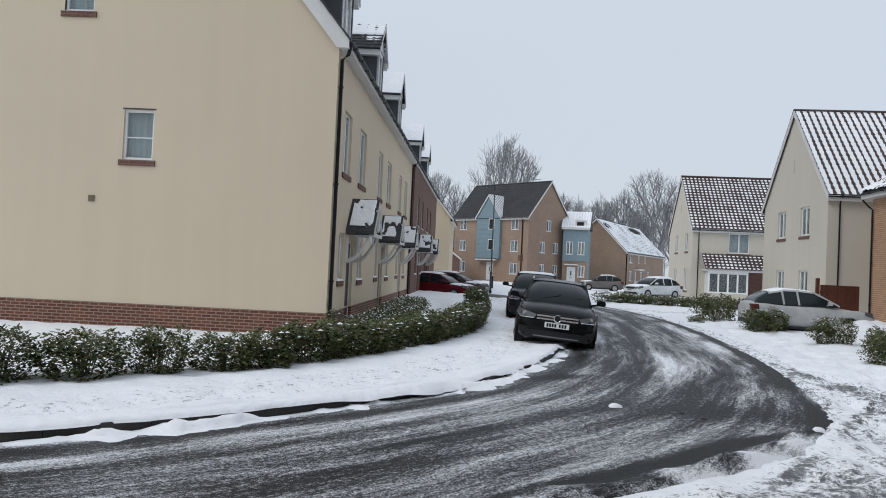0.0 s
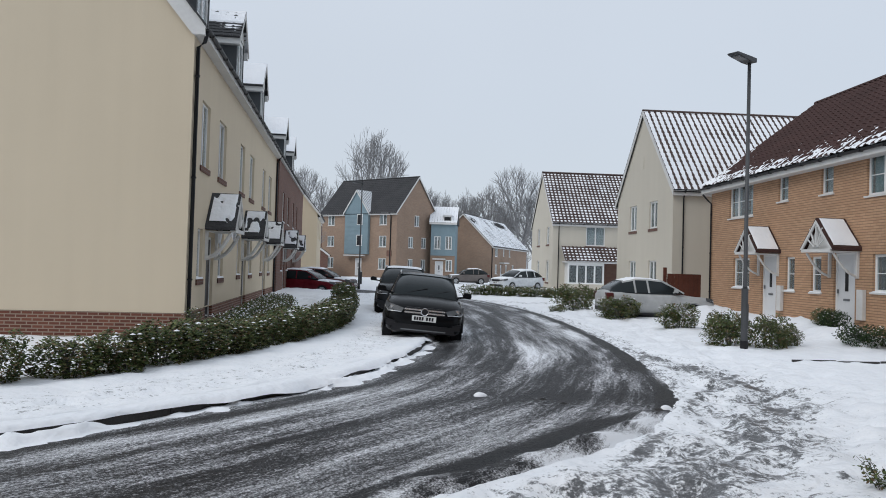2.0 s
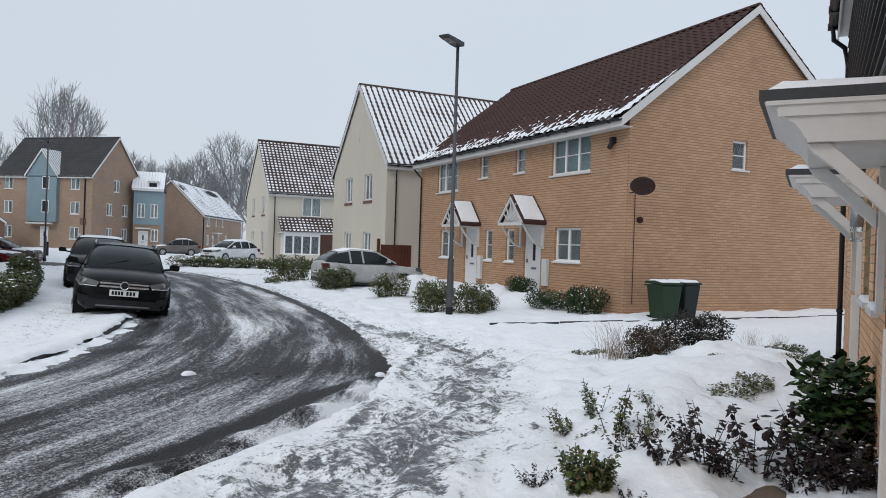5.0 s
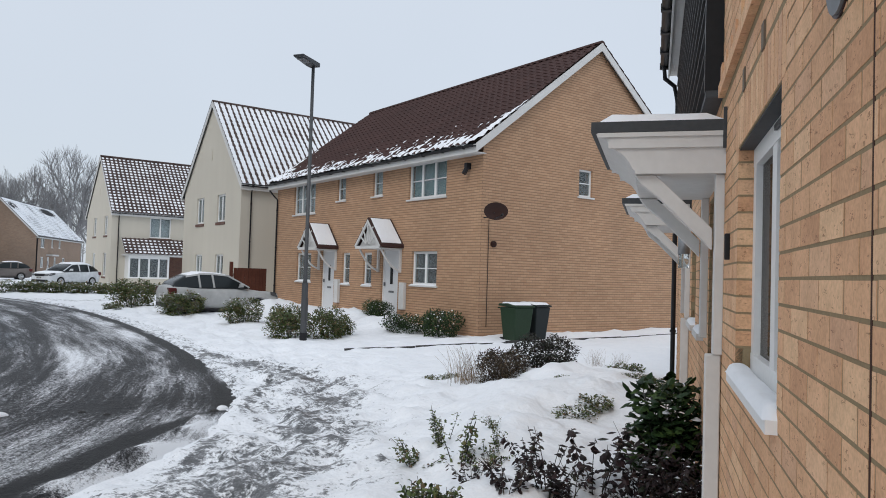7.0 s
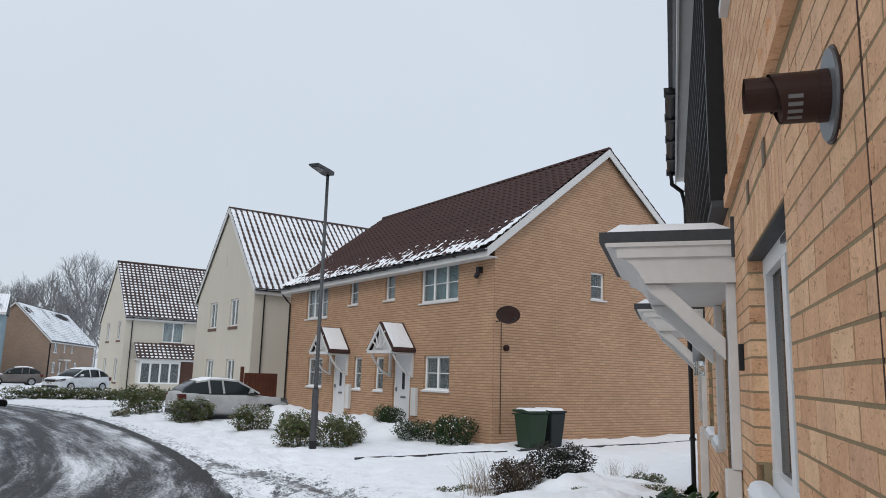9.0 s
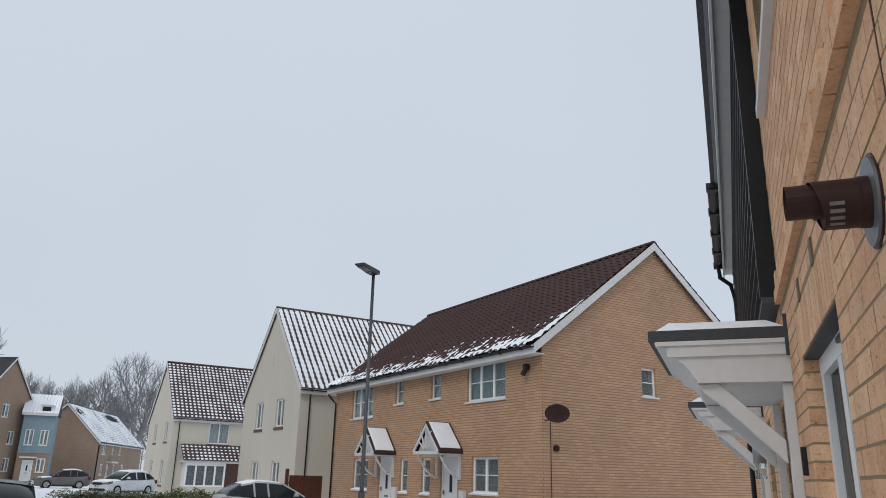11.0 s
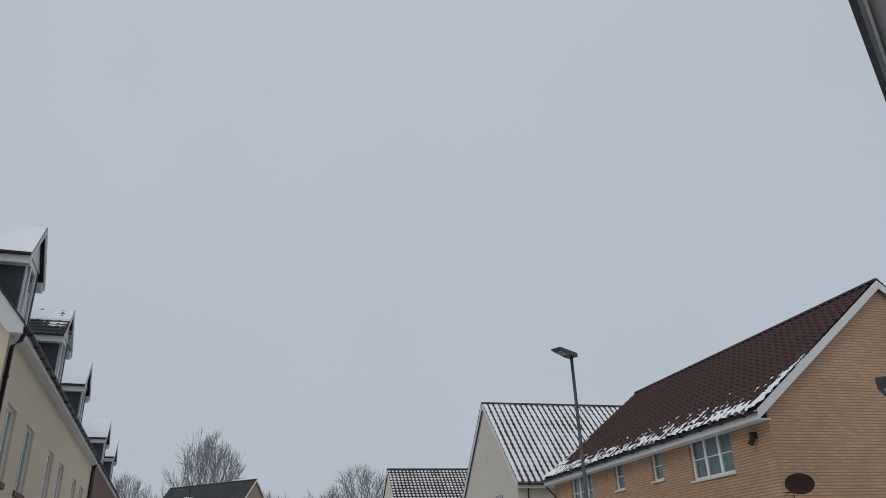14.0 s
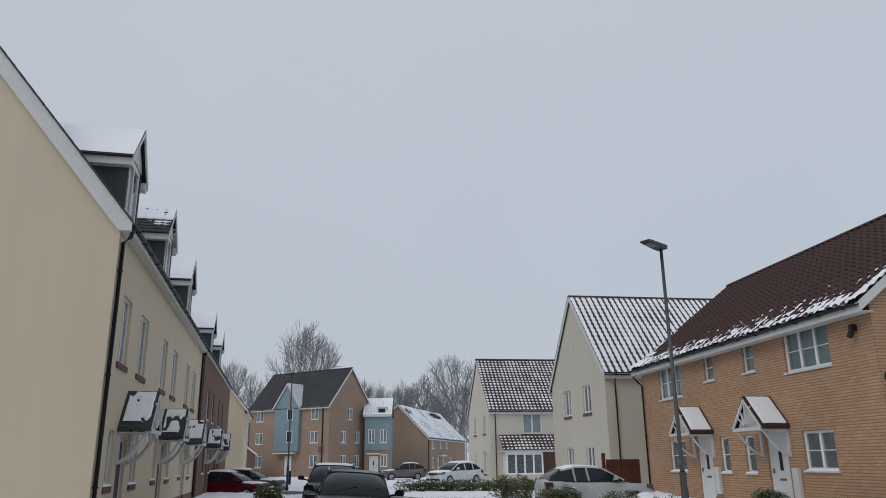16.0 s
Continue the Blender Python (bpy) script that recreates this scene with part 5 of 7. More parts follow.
# ---- far end of the street ----
def build_flats():
    h = thing("apartment_block", pose(3.7, 87, 0.2, 0, 0, -43), "three-storey brown brick flats with a grey-blue boarded bay", "apartment block")
    Wd, D, ZE, ZR = 12.6, 7.6, 7.95, 12.3
    pl = shifted(SIDE, -Wd, 0)
    zs = (0.9, 3.6, 6.25)
    cols = (1.6, 10.4)
    holes = [(c - 0.6, c + 0.6, z, z + 1.35) for c in cols for z in zs]
    wall("front_wall", ORANGE, h, pl, 0, Wd, -0.6, ZE, holes)
    gh = [(c - 0.47, c + 0.47, z, z + 1.35) for c in (2.7, 5.2) for z in zs[:2]] + [(3.3, 4.24, 6.25, 7.6)]
    wall("gable_wall", ORANGE, h, FRONT_HIGH, 0.002, D, -0.6, ZE, gh, gable=(D / 2, ZR))
    wall("back_wall", ORANGE, h, shifted(pl, 0, D - 0.3), 0, Wd - 0.31, -0.6, ZE)
    wall("far_gable_wall", ORANGE, h, shifted(FRONT_HIGH, 0, Wd - 0.3), 0.31, D - 0.31, -0.6, ZE, gable=(D / 2, ZR - 0.1))
    for c in cols:
        for z in zs:
            window(h, pl, c - 0.6, c + 0.6, z, z + 1.35, bars=(0.5,), back=0.05, frame=0.08, curtain=(CURTAIN, True))
    for a in gh:
        window(h, FRONT_HIGH, *a, bars=(0.5,), back=0.05, frame=0.09, curtain=(CURTAIN, True))
    # boarded bay with its own gable
    b0, b1, zt = 4.4, 8.3, 10.5
    bay = G(pl).prism([(b0, 2.7), (b1, 2.7), (b1, ZE), ((b0 + b1) / 2, zt), (b0, ZE)], 1, -0.35, -0.005).part("boarded_bay", BLUE, h, "grey-blue boarded bay")
    gb = G(pl)
    for k in range(48):
        z = 2.75 + 0.16 * k
        hw = (b1 - b0) / 2 if z < ZE else (b1 - b0) / 2 * (zt - z) / (zt - ZE)
        if hw > 0.1:
            m = (b0 + b1) / 2
            gb.prism([(-0.352, z), (-0.375, z), (-0.352, z + 0.15)], 0, m - hw, m + hw)
    gb.part("boarding", BLUE, bay, normals=False)["kind"] = "stuff"
    for z in (3.7, 6.25):
        f = G(pl)
        f.box(6.5, 7.4, -0.42, -0.36, z, z + 1.35)
        wf = f.part("bay_window", WHITE, bay)
        G(pl).box(6.58, 7.32, -0.43, -0.41, z + 0.08, z + 1.27).part("pane", BLACK, wf)
    for sg, e in ((-1, b0), (1, b1)):
        m = (b0 + b1) / 2
        t = (zt - ZE) / (m - b0)
        G(pl).prism([(e + sg * 0.25, ZE - 0.25 * t + 0.12), (m, zt + 0.12), (m, zt - 0.12), (e + sg * 0.25, ZE - 0.25 * t - 0.14)], 1, -0.52, -0.45).part("bay_bargeboard", TRIM, bay)
        P = Vector(pl @ Vector((e + sg * 0.25, -0.5, ZE - 0.25 * t + 0.15)))
        tiled_slope(bay, P, (0, 1, 0), 3.0, (-sg, 0, t), math.hypot(m - b0 + 0.25, (m - b0 + 0.25) * t), 0.32, 0.34, SLATE, stripes(0.035, 0.02, 71) if sg > 0 else None, sub=4)
    G(pl).box(b0 + 0.3, b1 - 0.3, -0.75, -0.36, 2.45, 2.6).part("entrance_canopy", TRIM, h)
    door(h, pl, 6.1, 7.1, 0.05, 2.2, back=-0.08)
    gable_roof(h, "x", -Wd, 0, 0, D, ZE, ZR, 0.3, 0.2, SLATE, 0.32, 0.34, (lambda c, r: -0.05 + 0.07 * np.exp(-(r / 0.35) ** 2), None), sub=4)
    downpipe(h, [(-0.9, -0.35, ZE - 0.3), (-0.9, -0.1, ZE - 0.6), (-0.9, -0.07, ZE - 0.8), (-0.9, -0.07, 0)], 0.07)
    G(pl).box(11.2, 11.9, -0.1, -0.01, 2.5, 3.2).part("meter_cupboard", DARKRED, h)


def build_blue_annexe():
    h = thing("blue_annexe", pose(8.1, 90.5, 0.2, 0, 0, -10), "brick and grey-blue boarded house with snowy roof", "house")
    W, D = 3.0, 6.0
    holes = [(0.4, 1.2, 3.6, 5.2), (1.8, 2.6, 3.6, 5.2), (1.9, 2.7, 0.9, 2.3)]
    wall("front_wall_low", ORANGE, h, SIDE, 0, W, -0.6, 2.8, holes[2:])
    wall("front_wall_high", BLUE, h, shifted(SIDE, 0, -0.04), 0, W, 2.803, 6.9, holes[:2], depth=0.3)
    wall("side_wall", BLUE, h, shifted(FRONT_HIGH, 0, -W), 0.302, D, -0.6, 6.9)
    wall("side_wall_left", BLUE, h, FRONT_LOW, 0.302, D, -0.6, 6.9)
    for a in holes:
        window(h, shifted(SIDE, 0, -0.04), *a, bars=(0.5,), back=0.05, frame=0.09, curtain=(CURTAIN, True))
    G().box(0.3, 1.9, -0.6, -0.06, 2.3, 2.45).part("entrance_canopy", TRIM, h)
    door(h, SIDE, 0.6, 1.6, 0.0, 2.1, back=-0.06)
    G().prism([(-0.25, 6.8), (D + 0.2, 6.8), (D / 2, 9.0)], 0, -0.2, W + 0.2).part("roof", SLATE, h)
    tiled_slope(h, (-0.25, -0.35, 6.85), (1, 0, 0), W + 0.5, (0, D / 2 + 0.25, 2.2), math.hypot(D / 2 + 0.3, 2.25), 0.33, 0.34, SLATE, stripes(0.06, 0.03, 81), sub=4)
    G().box(-0.2, W + 0.2, -0.36, -0.32, 6.65, 6.9).part("fascia", TRIM, h)
    f = G().box(1.5, 2.5, 0.0, 1.0, 6.7, 7.8).part("dormer", TRIM, h, "small white dormer")
    G().box(1.6, 2.4, -0.02, -0.005, 6.85, 7.6).part("pane", BLACK, f)
    G().prism([(1.35, 7.8), (2.65, 7.8), (2.0, 8.3)], 1, -0.15, 1.4).part("dormer_roof", SNOW, f)


def build_far_house():
    h = thing("far_brick_house", pose(17.0, 98, 0.05, 0, 0, -25), "orange brick house with snow-covered roof", "house")
    W, L, ZE, ZR = 8.2, 22.0, 4.75, 8.9
    pl = shifted(SIDE, -W, 0)
    wall("gable_wall", ORANGE, h, pl, 0, W, -0.8, ZE, gable=(W / 2, ZR))
    holes = [(2.0, 3.6, 3.2, 4.5), (6.6, 7.4, 3.3, 4.5), (10, 11.0, 3.3, 4.5), (2.2, 3.4, 0.8, 2.1), (8.0, 9.0, 0.8, 2.1), (12, 13.4, 0.8, 2.1), (5.0, 6.0, 0.0, 2.1)]
    wall("front_wall", ORANGE, h, FRONT_HIGH, 0.002, L, -0.8, ZE, holes)
    wall("back_wall", ORANGE, h, shifted(FRONT_HIGH, 0, W - 0.3), 0.31, L, -0.8, ZE)
    wall("far_gable_wall", ORANGE, h, shifted(pl, 0, L - 0.3), 0.31, W - 0.31, -0.8, ZE, gable=(W / 2, ZR - 0.1))
    for a in holes[:-1]:
        window(h, FRONT_HIGH, *a, bars=(0.5,), back=0.05, frame=0.1, curtain=(CURTAIN, True))
    door(h, FRONT_HIGH, *holes[-1])
    G(FRONT_HIGH).box(4.6, 7.6, -0.7, 0, 2.25, 2.45).part("porch_roof", TRIM, h)
    gable_roof(h, "y", 0, L, -W, 0, ZE, ZR, 0.25, 0.2, SLATE, 0.33, 0.35, (None, lambda c, r: 0.06 + 0.05 * (fbm(c, r, 0.5, 9) - 0.5) - 0.13 * np.exp(-((c - 2.2) / 1.1) ** 2 - ((r - 5.0) / 0.5) ** 2) * (fbm(c, r, 2, 3) > 0.4) - 0.12 * np.exp(-((c - 17) / 2.5) ** 2 - ((r - 5.2) / 0.5) ** 2)), sub=4)
    downpipe(h, [(0.3, 0.3, ZE - 0.2), (0.1, 0.3, ZE - 0.5), (0.07, 0.3, ZE - 0.6), (0.07, 0.3, 0)], 0.07)


def build_end_terrace():
    h = thing("end_house", pose(-3.9, 61, 0.25, 0, 0, 1.4), "cream rendered end house with steep roof", "house")
    D, ZE, ZR, L = 8.0, 5.6, 10.4, 9.0
    wall("gable_wall", CREAM, h, SIDE_BACK, 0, D, -0.6, ZE, gable=(D / 2, ZR))
    wall("front_wall", CREAM, h, FRONT_HIGH, 0.002, L, -0.6, ZE, [(2, 3, 3.4, 4.8), (5.5, 6.5, 3.4, 4.8)])
    for a in [(2, 3, 3.4, 4.8), (5.5, 6.5, 3.4, 4.8)]:
        window(h, FRONT_HIGH, *a, bars=(0.5,), frame=0.08, curtain=(CURTAIN, True))
    wall("back_wall", CREAM, h, shifted(FRONT_HIGH, 0, D - 0.3), 0.31, L, -0.6, ZE)
    wall("far_gable_wall", CREAM, h, shifted(SIDE_BACK, 0, L - 0.3), 0.31, D - 0.31, -0.6, ZE, gable=(D / 2, ZR - 0.1))
    gable_roof(h, "y", 0, L, -D, 0, ZE, ZR, 0.25, 0.15, SLATE, 0.32, 0.34, (None, stripes(0.02, 0.04, 91)), sub=4)
    g = thing("brick_garage", pose(-8.6, 86, 0.2, 0, 0, 4), "small brick garage with snow on its roof", "garage")
    wall("front_wall", DARKRED, g, SIDE, 0, 4.4, -0.5, 2.5, gable=(2.2, 4.1))
    wall("side_wall", DARKRED, g, shifted(FRONT_HIGH, 0, -4.4), 0.31, 6, -0.5, 2.5)
    gable_roof(g, "y", 0, 6, 0, 4.4, 2.5, 4.1, 0.2, 0.15, SLATE, 0.33, 0.34, (stripes(0.06, 0.02, 95), stripes(0.06, 0.02, 96)), sub=4)
    g2 = thing("red_brick_house", pose(-11.5, 96, 0.2, 0, 0, 4), "red brick house with snowy roof behind the garage", "house")
    wall("front_wall", DARKRED, g2, SIDE, 0, 8.0, -0.5, 4.6, gable=(4.0, 8.0))
    wall("side_wall", DARKRED, g2, shifted(FRONT_HIGH, 0, -8.0), 0.31, 8, -0.5, 4.6)
    gable_roof(g2, "y", 0, 8, 0, 8.0, 4.6, 8.0, 0.2, 0.15, SLATE, 0.33, 0.34, (stripes(0.06, 0.02, 97), stripes(0.06, 0.02, 98)), sub=4)


build_flats()
build_blue_annexe()
build_far_house()
build_end_terrace()


# ---- the near house, whose wall runs close beside the camera ----
NEAR = pose(0.497, 0.227, 0, 0, 0, 35)
OUT = Matrix.Diagonal((1, -1, 1, 1))      # wall coordinates: along, inwards, up


def build_near_house():
    h = thing("near_house", NEAR, "buff brick terraced house with white door canopies and black boarding", "house")
    win, up = (2.36, 3.53, 1.295, 2.29), (2.35, 3.95, 3.76, 4.72)
    d1, d2 = (4.40, 5.30, 0.15, 2.22), (8.30, 9.20, 0.15, 2.22)
    w2, w3 = (5.85, 6.45, 1.30, 2.29), (6.95, 7.75, 1.30, 2.29)
    holes = [win, up, d1, d2, w2, w3]
    S0, S1, ZT = -6.0, 12.3, 5.15
    core = wall("wall", MORTAR, h, shifted(OUT, 0, 0.0), S0, S1, -0.5, ZT, holes, depth=0.28)
    wall("end_wall", BUFF, h, Matrix(((0, 1, 0, S1 - 0.3), (-1, 0, 0, -0.31), (0, 0, 1, 0), (0, 0, 0, 1))), 0, 7, -0.5, ZT)
    wall("back_wall", BUFF, h, shifted(OUT, 0, 7.3), S0, S1, -0.5, ZT)
    wall("near_end_wall", BUFF, h, Matrix(((0, 1, 0, S0), (-1, 0, 0, -0.31), (0, 0, 1, 0), (0, 0, 0, 1))), 0, 7, -0.5, ZT)
    # main window
    # the dark brown sheet behind the panes paints in the unlit interior
    fr = window(h, OUT, *win, bars=(0.49,), rails=(), sill="", back=0.062, frame=0.085, curtain=(FLUE, False), pane=DARKENED)
    G(OUT).box(win[0] - 0.02, win[1] + 0.02, -0.035, 0.062, win[2] - 0.045, win[2] - 0.003).part("window_sill", WHITE, fr)
    soft(OUT, win[0] - 0.02, win[1] + 0.02, -0.042, 0.061, win[2] - 0.004, 0.045, 5, 30).part("sill_snow", SNOW, fr, smooth=True, normals=False)
    G(OUT).box(win[0], win[1], 0.004, 0.062, win[3] - 0.008, win[3] - 0.001).part("lintel_plate", DARKPVC, fr, "grey steel lintel plate")
    G(OUT).box(win[0] + 0.1, win[0] + 0.5, 0.050, 0.061, win[3] - 0.05, win[3] - 0.03).part("trickle_vent", BLACK, fr)
    for w in (w2, w3):
        # same added brown sheet, coloured as the darkness indoors
        window(h, OUT, *w, rails=(0.5,), back=0.08, snow_sill=True, curtain=(FLUE, False))
    uw = window(h, OUT, *up, bars=(0.5,), back=0.08, sill="", curtain=(CURTAIN, False))
    G(OUT).box(up[0] - 0.05, up[1] + 0.05, -0.045, 0.08, up[2] - 0.06, up[2] - 0.002).part("window_sill", TRIM, uw)
    door(h, OUT, *d1, mat=DOORWHITE)
    door(h, OUT, *d2, mat=DOORWHITE)
    # door canopies
    for s in (4.13, 8.05):
        L, zt = 1.42, 2.555
        prof = [(0, 2.27), (0.47, 2.27), (0.47, 2.285), (0.485, 2.30), (0.50, 2.33), (0.53, 2.37), (0.58, 2.405), (0.615, 2.43), (0.625, 2.455), (0.655, 2.47), (0.685, 2.495), (0, 2.495)]
        can = G().prism(prof, 0, s + 0.03, s + L - 0.03)
        can = can.part("door_canopy", TRIM, h, "white moulded flat door canopy")
        G().box(s, s + L, -0.005, 0.71, 2.496, zt).part("canopy_edge", DARKPVC, can, "dark lead-grey top edge")
        G().box(s - 0.002, s + 0.003, -0.01, 0.02, 2.40, 2.62).part("flashing", DARKPVC, can)
        soft(Matrix(), s + 0.01, s + L - 0.01, 0.0, 0.70, zt - 0.004, 0.055, 6, 26).part("canopy_snow", SNOW, can, smooth=True, normals=False)
        # moulded returns of the canopy ends
        for e, sg in ((s + 0.03, -1), (s + L - 0.03, 1)):
            g = G()
            g.box(min(e, e + sg * 0.028), max(e, e + sg * 0.028), 0.0, 0.675, 2.47, 2.494)
            g.box(min(e, e + sg * 0.016), max(e, e + sg * 0.016), 0.0, 0.615, 2.41, 2.47)
            g.part("end_mould", TRIM, can, normals=False)
        for b in (s + 0.06, s + L - 0.15):
            g = G().box(b, b + 0.085, 0.0, 0.05, 1.30, 2.268)
            br = g.part("canopy_post", TRIM, can, bevel=0.006)
            gd = G().prism([(0.06, 1.86), (0.06, 1.975), (0.36, 2.268), (0.47, 2.268), (0.44, 2.22), (0.33, 2.13)], 0, b + 0.01, b + 0.075)
            gd.part("diagonal_brace", TRIM, br, bevel=0.006)
        G().box(s + 0.075, s + 0.14, 0.005, 0.085, 0.1, 1.30).part("meter_box", TRIM, h, "tall white box under the canopy post", bevel=0.008)
    lant = G().tube([(6.65, 0.0, 2.0), (6.65, 0.1, 2.0)], 0.02, 8).part("wall_lantern", GREY, h, "small steel wall lantern", smooth=True)
    G().tube([(6.65, 0.12, 1.92), (6.65, 0.12, 2.08)], 0.05, 12).part("lantern_body", GALV, lant, smooth=True)
    G().tube([(6.65, 0.12, 1.80), (6.65, 0.12, 1.92)], 0.045, 12).part("lantern_glass", GLASS, lant, smooth=True)
    G().box(3.86, 3.90, 0.0, 0.025, 1.80, 1.93).part("door_bell", BLACK, h, "small black door bell", bevel=0.005)
    # projecting brick band with dentils
    g = G()
    s = 0.3
    while s < 4.35:
        g.box(s, min(s + 0.215, 4.43), -0.05, 0.034, 2.716, 2.782)
        s += 0.225
    g.part("band_course", PIECE, h, "projecting brick band", normals=False)["kind"] = "stuff"
    s, k = 0.3, 0
    while s < 4.35:
        b = G().box(s, s + 0.1, -0.05, 0.032, 2.790, 2.856).part("dentil", PIECE, h)
        s += 0.225
    # bricks standing on end over the window
    s = win[0] - 0.07
    while s < win[1] + 0.09:
        G().box(s, s + 0.0655, -0.05, 0.002, 2.296, 2.506).part("lintel_brick", PIECE, h)
        s += 0.0755
    # small plastic vents in the wall
    for s, z in ((2.72, 2.55), (3.30, 2.55)):
        G().box(s, s + 0.012 + 0.05, -0.02, 0.008, z - 0.045, z + 0.05).part("weep_vent", PATIO, h)
    # movement joint
    G().box(1.386, 1.398, -0.02, 0.001, 0.0, 2.70).part("movement_joint", CREVICE, h, "vertical brown sealant joint")
    # boiler flue
    fu, fz = 1.635, 2.335
    fl = G().tube([(fu, 0.0, fz), (fu, 0.005, fz)], 0.103, 32).part("flue", FLUE, h, "brown plastic boiler flue with grey wall plate")
    G().tube([(fu, 0.005, fz), (fu, 0.011, fz)], 0.096, 32).part("wall_plate", GREY, fl, "round grey wall plate")
    G().tube([(fu, 0.011, fz), (fu, 0.03, fz)], 0.056, 28).part("flue_collar", FLUE, fl)
    # outer sleeve, cut away below its end where the grille sits
    sleeve = [(0.054 * math.cos(a), 0.054 * math.sin(a)) for a in np.linspace(0, 2 * math.pi, 29)]
    sg = np.array([[(fu + p, y + (0.014 * (q / 0.054) if k == 2 else 0), fz + q) for p, q in sleeve] for k, y in enumerate((0.028, 0.07, 0.112))])
    G().grid(sg).part("flue_sleeve", FLUE, fl, smooth=True, normals=False)
    G().tube([(fu, 0.096, fz), (fu, 0.100, fz)], 0.051, 24).part("flue_end", CREVICE, fl)
    G().tube([(fu, 0.09, fz + 0.012), (fu, 0.172, fz + 0.012)], 0.038, 24, cap=False).tube([(fu, 0.10, fz + 0.012), (fu, 0.172, fz + 0.012)], 0.034, 24, cap=False).part("flue_tip", FLUE, fl, normals=False)
    G().tube([(fu, 0.112, fz + 0.012), (fu, 0.118, fz + 0.012)], 0.042, 24, cap=False).part("flue_ring", FLUE, fl, normals=False)
    for k in range(4):
        a = math.radians(196 + 17 * k)
        m = pose(fu + 0.0545 * math.cos(a), 0.078, fz + 0.0545 * math.sin(a), 0, math.degrees(-a) + 90, 0)
        G(m).box(-0.004, 0.004, -0.014, 0.014, -0.001, 0.001).part("flue_slot", GREY, fl, "grey grille slot")
    # boarding on the upper floor of the adjoining part
    s0, s1, zb = 4.50, 12.0, 2.80
    trim = G().box(s0 - 0.06, s0 + 0.0, 0.001, 0.10, zb - 0.02, 5.01).part("corner_board", CLAD, h)
    G().box(s0 - 0.09, s1, 0.001, 0.095, zb - 0.06, zb - 0.022).part("drip_board", DARKPVC, h)
    k = 0
    while zb + 0.15 * k < 4.99:
        z = zb + 0.15 * k
        G().prism([(0.004, z - 0.012), (0.088, z - 0.012), (0.088, z + 0.004), (0.055, min(z + 0.15, 5.01)), (0.004, min(z + 0.15, 5.01))], 0, s0 + 0.001, s1).part("weatherboard", CLAD, h)
        k += 1
    # eaves
    G().box(S0, S1 + 0.1, 0.0, 0.20, 5.02, 5.035).part("soffit", TRIM, h)
    G().box(S0, S1 + 0.1, 0.20, 0.22, 4.95, 5.19).part("fascia", TRIM, h)
    G().box(S0, 8.55, 0.221, 0.252, 5.13, 5.21).part("eaves_strip", GREY, h, "grey eaves flashing")
    ring = [(0.285 + 0.06 * math.cos(t), 5.15 + 0.06 * math.sin(t)) for t in np.linspace(math.pi, 2 * math.pi, 10)] + [(0.285 + 0.05 * math.cos(t), 5.15 + 0.05 * math.sin(t)) for t in np.linspace(2 * math.pi, math.pi, 10)]
    gut = G().prism(ring, 0, 8.6, 12.25).part("gutter", BLACK, h)
    for s in (8.62, 9.5, 10.4, 11.3, 12.15):
        G().box(s, s + 0.07, 0.222, 0.355, 5.075, 5.17).part("gutter_bracket", BLACK, gut)
    downpipe(h, [(12.1, 0.285, 5.1), (12.1, 0.27, 4.9), (12.1, 0.12, 4.77), (12.1, 0.07, 4.5), (12.1, 0.07, 0.0)], 0.036)
    tn = 0.85
    G().prism([(0.30, 5.2), (-3.5, 5.2 + 4 * tn), (-7.5, 5.2), (-7.5, 5.13), (0.222, 5.13)], 0, S0 - 0.1, S1 + 0.15).part("roof", SLATE, h)
    G(OUT).box(1.2, 5.8, -1.3, -0.02, -0.3, 0.105).part("path_slab", PATIO, h)
    return h, core, holes


near_house, near_wall, near_holes = build_near_house()


# ---- street furniture ----
def street_lamp(x, y, z, hgt, turn, label):
    t = thing("street_lamp", pose(x, y, z, 0, 0, turn), label, "street lamp", "street lamps")
    G().tube([(0, 0, -0.1), (0, 0, 0.18)], 0.088, 14).part("base_sleeve", BLACK, t, "black base sleeve", smooth=False)
    G().tube([(0, 0, 0.1), (0, 0, 1.35)], 0.075, 14).part("lower_column", LAMPGREY, t)
    G().box(-0.035, 0.035, -0.08, -0.07, 0.45, 1.0).part("access_door", LAMPGREY, t)
    G().tube([(0, 0, 1.35), (0, 0, 1.42), (0, 0, hgt)], 0.055, 14, 0.038).part("column", LAMPGREY, t, smooth=True)
    hd = G(pose(0, 0, hgt - 0.03, 0, 4, 0))
    hd.prism([(0.09, 0.0), (0.09, 0.10), (-0.10, 0.10), (-0.62, 0.085), (-0.66, 0.06), (-0.62, 0.03), (-0.1, -0.01)], 1, -0.13, 0.13)
    hp = hd.part("lamp_head", LAMPGREY, t, "flat dark lamp head", bevel=0.01)
    G(pose(0, 0, hgt - 0.03, 0, 4, 0)).box(-0.55, -0.2, -0.1, 0.1, 0.0, 0.022).part("lens", GREY, hp)
    G(pose(0, 0, hgt - 0.03, 0, 4, 0)).tube([(0.0, 0, 0.1), (0.0, 0, 0.15)], 0.035, 10).part("light_sensor", BLACK, hp)


street_lamp(8.60, 15.97, 0.02, 6.50, 28, "tall grey steel street lamp on the snowy verge")
street_lamp(-0.25, 46.0, 0.1, 6.6, 0, "slim grey street lamp near the flats")


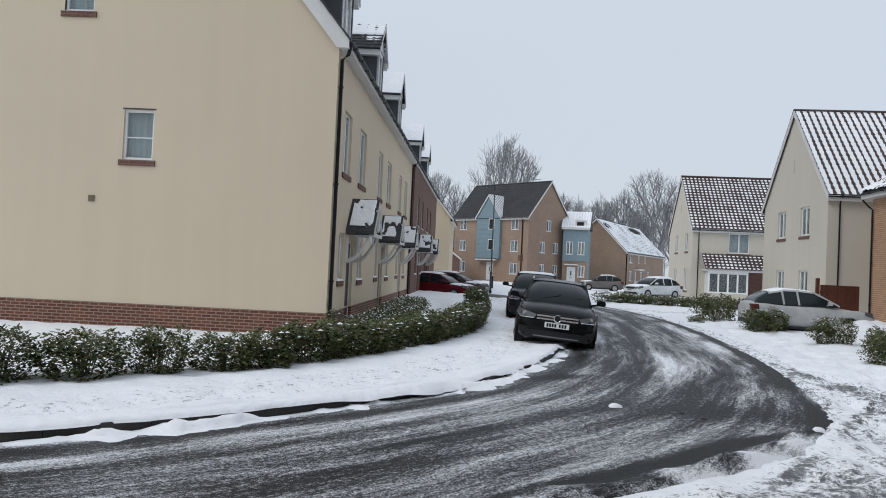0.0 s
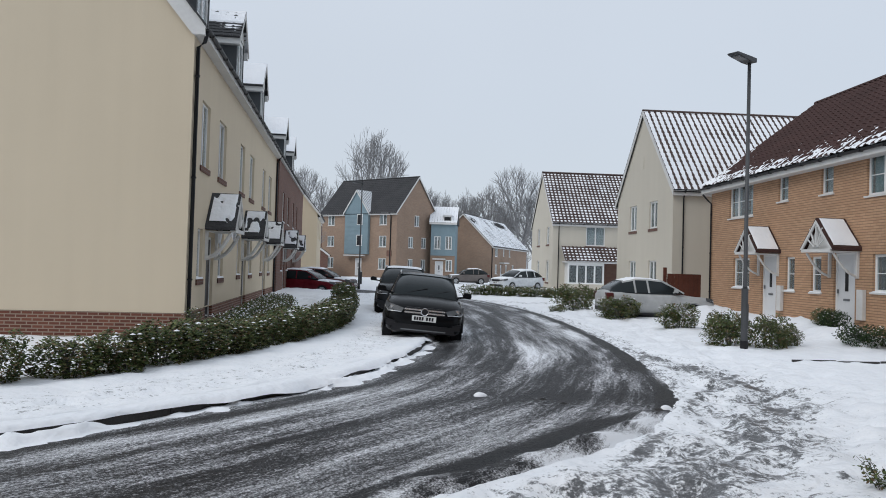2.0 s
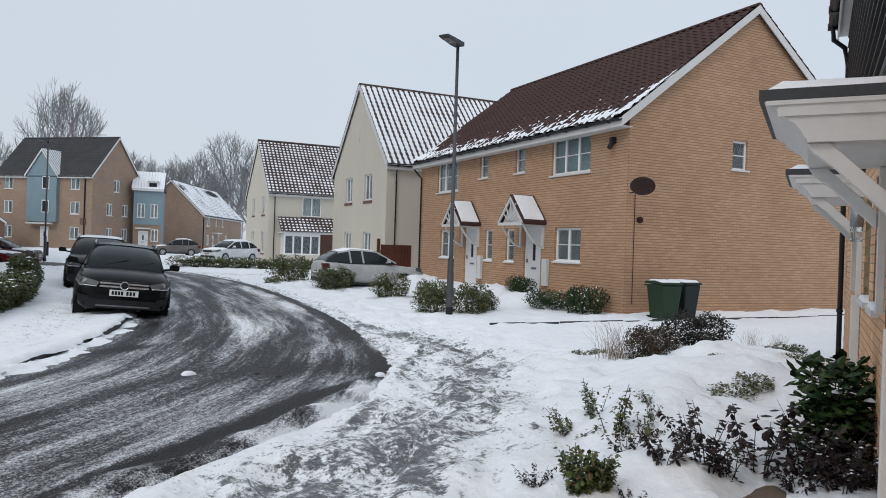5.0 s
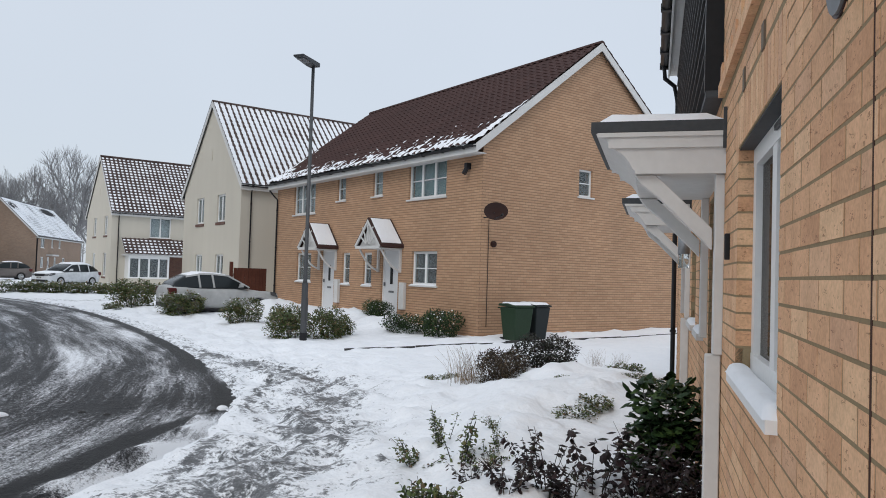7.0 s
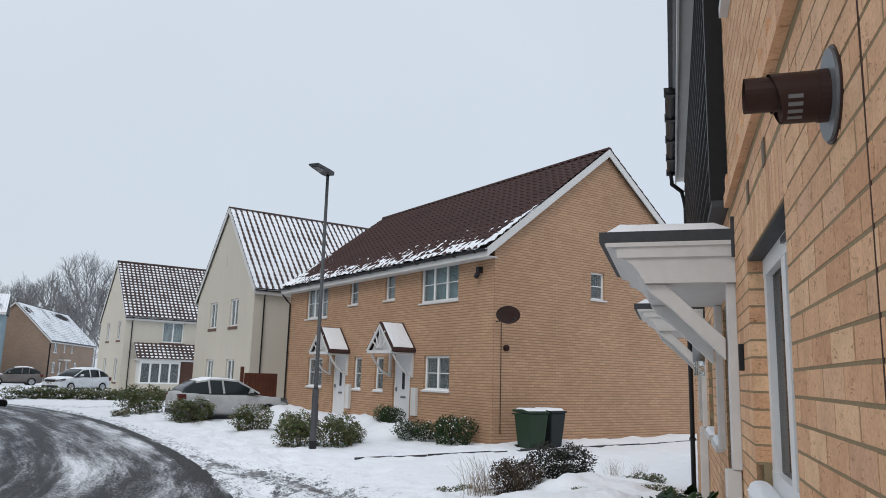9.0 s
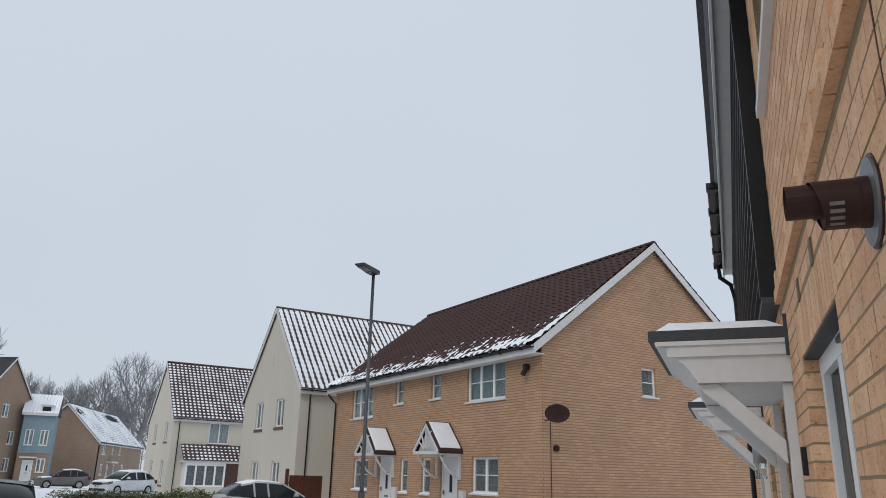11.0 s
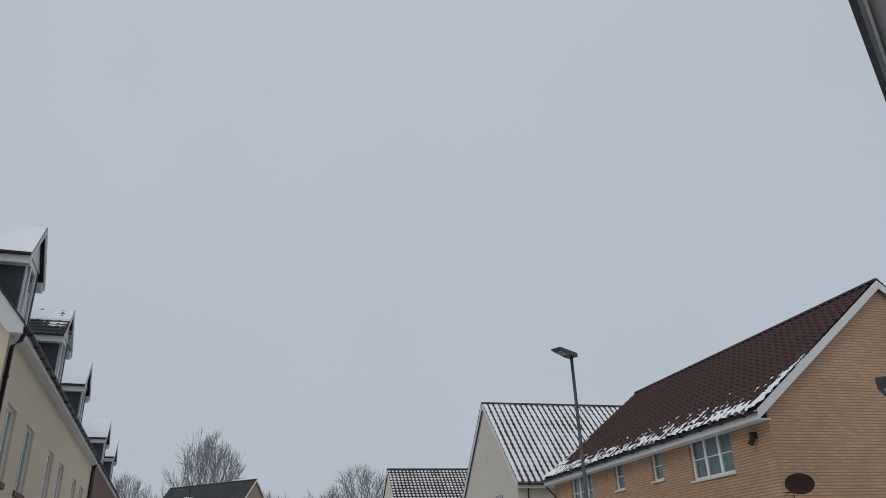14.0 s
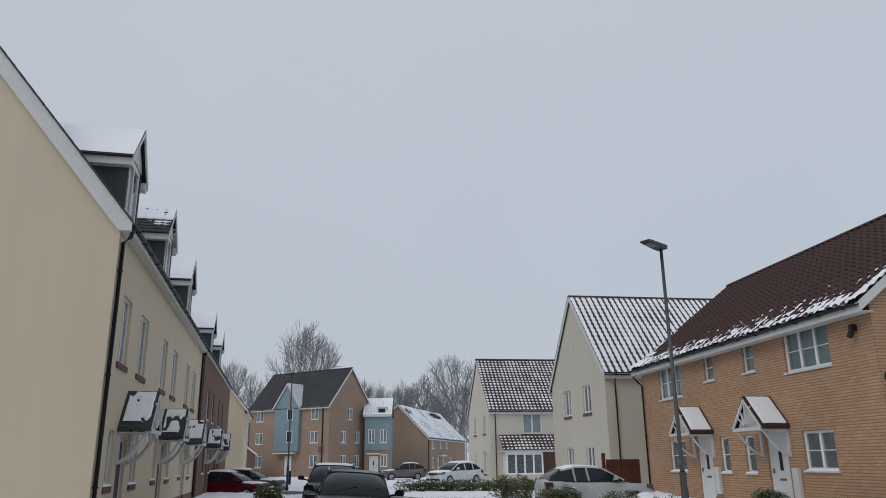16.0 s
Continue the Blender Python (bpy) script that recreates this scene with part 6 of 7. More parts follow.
def wheelie_bin(x, y, z, turn, mat, label):
    t = thing("wheelie_bin", pose(x, y, z, 0, 0, turn), label, "wheelie bin", "bins")
    g = G()
    lo = [(-0.21, -0.26), (0.21, -0.26), (0.21, 0.24), (-0.21, 0.24)]
    hi = [(-0.29, -0.35), (0.29, -0.35), (0.29, 0.33), (-0.29, 0.33)]
    for k in range(4):
        a, b, c, d = lo[k], lo[(k + 1) % 4], hi[(k + 1) % 4], hi[k]
        g.face([(*a, 0.04), (*b, 0.04), (*c, 0.98), (*d, 0.98)])
    g.face([(*p, 0.04) for p in lo])
    g.face([(*p, 0.98) for p in hi])
    g.part("bin_body", mat, t, bevel=0.025)
    lid = G().prism([(-0.38, 0.985), (-0.37, 1.03), (0.0, 1.08), (0.36, 1.06), (0.38, 1.0)], 0, -0.31, 0.31).part("lid", mat, t, bevel=0.015)
    soft(Matrix(), -0.29, 0.29, -0.33, 0.33, 1.045, 0.055, 4, 14).part("lid_snow", SNOW, lid, smooth=True, normals=False)
    G().tube([(-0.3, 0.39, 0.95), (0.3, 0.39, 0.95)], 0.02, 8).part("handle", mat, t)
    for sx in (-0.27, 0.21):
        G().tube([(sx, 0.26, 0.1), (sx + 0.06, 0.26, 0.1)], 0.1, 14).part("wheel", BLACK, t)


BIN_G = plain("green_bin_plastic", (0.022, 0.043, 0.024), 0.5, grain=20, var=0.2)
BIN_D = plain("dark_bin_plastic", (0.014, 0.020, 0.021), 0.5, grain=20, var=0.2)
wheelie_bin(13.66, 14.05, -0.10, -8, BIN_G, "green wheelie bin with snow on its lid")
wheelie_bin(14.44, 14.20, -0.10, 4, BIN_D, "dark green-black wheelie bin with snowy lid")
for bx, by in ((-0.2, 57), (2.0, 57.5)):
    b = thing("bollard", pose(bx, by, 0.1), "short dark timber bollard in snow", "bollard", "bollards")
    G().tube([(0, 0, -0.1), (0, 0, 1.0)], 0.09, 8).part("post", BLACK, b)
    soft(Matrix(), -0.08, 0.08, -0.08, 0.08, 1.0, 0.04, 2, 6).part("snow_cap", SNOW, b, smooth=True, normals=False)


# thin edging stones that stand out of the snow along the path by the brick house
edging = thing("path_edging", Matrix(), "line of dark thin edging stones showing through snow", "edging", kind="structure")
stone = G().box(0.0, 0.90, -0.02, 0.02, -0.25, 0.0).mesh("edging_stone", KERB)
rng = random.Random(31)
for k in range(14):
    x = 8.45 + 0.915 * k
    y = 13.85 - 0.12 * math.sin((x - 8.45) / 12 * math.pi)
    z = max(float(ground_height(np.array([[x + d]]), np.array([[y - 0.06]]))[0][0, 0]) for d in (0.1, 0.45, 0.8))
    o = new("edging_stone", stone)
    o.parent = edging
    o.matrix_world = pose(x, y, z + 0.022 + rng.uniform(-0.012, 0.008), 0, 0, rng.uniform(-1, 1))

# ---- cars ----
CAR_GLASS = plain("car_glass", (0.012, 0.017, 0.019), 0.12, var=0.1, bump=0.0, spec=0.3)
TYRE = plain("tyre_rubber", (0.014, 0.014, 0.015), 0.85, var=0.3)
RIM = plain("alloy_rim", (0.30, 0.31, 0.32), 0.4, 0.6)
CHROME = plain("chrome_trim", (0.62, 0.63, 0.64), 0.25, 0.9, var=0.05)
PLATE = plain("number_plate_white", (0.70, 0.70, 0.68), 0.5)
HEADLIGHT = plain("headlamp_lens", (0.10, 0.105, 0.11), 0.35, var=0.3, spec=0.12)
TAIL = plain("tail_lamp_red", (0.11, 0.028, 0.028), 0.25)


def paint(name, c, rough=0.22):
    m = Mat(name, rough)
    o = m.coord("Object")
    grime = m.noise(3.0, 5, o)
    m.color(m.ramp(grime, [(0.35, shade(c, 0.85)), (0.7, tuple(min(1, v * 1.1 + 0.004) for v in c))]))
    r = m.n("ShaderNodeMapRange", To_Min=rough * 0.7, To_Max=rough * 1.5)
    m.l(grime, r.inputs["Value"])
    m.l(r.outputs[0], m.b.inputs["Roughness"])
    m.b.inputs["Specular IOR Level"].default_value = 0.13
    return m.m


def loft(sections):
    """A closed skin through rings of equal count."""
    g = G()
    P = np.array(sections)
    P = np.concatenate([P, P[:, :1]], axis=1)
    g.grid(P)
    g.face([tuple(p) for p in P[0, :-1]])
    g.face([tuple(p) for p in P[-1, :-1]])
    return g


def car(x, y, z, turn, label, mat, L=4.4, W=1.8, H=1.49, kind="suv", snow=0.0, rails=False, lean=0.0):
    t = thing("car", pose(x, y, z, 0, lean, turn), label, "car", "parked cars")
    hw = W / 2
    clear = 0.22 if kind == "suv" else 0.18
    belt = H * 0.66
    hood = H * (0.66 if kind == "suv" else 0.60)
    nose = H * 0.48
    # stations: place along the length, underside, top, half width
    st = [(0.0, 0.34, nose * 0.86, 0.70), (0.06, 0.26, nose * 1.02, 0.84), (0.20, clear, nose * 1.16, 0.93), (0.45, clear, hood * 0.93, 0.975), (0.85, clear, hood * 0.985, 0.99), (1.20, clear, hood * 1.01, 1.0),
          (1.7, clear, belt, 1.0), (2.6, clear, belt * 1.01, 1.0), (3.3, clear, belt * 1.03, 1.0), (L - 0.55, clear, belt * 1.05, 0.985), (L - 0.2, clear + 0.03, belt * 1.05, 0.95), (L - 0.05, 0.30, belt * 1.02, 0.87), (L, 0.36, belt * 0.92, 0.80)]
    rings = []
    for yy, zl, zt, w in st:
        w *= hw
        hh = zt - zl
        half = [(0.0, zl), (w * 0.82, zl), (w * 0.95, zl + 0.06), (w * 0.985, zl + hh * 0.30), (w, zl + hh * 0.55), (w * 0.985, zl + hh * 0.78), (w * 0.93, zl + hh * 0.93), (w * 0.80, zt - 0.005), (w * 0.4, zt + 0.018)]
        ring = [(px, yy, pz) for px, pz in half] + [(0, yy, zt + 0.025)] + [(-px, yy, pz) for px, pz in half[:0:-1]]
        rings.append(ring)
    loft(rings).part("body", mat, t, smooth=True)
    # cabin
    fy, ry = (1.15, L - 0.35) if kind != "saloon" else (1.2, L - 0.75)
    cab = [(fy, belt - 0.02, belt + 0.01, 0.86, 0.86), (fy + 0.40, belt - 0.03, belt + (H - belt) * 0.55, 0.92, 0.78), (fy + 0.80, belt - 0.03, H - 0.045, 0.93, 0.70), (fy + 1.3, belt - 0.03, H - 0.004, 0.935, 0.70), (2.9, belt - 0.03, H, 0.935, 0.70), (ry - 0.65, belt - 0.03, H - 0.03, 0.92, 0.69), (ry - 0.25, belt - 0.02, H - 0.11, 0.89, 0.67), (ry + 0.10, belt - 0.02, belt + (H - belt) * 0.35, 0.86, 0.74), (ry + 0.2, belt - 0.02, belt + 0.03, 0.84, 0.80)]
    rg, roof = [], []
    for yy, zb, zt, wb, wt in cab:
        wb, wt = wb * hw, wt * hw
        half = [(wb, zb), (wb * 0.99, zb + (zt - zb) * 0.1), (wt + (wb - wt) * 0.12, zt - (zt - zb) * 0.15), (wt * 0.96, zt - (zt - zb) * 0.02), (wt * 0.6, zt + 0.012)]
        ring = [(px, yy, pz) for px, pz in half] + [(0, yy, zt + 0.018)] + [(-px, yy, pz) for px, pz in half[::-1]]
        rg.append(ring)
    loft(rg).part("cabin_glass", CAR_GLASS, t, "dark tinted car glass", smooth=True)
    top = []
    for yy, zb, zt, wb, wt in cab[2:7]:
        wt = wt * hw + 0.006
        top.append([(px, yy, pz) for px, pz in [(wt * 1.03, zt - 0.055), (wt * 0.98, zt - 0.0), (wt * 0.6, zt + 0.02), (0, zt + 0.027), (-wt * 0.6, zt + 0.02), (-wt * 0.98, zt - 0.0), (-wt * 1.03, zt - 0.055)]])
    G().grid(np.array(top)).part("roof", mat, t, smooth=True, normals=False)
    if snow:
        P = np.array(top)[:, 1:-1].copy()
        fine = np.stack([[P[i] * (1 - k) + P[i + 1] * k for k in np.linspace(0, 1, 6, endpoint=False)] for i in range(len(P) - 1)]).reshape(-1, 5, 3)
        cols = np.linspace(0, 4, 17)
        fine = np.array([[[np.interp(c, range(5), r[:, d]) for d in range(3)] for c in cols] for r in fine])
        n1, n2 = fine.shape[:2]
        e = np.minimum(np.minimum(np.arange(n1), n1 - 1 - np.arange(n1))[:, None] / 2.5, np.minimum(np.arange(n2), n2 - 1 - np.arange(n2))[None] / 2.5)
        fine[..., 2] += snow * (np.clip(e, 0, 1) ** 0.5 * (0.7 + 0.6 * fbm(fine[..., 0], fine[..., 1], 2.5, 3))) - 0.004
        G().grid(fine).part("roof_snow", SNOW, t, smooth=True, normals=False)
    if snow > 0.04:
        A, B = np.meshgrid(np.linspace(0.22, 1.22, 14), np.linspace(-0.86, 0.86, 18), indexing="ij")
        top_z = np.interp(A, [s_[0] for s_ in st], [s_[2] for s_ in st])
        ed = np.minimum(np.minimum(A - 0.22, 1.22 - A) * 7, (0.86 - np.abs(B)) * 7)
        Zs = top_z + 0.022 - 0.05 * np.abs(B) ** 3 + snow * np.clip(ed, 0, 1) ** 0.5 * (0.6 + 0.6 * fbm(A, B, 2.5, 8)) - 0.006
        G().grid(np.stack([B * hw, A, Zs], 2)).part("bonnet_snow", SNOW, t, smooth=True, normals=False)
    # pillars
    for sx in (-1, 1):
        for (ya, yb, ww) in ((cab[0], cab[2], 0.035),):
            a = (sx * ya[3] * hw * 0.985, ya[0] + 0.02, ya[2])
            b = (sx * (yb[4] * hw + 0.01), yb[0], yb[2] - 0.02)
            G().tube([a, b], ww, 6).part("pillar", mat, t)
        for yy in (2.45, ry - 0.7):
            G().tube([(sx * 0.935 * hw, yy, belt), (sx * (0.715 * hw), yy + 0.03, H - 0.05)], 0.035, 6).part("pillar", mat, t)
        G().tube([(sx * hw * 0.985, 0.95, clear + 0.05), (sx * hw * 0.99, 2.2, clear + 0.03), (sx * hw * 0.985, L - 1.0, clear + 0.05)], 0.05, 6).part("sill_trim", BLACK, t)
        m = G().tube([(sx * hw * 0.9, fy + 0.42, belt + 0.03), (sx * (hw + 0.06), fy + 0.40, belt + 0.06)], 0.025, 6)
        mp = m.part("mirror", mat, t)
        G(pose(sx * (hw + 0.13), fy + 0.40, belt + 0.09)).prism([(-0.10, -0.05), (0.08, -0.06), (0.105, 0.0), (0.08, 0.07), (-0.06, 0.08), (-0.11, 0.03)], 1, -0.05, 0.06).part("mirror_shell", mat, mp, bevel=0.02)
        if rails:
            G().tube([(sx * 0.70 * hw, fy + 0.85, H - 0.02), (sx * 0.70 * hw, fy + 1.0, H + 0.035), (sx * 0.70 * hw, ry - 0.8, H + 0.035), (sx * 0.69 * hw, ry - 0.6, H - 0.02)], 0.018, 6).part("roof_rail", CHROME, t)
        # lamps
        P = [(sx * hw * 0.50, 0.05, nose * 1.03), (sx * hw * 0.86, 0.22, nose * 1.14), (sx * hw * 0.955, 0.48, nose * 1.19), (sx * hw * 0.96, 0.46, nose * 1.02), (sx * hw * 0.87, 0.16, nose * 0.90), (sx * hw * 0.55, 0.02, nose * 0.90)]
        P = [(p[0] * 1.03, p[1] - 0.055, p[2] + 0.015) for p in P]
        c = tuple(np.mean(P, axis=0) + np.array((sx * 0.02, -0.07, 0)))
        g = G()
        for k in range(6):
            g.face([c, P[k], P[(k + 1) % 6]])
        lens = g.part("headlight", HEADLIGHT, t, "clear headlamp", normals=False)
        if kind == "suv":
            rim_pts = [(p[0], p[1] - 0.02, p[2] + 0.012) for p in (P[3], P[4], P[5])]
            G().tube(rim_pts, 0.011, 6).part("light_strip", CHROME, lens, "bright strip in the headlamp", smooth=True)
            G().prism([(sx * hw * 0.60, 0.33), (sx * hw * 0.90, 0.36), (sx * hw * 0.93, 0.50), (sx * hw * 0.66, 0.46)], 1, 0.0, 0.20).part("side_intake", BLACK, t, "black air intake", normals=True)
        G().tube([(c[0] - sx * 0.02, c[1] - 0.012, c[2]), (c[0] - sx * 0.02, c[1] + 0.03, c[2])], 0.045, 12).part("lamp_bowl", CHROME, lens)
        G().prism([(L - 0.30, belt * 0.72), (L + 0.0, belt * 0.75), (L - 0.01, belt * 0.98), (L - 0.25, belt * 0.98)], 0, min(sx * hw * 0.62, sx * hw * 0.945), max(sx * hw * 0.62, sx * hw * 0.945)).part("tail_light", TAIL, t, "red tail lamp", bevel=0.02)
        for yy in (0.86, L - 0.82):
            wr = 0.335 if kind == "suv" else 0.31
            xs = (sx * (hw - 0.21), sx * (hw + 0.005))
            tyre = G().tube([(xs[0], yy, wr), (xs[1] - sx * 0.02, yy, wr), (xs[1], yy, wr)], wr, 26).part("wheel", TYRE, t)
            G().tube([(xs[1] - sx * 0.01, yy, wr), (xs[1] + sx * 0.008, yy, wr)], wr * 0.68, 20).part("rim", RIM if kind != "suv" else GREY, tyre)
            for k in range(5):
                a = 2 * math.pi * k / 5
                G().tube([(xs[1] + sx * 0.012, yy, wr), (xs[1] + sx * 0.012, yy + wr * 0.62 * math.cos(a), wr + wr * 0.62 * math.sin(a))], 0.028, 5).part("spoke", CHROME, tyre)
            arch = [(sx * (hw * 0.985), yy + (wr + 0.055) * math.cos(a), wr + (wr + 0.055) * math.sin(a)) for a in np.linspace(-0.1, math.pi + 0.1, 15)]
            G().tube(arch, 0.035, 6).part("wheel_arch", BLACK if kind == "suv" else mat, t, smooth=True)
    # front
    gr = G().prism([(-0.42 * hw, nose * 0.88), (0.42 * hw, nose * 0.88), (0.50 * hw, nose * 1.02), (0.44 * hw, nose * 1.10), (-0.44 * hw, nose * 1.10), (-0.50 * hw, nose * 1.02)], 1, -0.012, 0.06).part("grille", BLACK, t, "dark front grille")
    if kind == "suv":
        for zz in (nose * 0.945, nose * 1.035):
            G().prism([(-0.5 * hw, zz - 0.016), (0.5 * hw, zz - 0.016), (0.5 * hw, zz + 0.016), (-0.5 * hw, zz + 0.016)], 1, -0.03, -0.013).part("grille_bar", CHROME, gr)
        G().tube([(0, -0.055, nose * 0.985), (0, -0.012, nose * 0.985)], 0.072, 20).part("badge", BLACK, gr, "plain round badge")
        ringp = [(0.074 * math.cos(a), -0.055, nose * 0.985 + 0.074 * math.sin(a)) for a in np.linspace(0, 2 * math.pi, 21)]
        G().tube(ringp, 0.01, 5).part("badge_ring", CHROME, gr)
        G().box(-0.55 * hw, 0.55 * hw, -0.015, 0.05, 0.29, 0.315).part("bumper_strip", GREY, t)
    G().prism([(-0.80 * hw, 0.26), (0.80 * hw, 0.26), (0.72 * hw, 0.42), (-0.72 * hw, 0.42)], 1, -0.01, 0.1).part("lower_grille", BLACK, t)
    pl = G().box(-0.26, 0.26, -0.045, -0.02, nose * 0.70, nose * 0.70 + 0.115).part("number_plate", PLATE, t, "white plate with plain dark bars")
    for k, bx in enumerate((-0.22, -0.165, -0.11, -0.055, 0.04, 0.10, 0.16)):
        G().box(bx, bx + 0.042, -0.047, -0.044, nose * 0.70 + 0.02, nose * 0.70 + 0.095).part("plate_bar", BLACK, pl)
    rp = G().box(-0.26, 0.26, L + 0.005, L + 0.02, belt * 0.62, belt * 0.62 + 0.11).part("rear_plate", PLATE, t)
    for bx in (-0.2, -0.1, 0.0, 0.1):
        G().box(bx, bx + 0.06, L + 0.02, L + 0.023, belt * 0.62 + 0.02, belt * 0.62 + 0.09).part("plate_bar", BLACK, rp)
    G().box(-0.7 * hw, 0.7 * hw, L - 0.06, L + 0.02, 0.28, 0.42).part("rear_bumper", BLACK, t)
    for a, b in (((-0.45, fy + 0.05, belt + 0.05), (0.05, fy + 0.22, belt + 0.19)), ((0.1, fy + 0.05, belt + 0.05), (0.55, fy + 0.22, belt + 0.17))):
        G().tube([a, b], 0.012, 5).part("wiper", BLACK, t)
    return t


BLACK_PAINT = paint("black_car_paint", (0.005, 0.0055, 0.0065))
SILVER_PAINT = paint("silver_car_paint", (0.42, 0.43, 0.43), 0.4)
MAROON_PAINT = paint("faded_maroon_paint", (0.13, 0.065, 0.068))
RED_PAINT = paint("dark_red_car_paint", (0.11, 0.008, 0.014))
GREY_PAINT = paint("grey_brown_car_paint", (0.16, 0.145, 0.14), 0.4)
WHITE_PAINT = paint("white_car_paint", (0.62, 0.64, 0.66))
DARK_PAINT = paint("dark_grey_car_paint", (0.018, 0.020, 0.022))
car(1.33, 16.0, -0.03, -3.4, "black compact off-roader parked half on the kerb", BLACK_PAINT, 4.42, 1.76, 1.49, "suv", rails=True, lean=4.2)
car(1.27, 23.3, 0.05, -3, "dark off-roader with snow on its roof behind the black one", DARK_PAINT, 4.5, 1.76, 1.54, "suv", snow=0.03, rails=True, lean=2.0)
car(12.55, 25.9, -0.02, 87.5, "silver hatchback with a film of snow on its roof", SILVER_PAINT, 3.98, 1.74, 1.46, "hatch", snow=0.025)
car(-1.2, 42.5, -0.20, 72, "dark red hatchback capped with snow", RED_PAINT, 4.2, 1.75, 1.45, "hatch", snow=0.07)
car(-0.5, 46.8, -0.14, 75, "maroon hatchback capped with snow", MAROON_PAINT, 4.3, 1.76, 1.46, "hatch", snow=0.07)
car(9.7, 53.6, 0.06, -58, "white car covered in snow beside the cream house", WHITE_PAINT, 4.3, 1.78, 1.5, "hatch", snow=0.09)
car(7.6, 68.0, 0.08, -90, "grey hatchback with a dusting of snow down the street", GREY_PAINT, 4.0, 1.72, 1.45, "hatch", snow=0.05)


# ---- plants ----
def leaf_cloud(n, place_fn, size, rng, droop=0.0):
    """Many small folded leaves; place_fn gives each one's place."""
    V, F = [], []
    for _ in range(n):
        p = place_fn(rng)
        a, b = rng.uniform(0, 2 * math.pi), rng.uniform(-0.6, 0.9) - droop
        d = np.array((math.cos(a) * math.cos(b), math.sin(a) * math.cos(b), math.sin(b)))
        s = np.cross(d, (0, 0, 1.0))
        s = s / (np.linalg.norm(s) + 1e-6)
        up = np.cross(s, d)
        L = size * rng.uniform(0.6, 1.3)
        w = L * 0.30
        i = len(V)
        V += [tuple(p), tuple(p + d * L * 0.32 + s * w - up * w * 0.3), tuple(p + d * L * 0.72 + s * w * 0.85 - up * w * 0.4), tuple(p + d * L - up * w * 0.3), tuple(p + d * L * 0.72 - s * w * 0.85 - up * w * 0.4), tuple(p + d * L * 0.32 - s * w - up * w * 0.3), tuple(p + d * L * 0.5 + up * w * 0.2)]
        F += [(i + j, i + (j + 1) % 6, i + 6) for j in range(6)]
    g = G()
    g.v, g.f, g.uv = V, F, [(0, 0)] * (3 * len(F))
    return g


def shrub_meshes(seed, rx, ry, hgt, n, size, mat, snow_n=0):
    """A dense shrub with stems, an uneven leafy outline and flecks of snow."""
    rng = random.Random(seed)
    lobes = [(rng.uniform(-0.6, 0.6) * rx, rng.uniform(-0.6, 0.6) * ry, rng.uniform(0.35, 0.85) * hgt, rng.uniform(0.25, 0.5)) for _ in range(12)]

    def spot(r):
        if r.random() < 0.30:
            lx, ly, lz, lr = lobes[r.randrange(len(lobes))]
            v = np.array([r.gauss(0, 1) for _ in range(3)])
            v = v / np.linalg.norm(v) * lr * r.uniform(0.5, 1.0)
            return np.array((lx + v[0] * rx, ly + v[1] * ry, max(0.03, min(hgt * 1.08, lz + v[2] * hgt * 0.5))))
        a, k = r.uniform(0, 2 * math.pi), r.uniform(0.45, 1.0) ** 0.6
        z = r.uniform(0.05, 1.0)
        prof = (0.75 + 0.35 * math.sin(z * 2.6)) * (1 - max(0, z - 0.85) * 2.5)
        bump = 1 + 0.22 * math.sin(3 * a + seed) * math.sin(5 * z + seed)
        return np.array((rx * k * prof * bump * math.cos(a), ry * k * prof * bump * math.sin(a), hgt * z * (1 + 0.08 * math.sin(4 * a + seed))))
    crown = leaf_cloud(n, spot, size, rng).mesh("foliage", mat, normals=False)
    st = G()
    for _ in range(14):
        a, k = rng.uniform(0, 2 * math.pi), rng.uniform(0.1, 0.8)
        st.tube([(rx * 0.25 * k * math.cos(a), ry * 0.25 * k * math.sin(a), -0.05), (rx * 0.5 * k * math.cos(a), ry * 0.5 * k * math.sin(a), hgt * 0.45), (rx * k * math.cos(a + 0.3), ry * k * math.sin(a + 0.3), hgt * rng.uniform(0.75, 1.0))], 0.012, 4, 0.005)
    stems = st.mesh("branching", BARK, normals=False)
    sn = None
    if snow_n:
        sg = G()
        for _ in range(snow_n):
            p = spot(rng)
            p[2] = max(p[2], hgt * rng.uniform(0.35, 1.0))
            r = rng.uniform(0.015, 0.05) * (1.6 if snow_n > 150 else 1)
            ring0 = [(p[0] + r * math.cos(t), p[1] + r * math.sin(t), p[2]) for t in np.linspace(0, 2 * math.pi, 7)[:-1]]
            topp = (p[0], p[1], p[2] + r * 0.55)
            for k in range(6):
                sg.face([ring0[k], ring0[(k + 1) % 6], topp])
        sn = sg.mesh("snow_dusting", SNOW, smooth=True, normals=False)
    return crown, stems, sn


def plant(name, meshes, m, label, category, group):
    t = thing(name, m, label, category, group)
    for nm, me in zip(("foliage", "branching", "snow_dusting"), meshes):
        if me is not None:
            o = new(nm, me)
            o.parent = t
            o["kind"] = "stuff"
    return t


def gz(x, y):
    return float(ground_height(np.array([[float(x)]]), np.array([[float(y)]]))[0][0, 0])


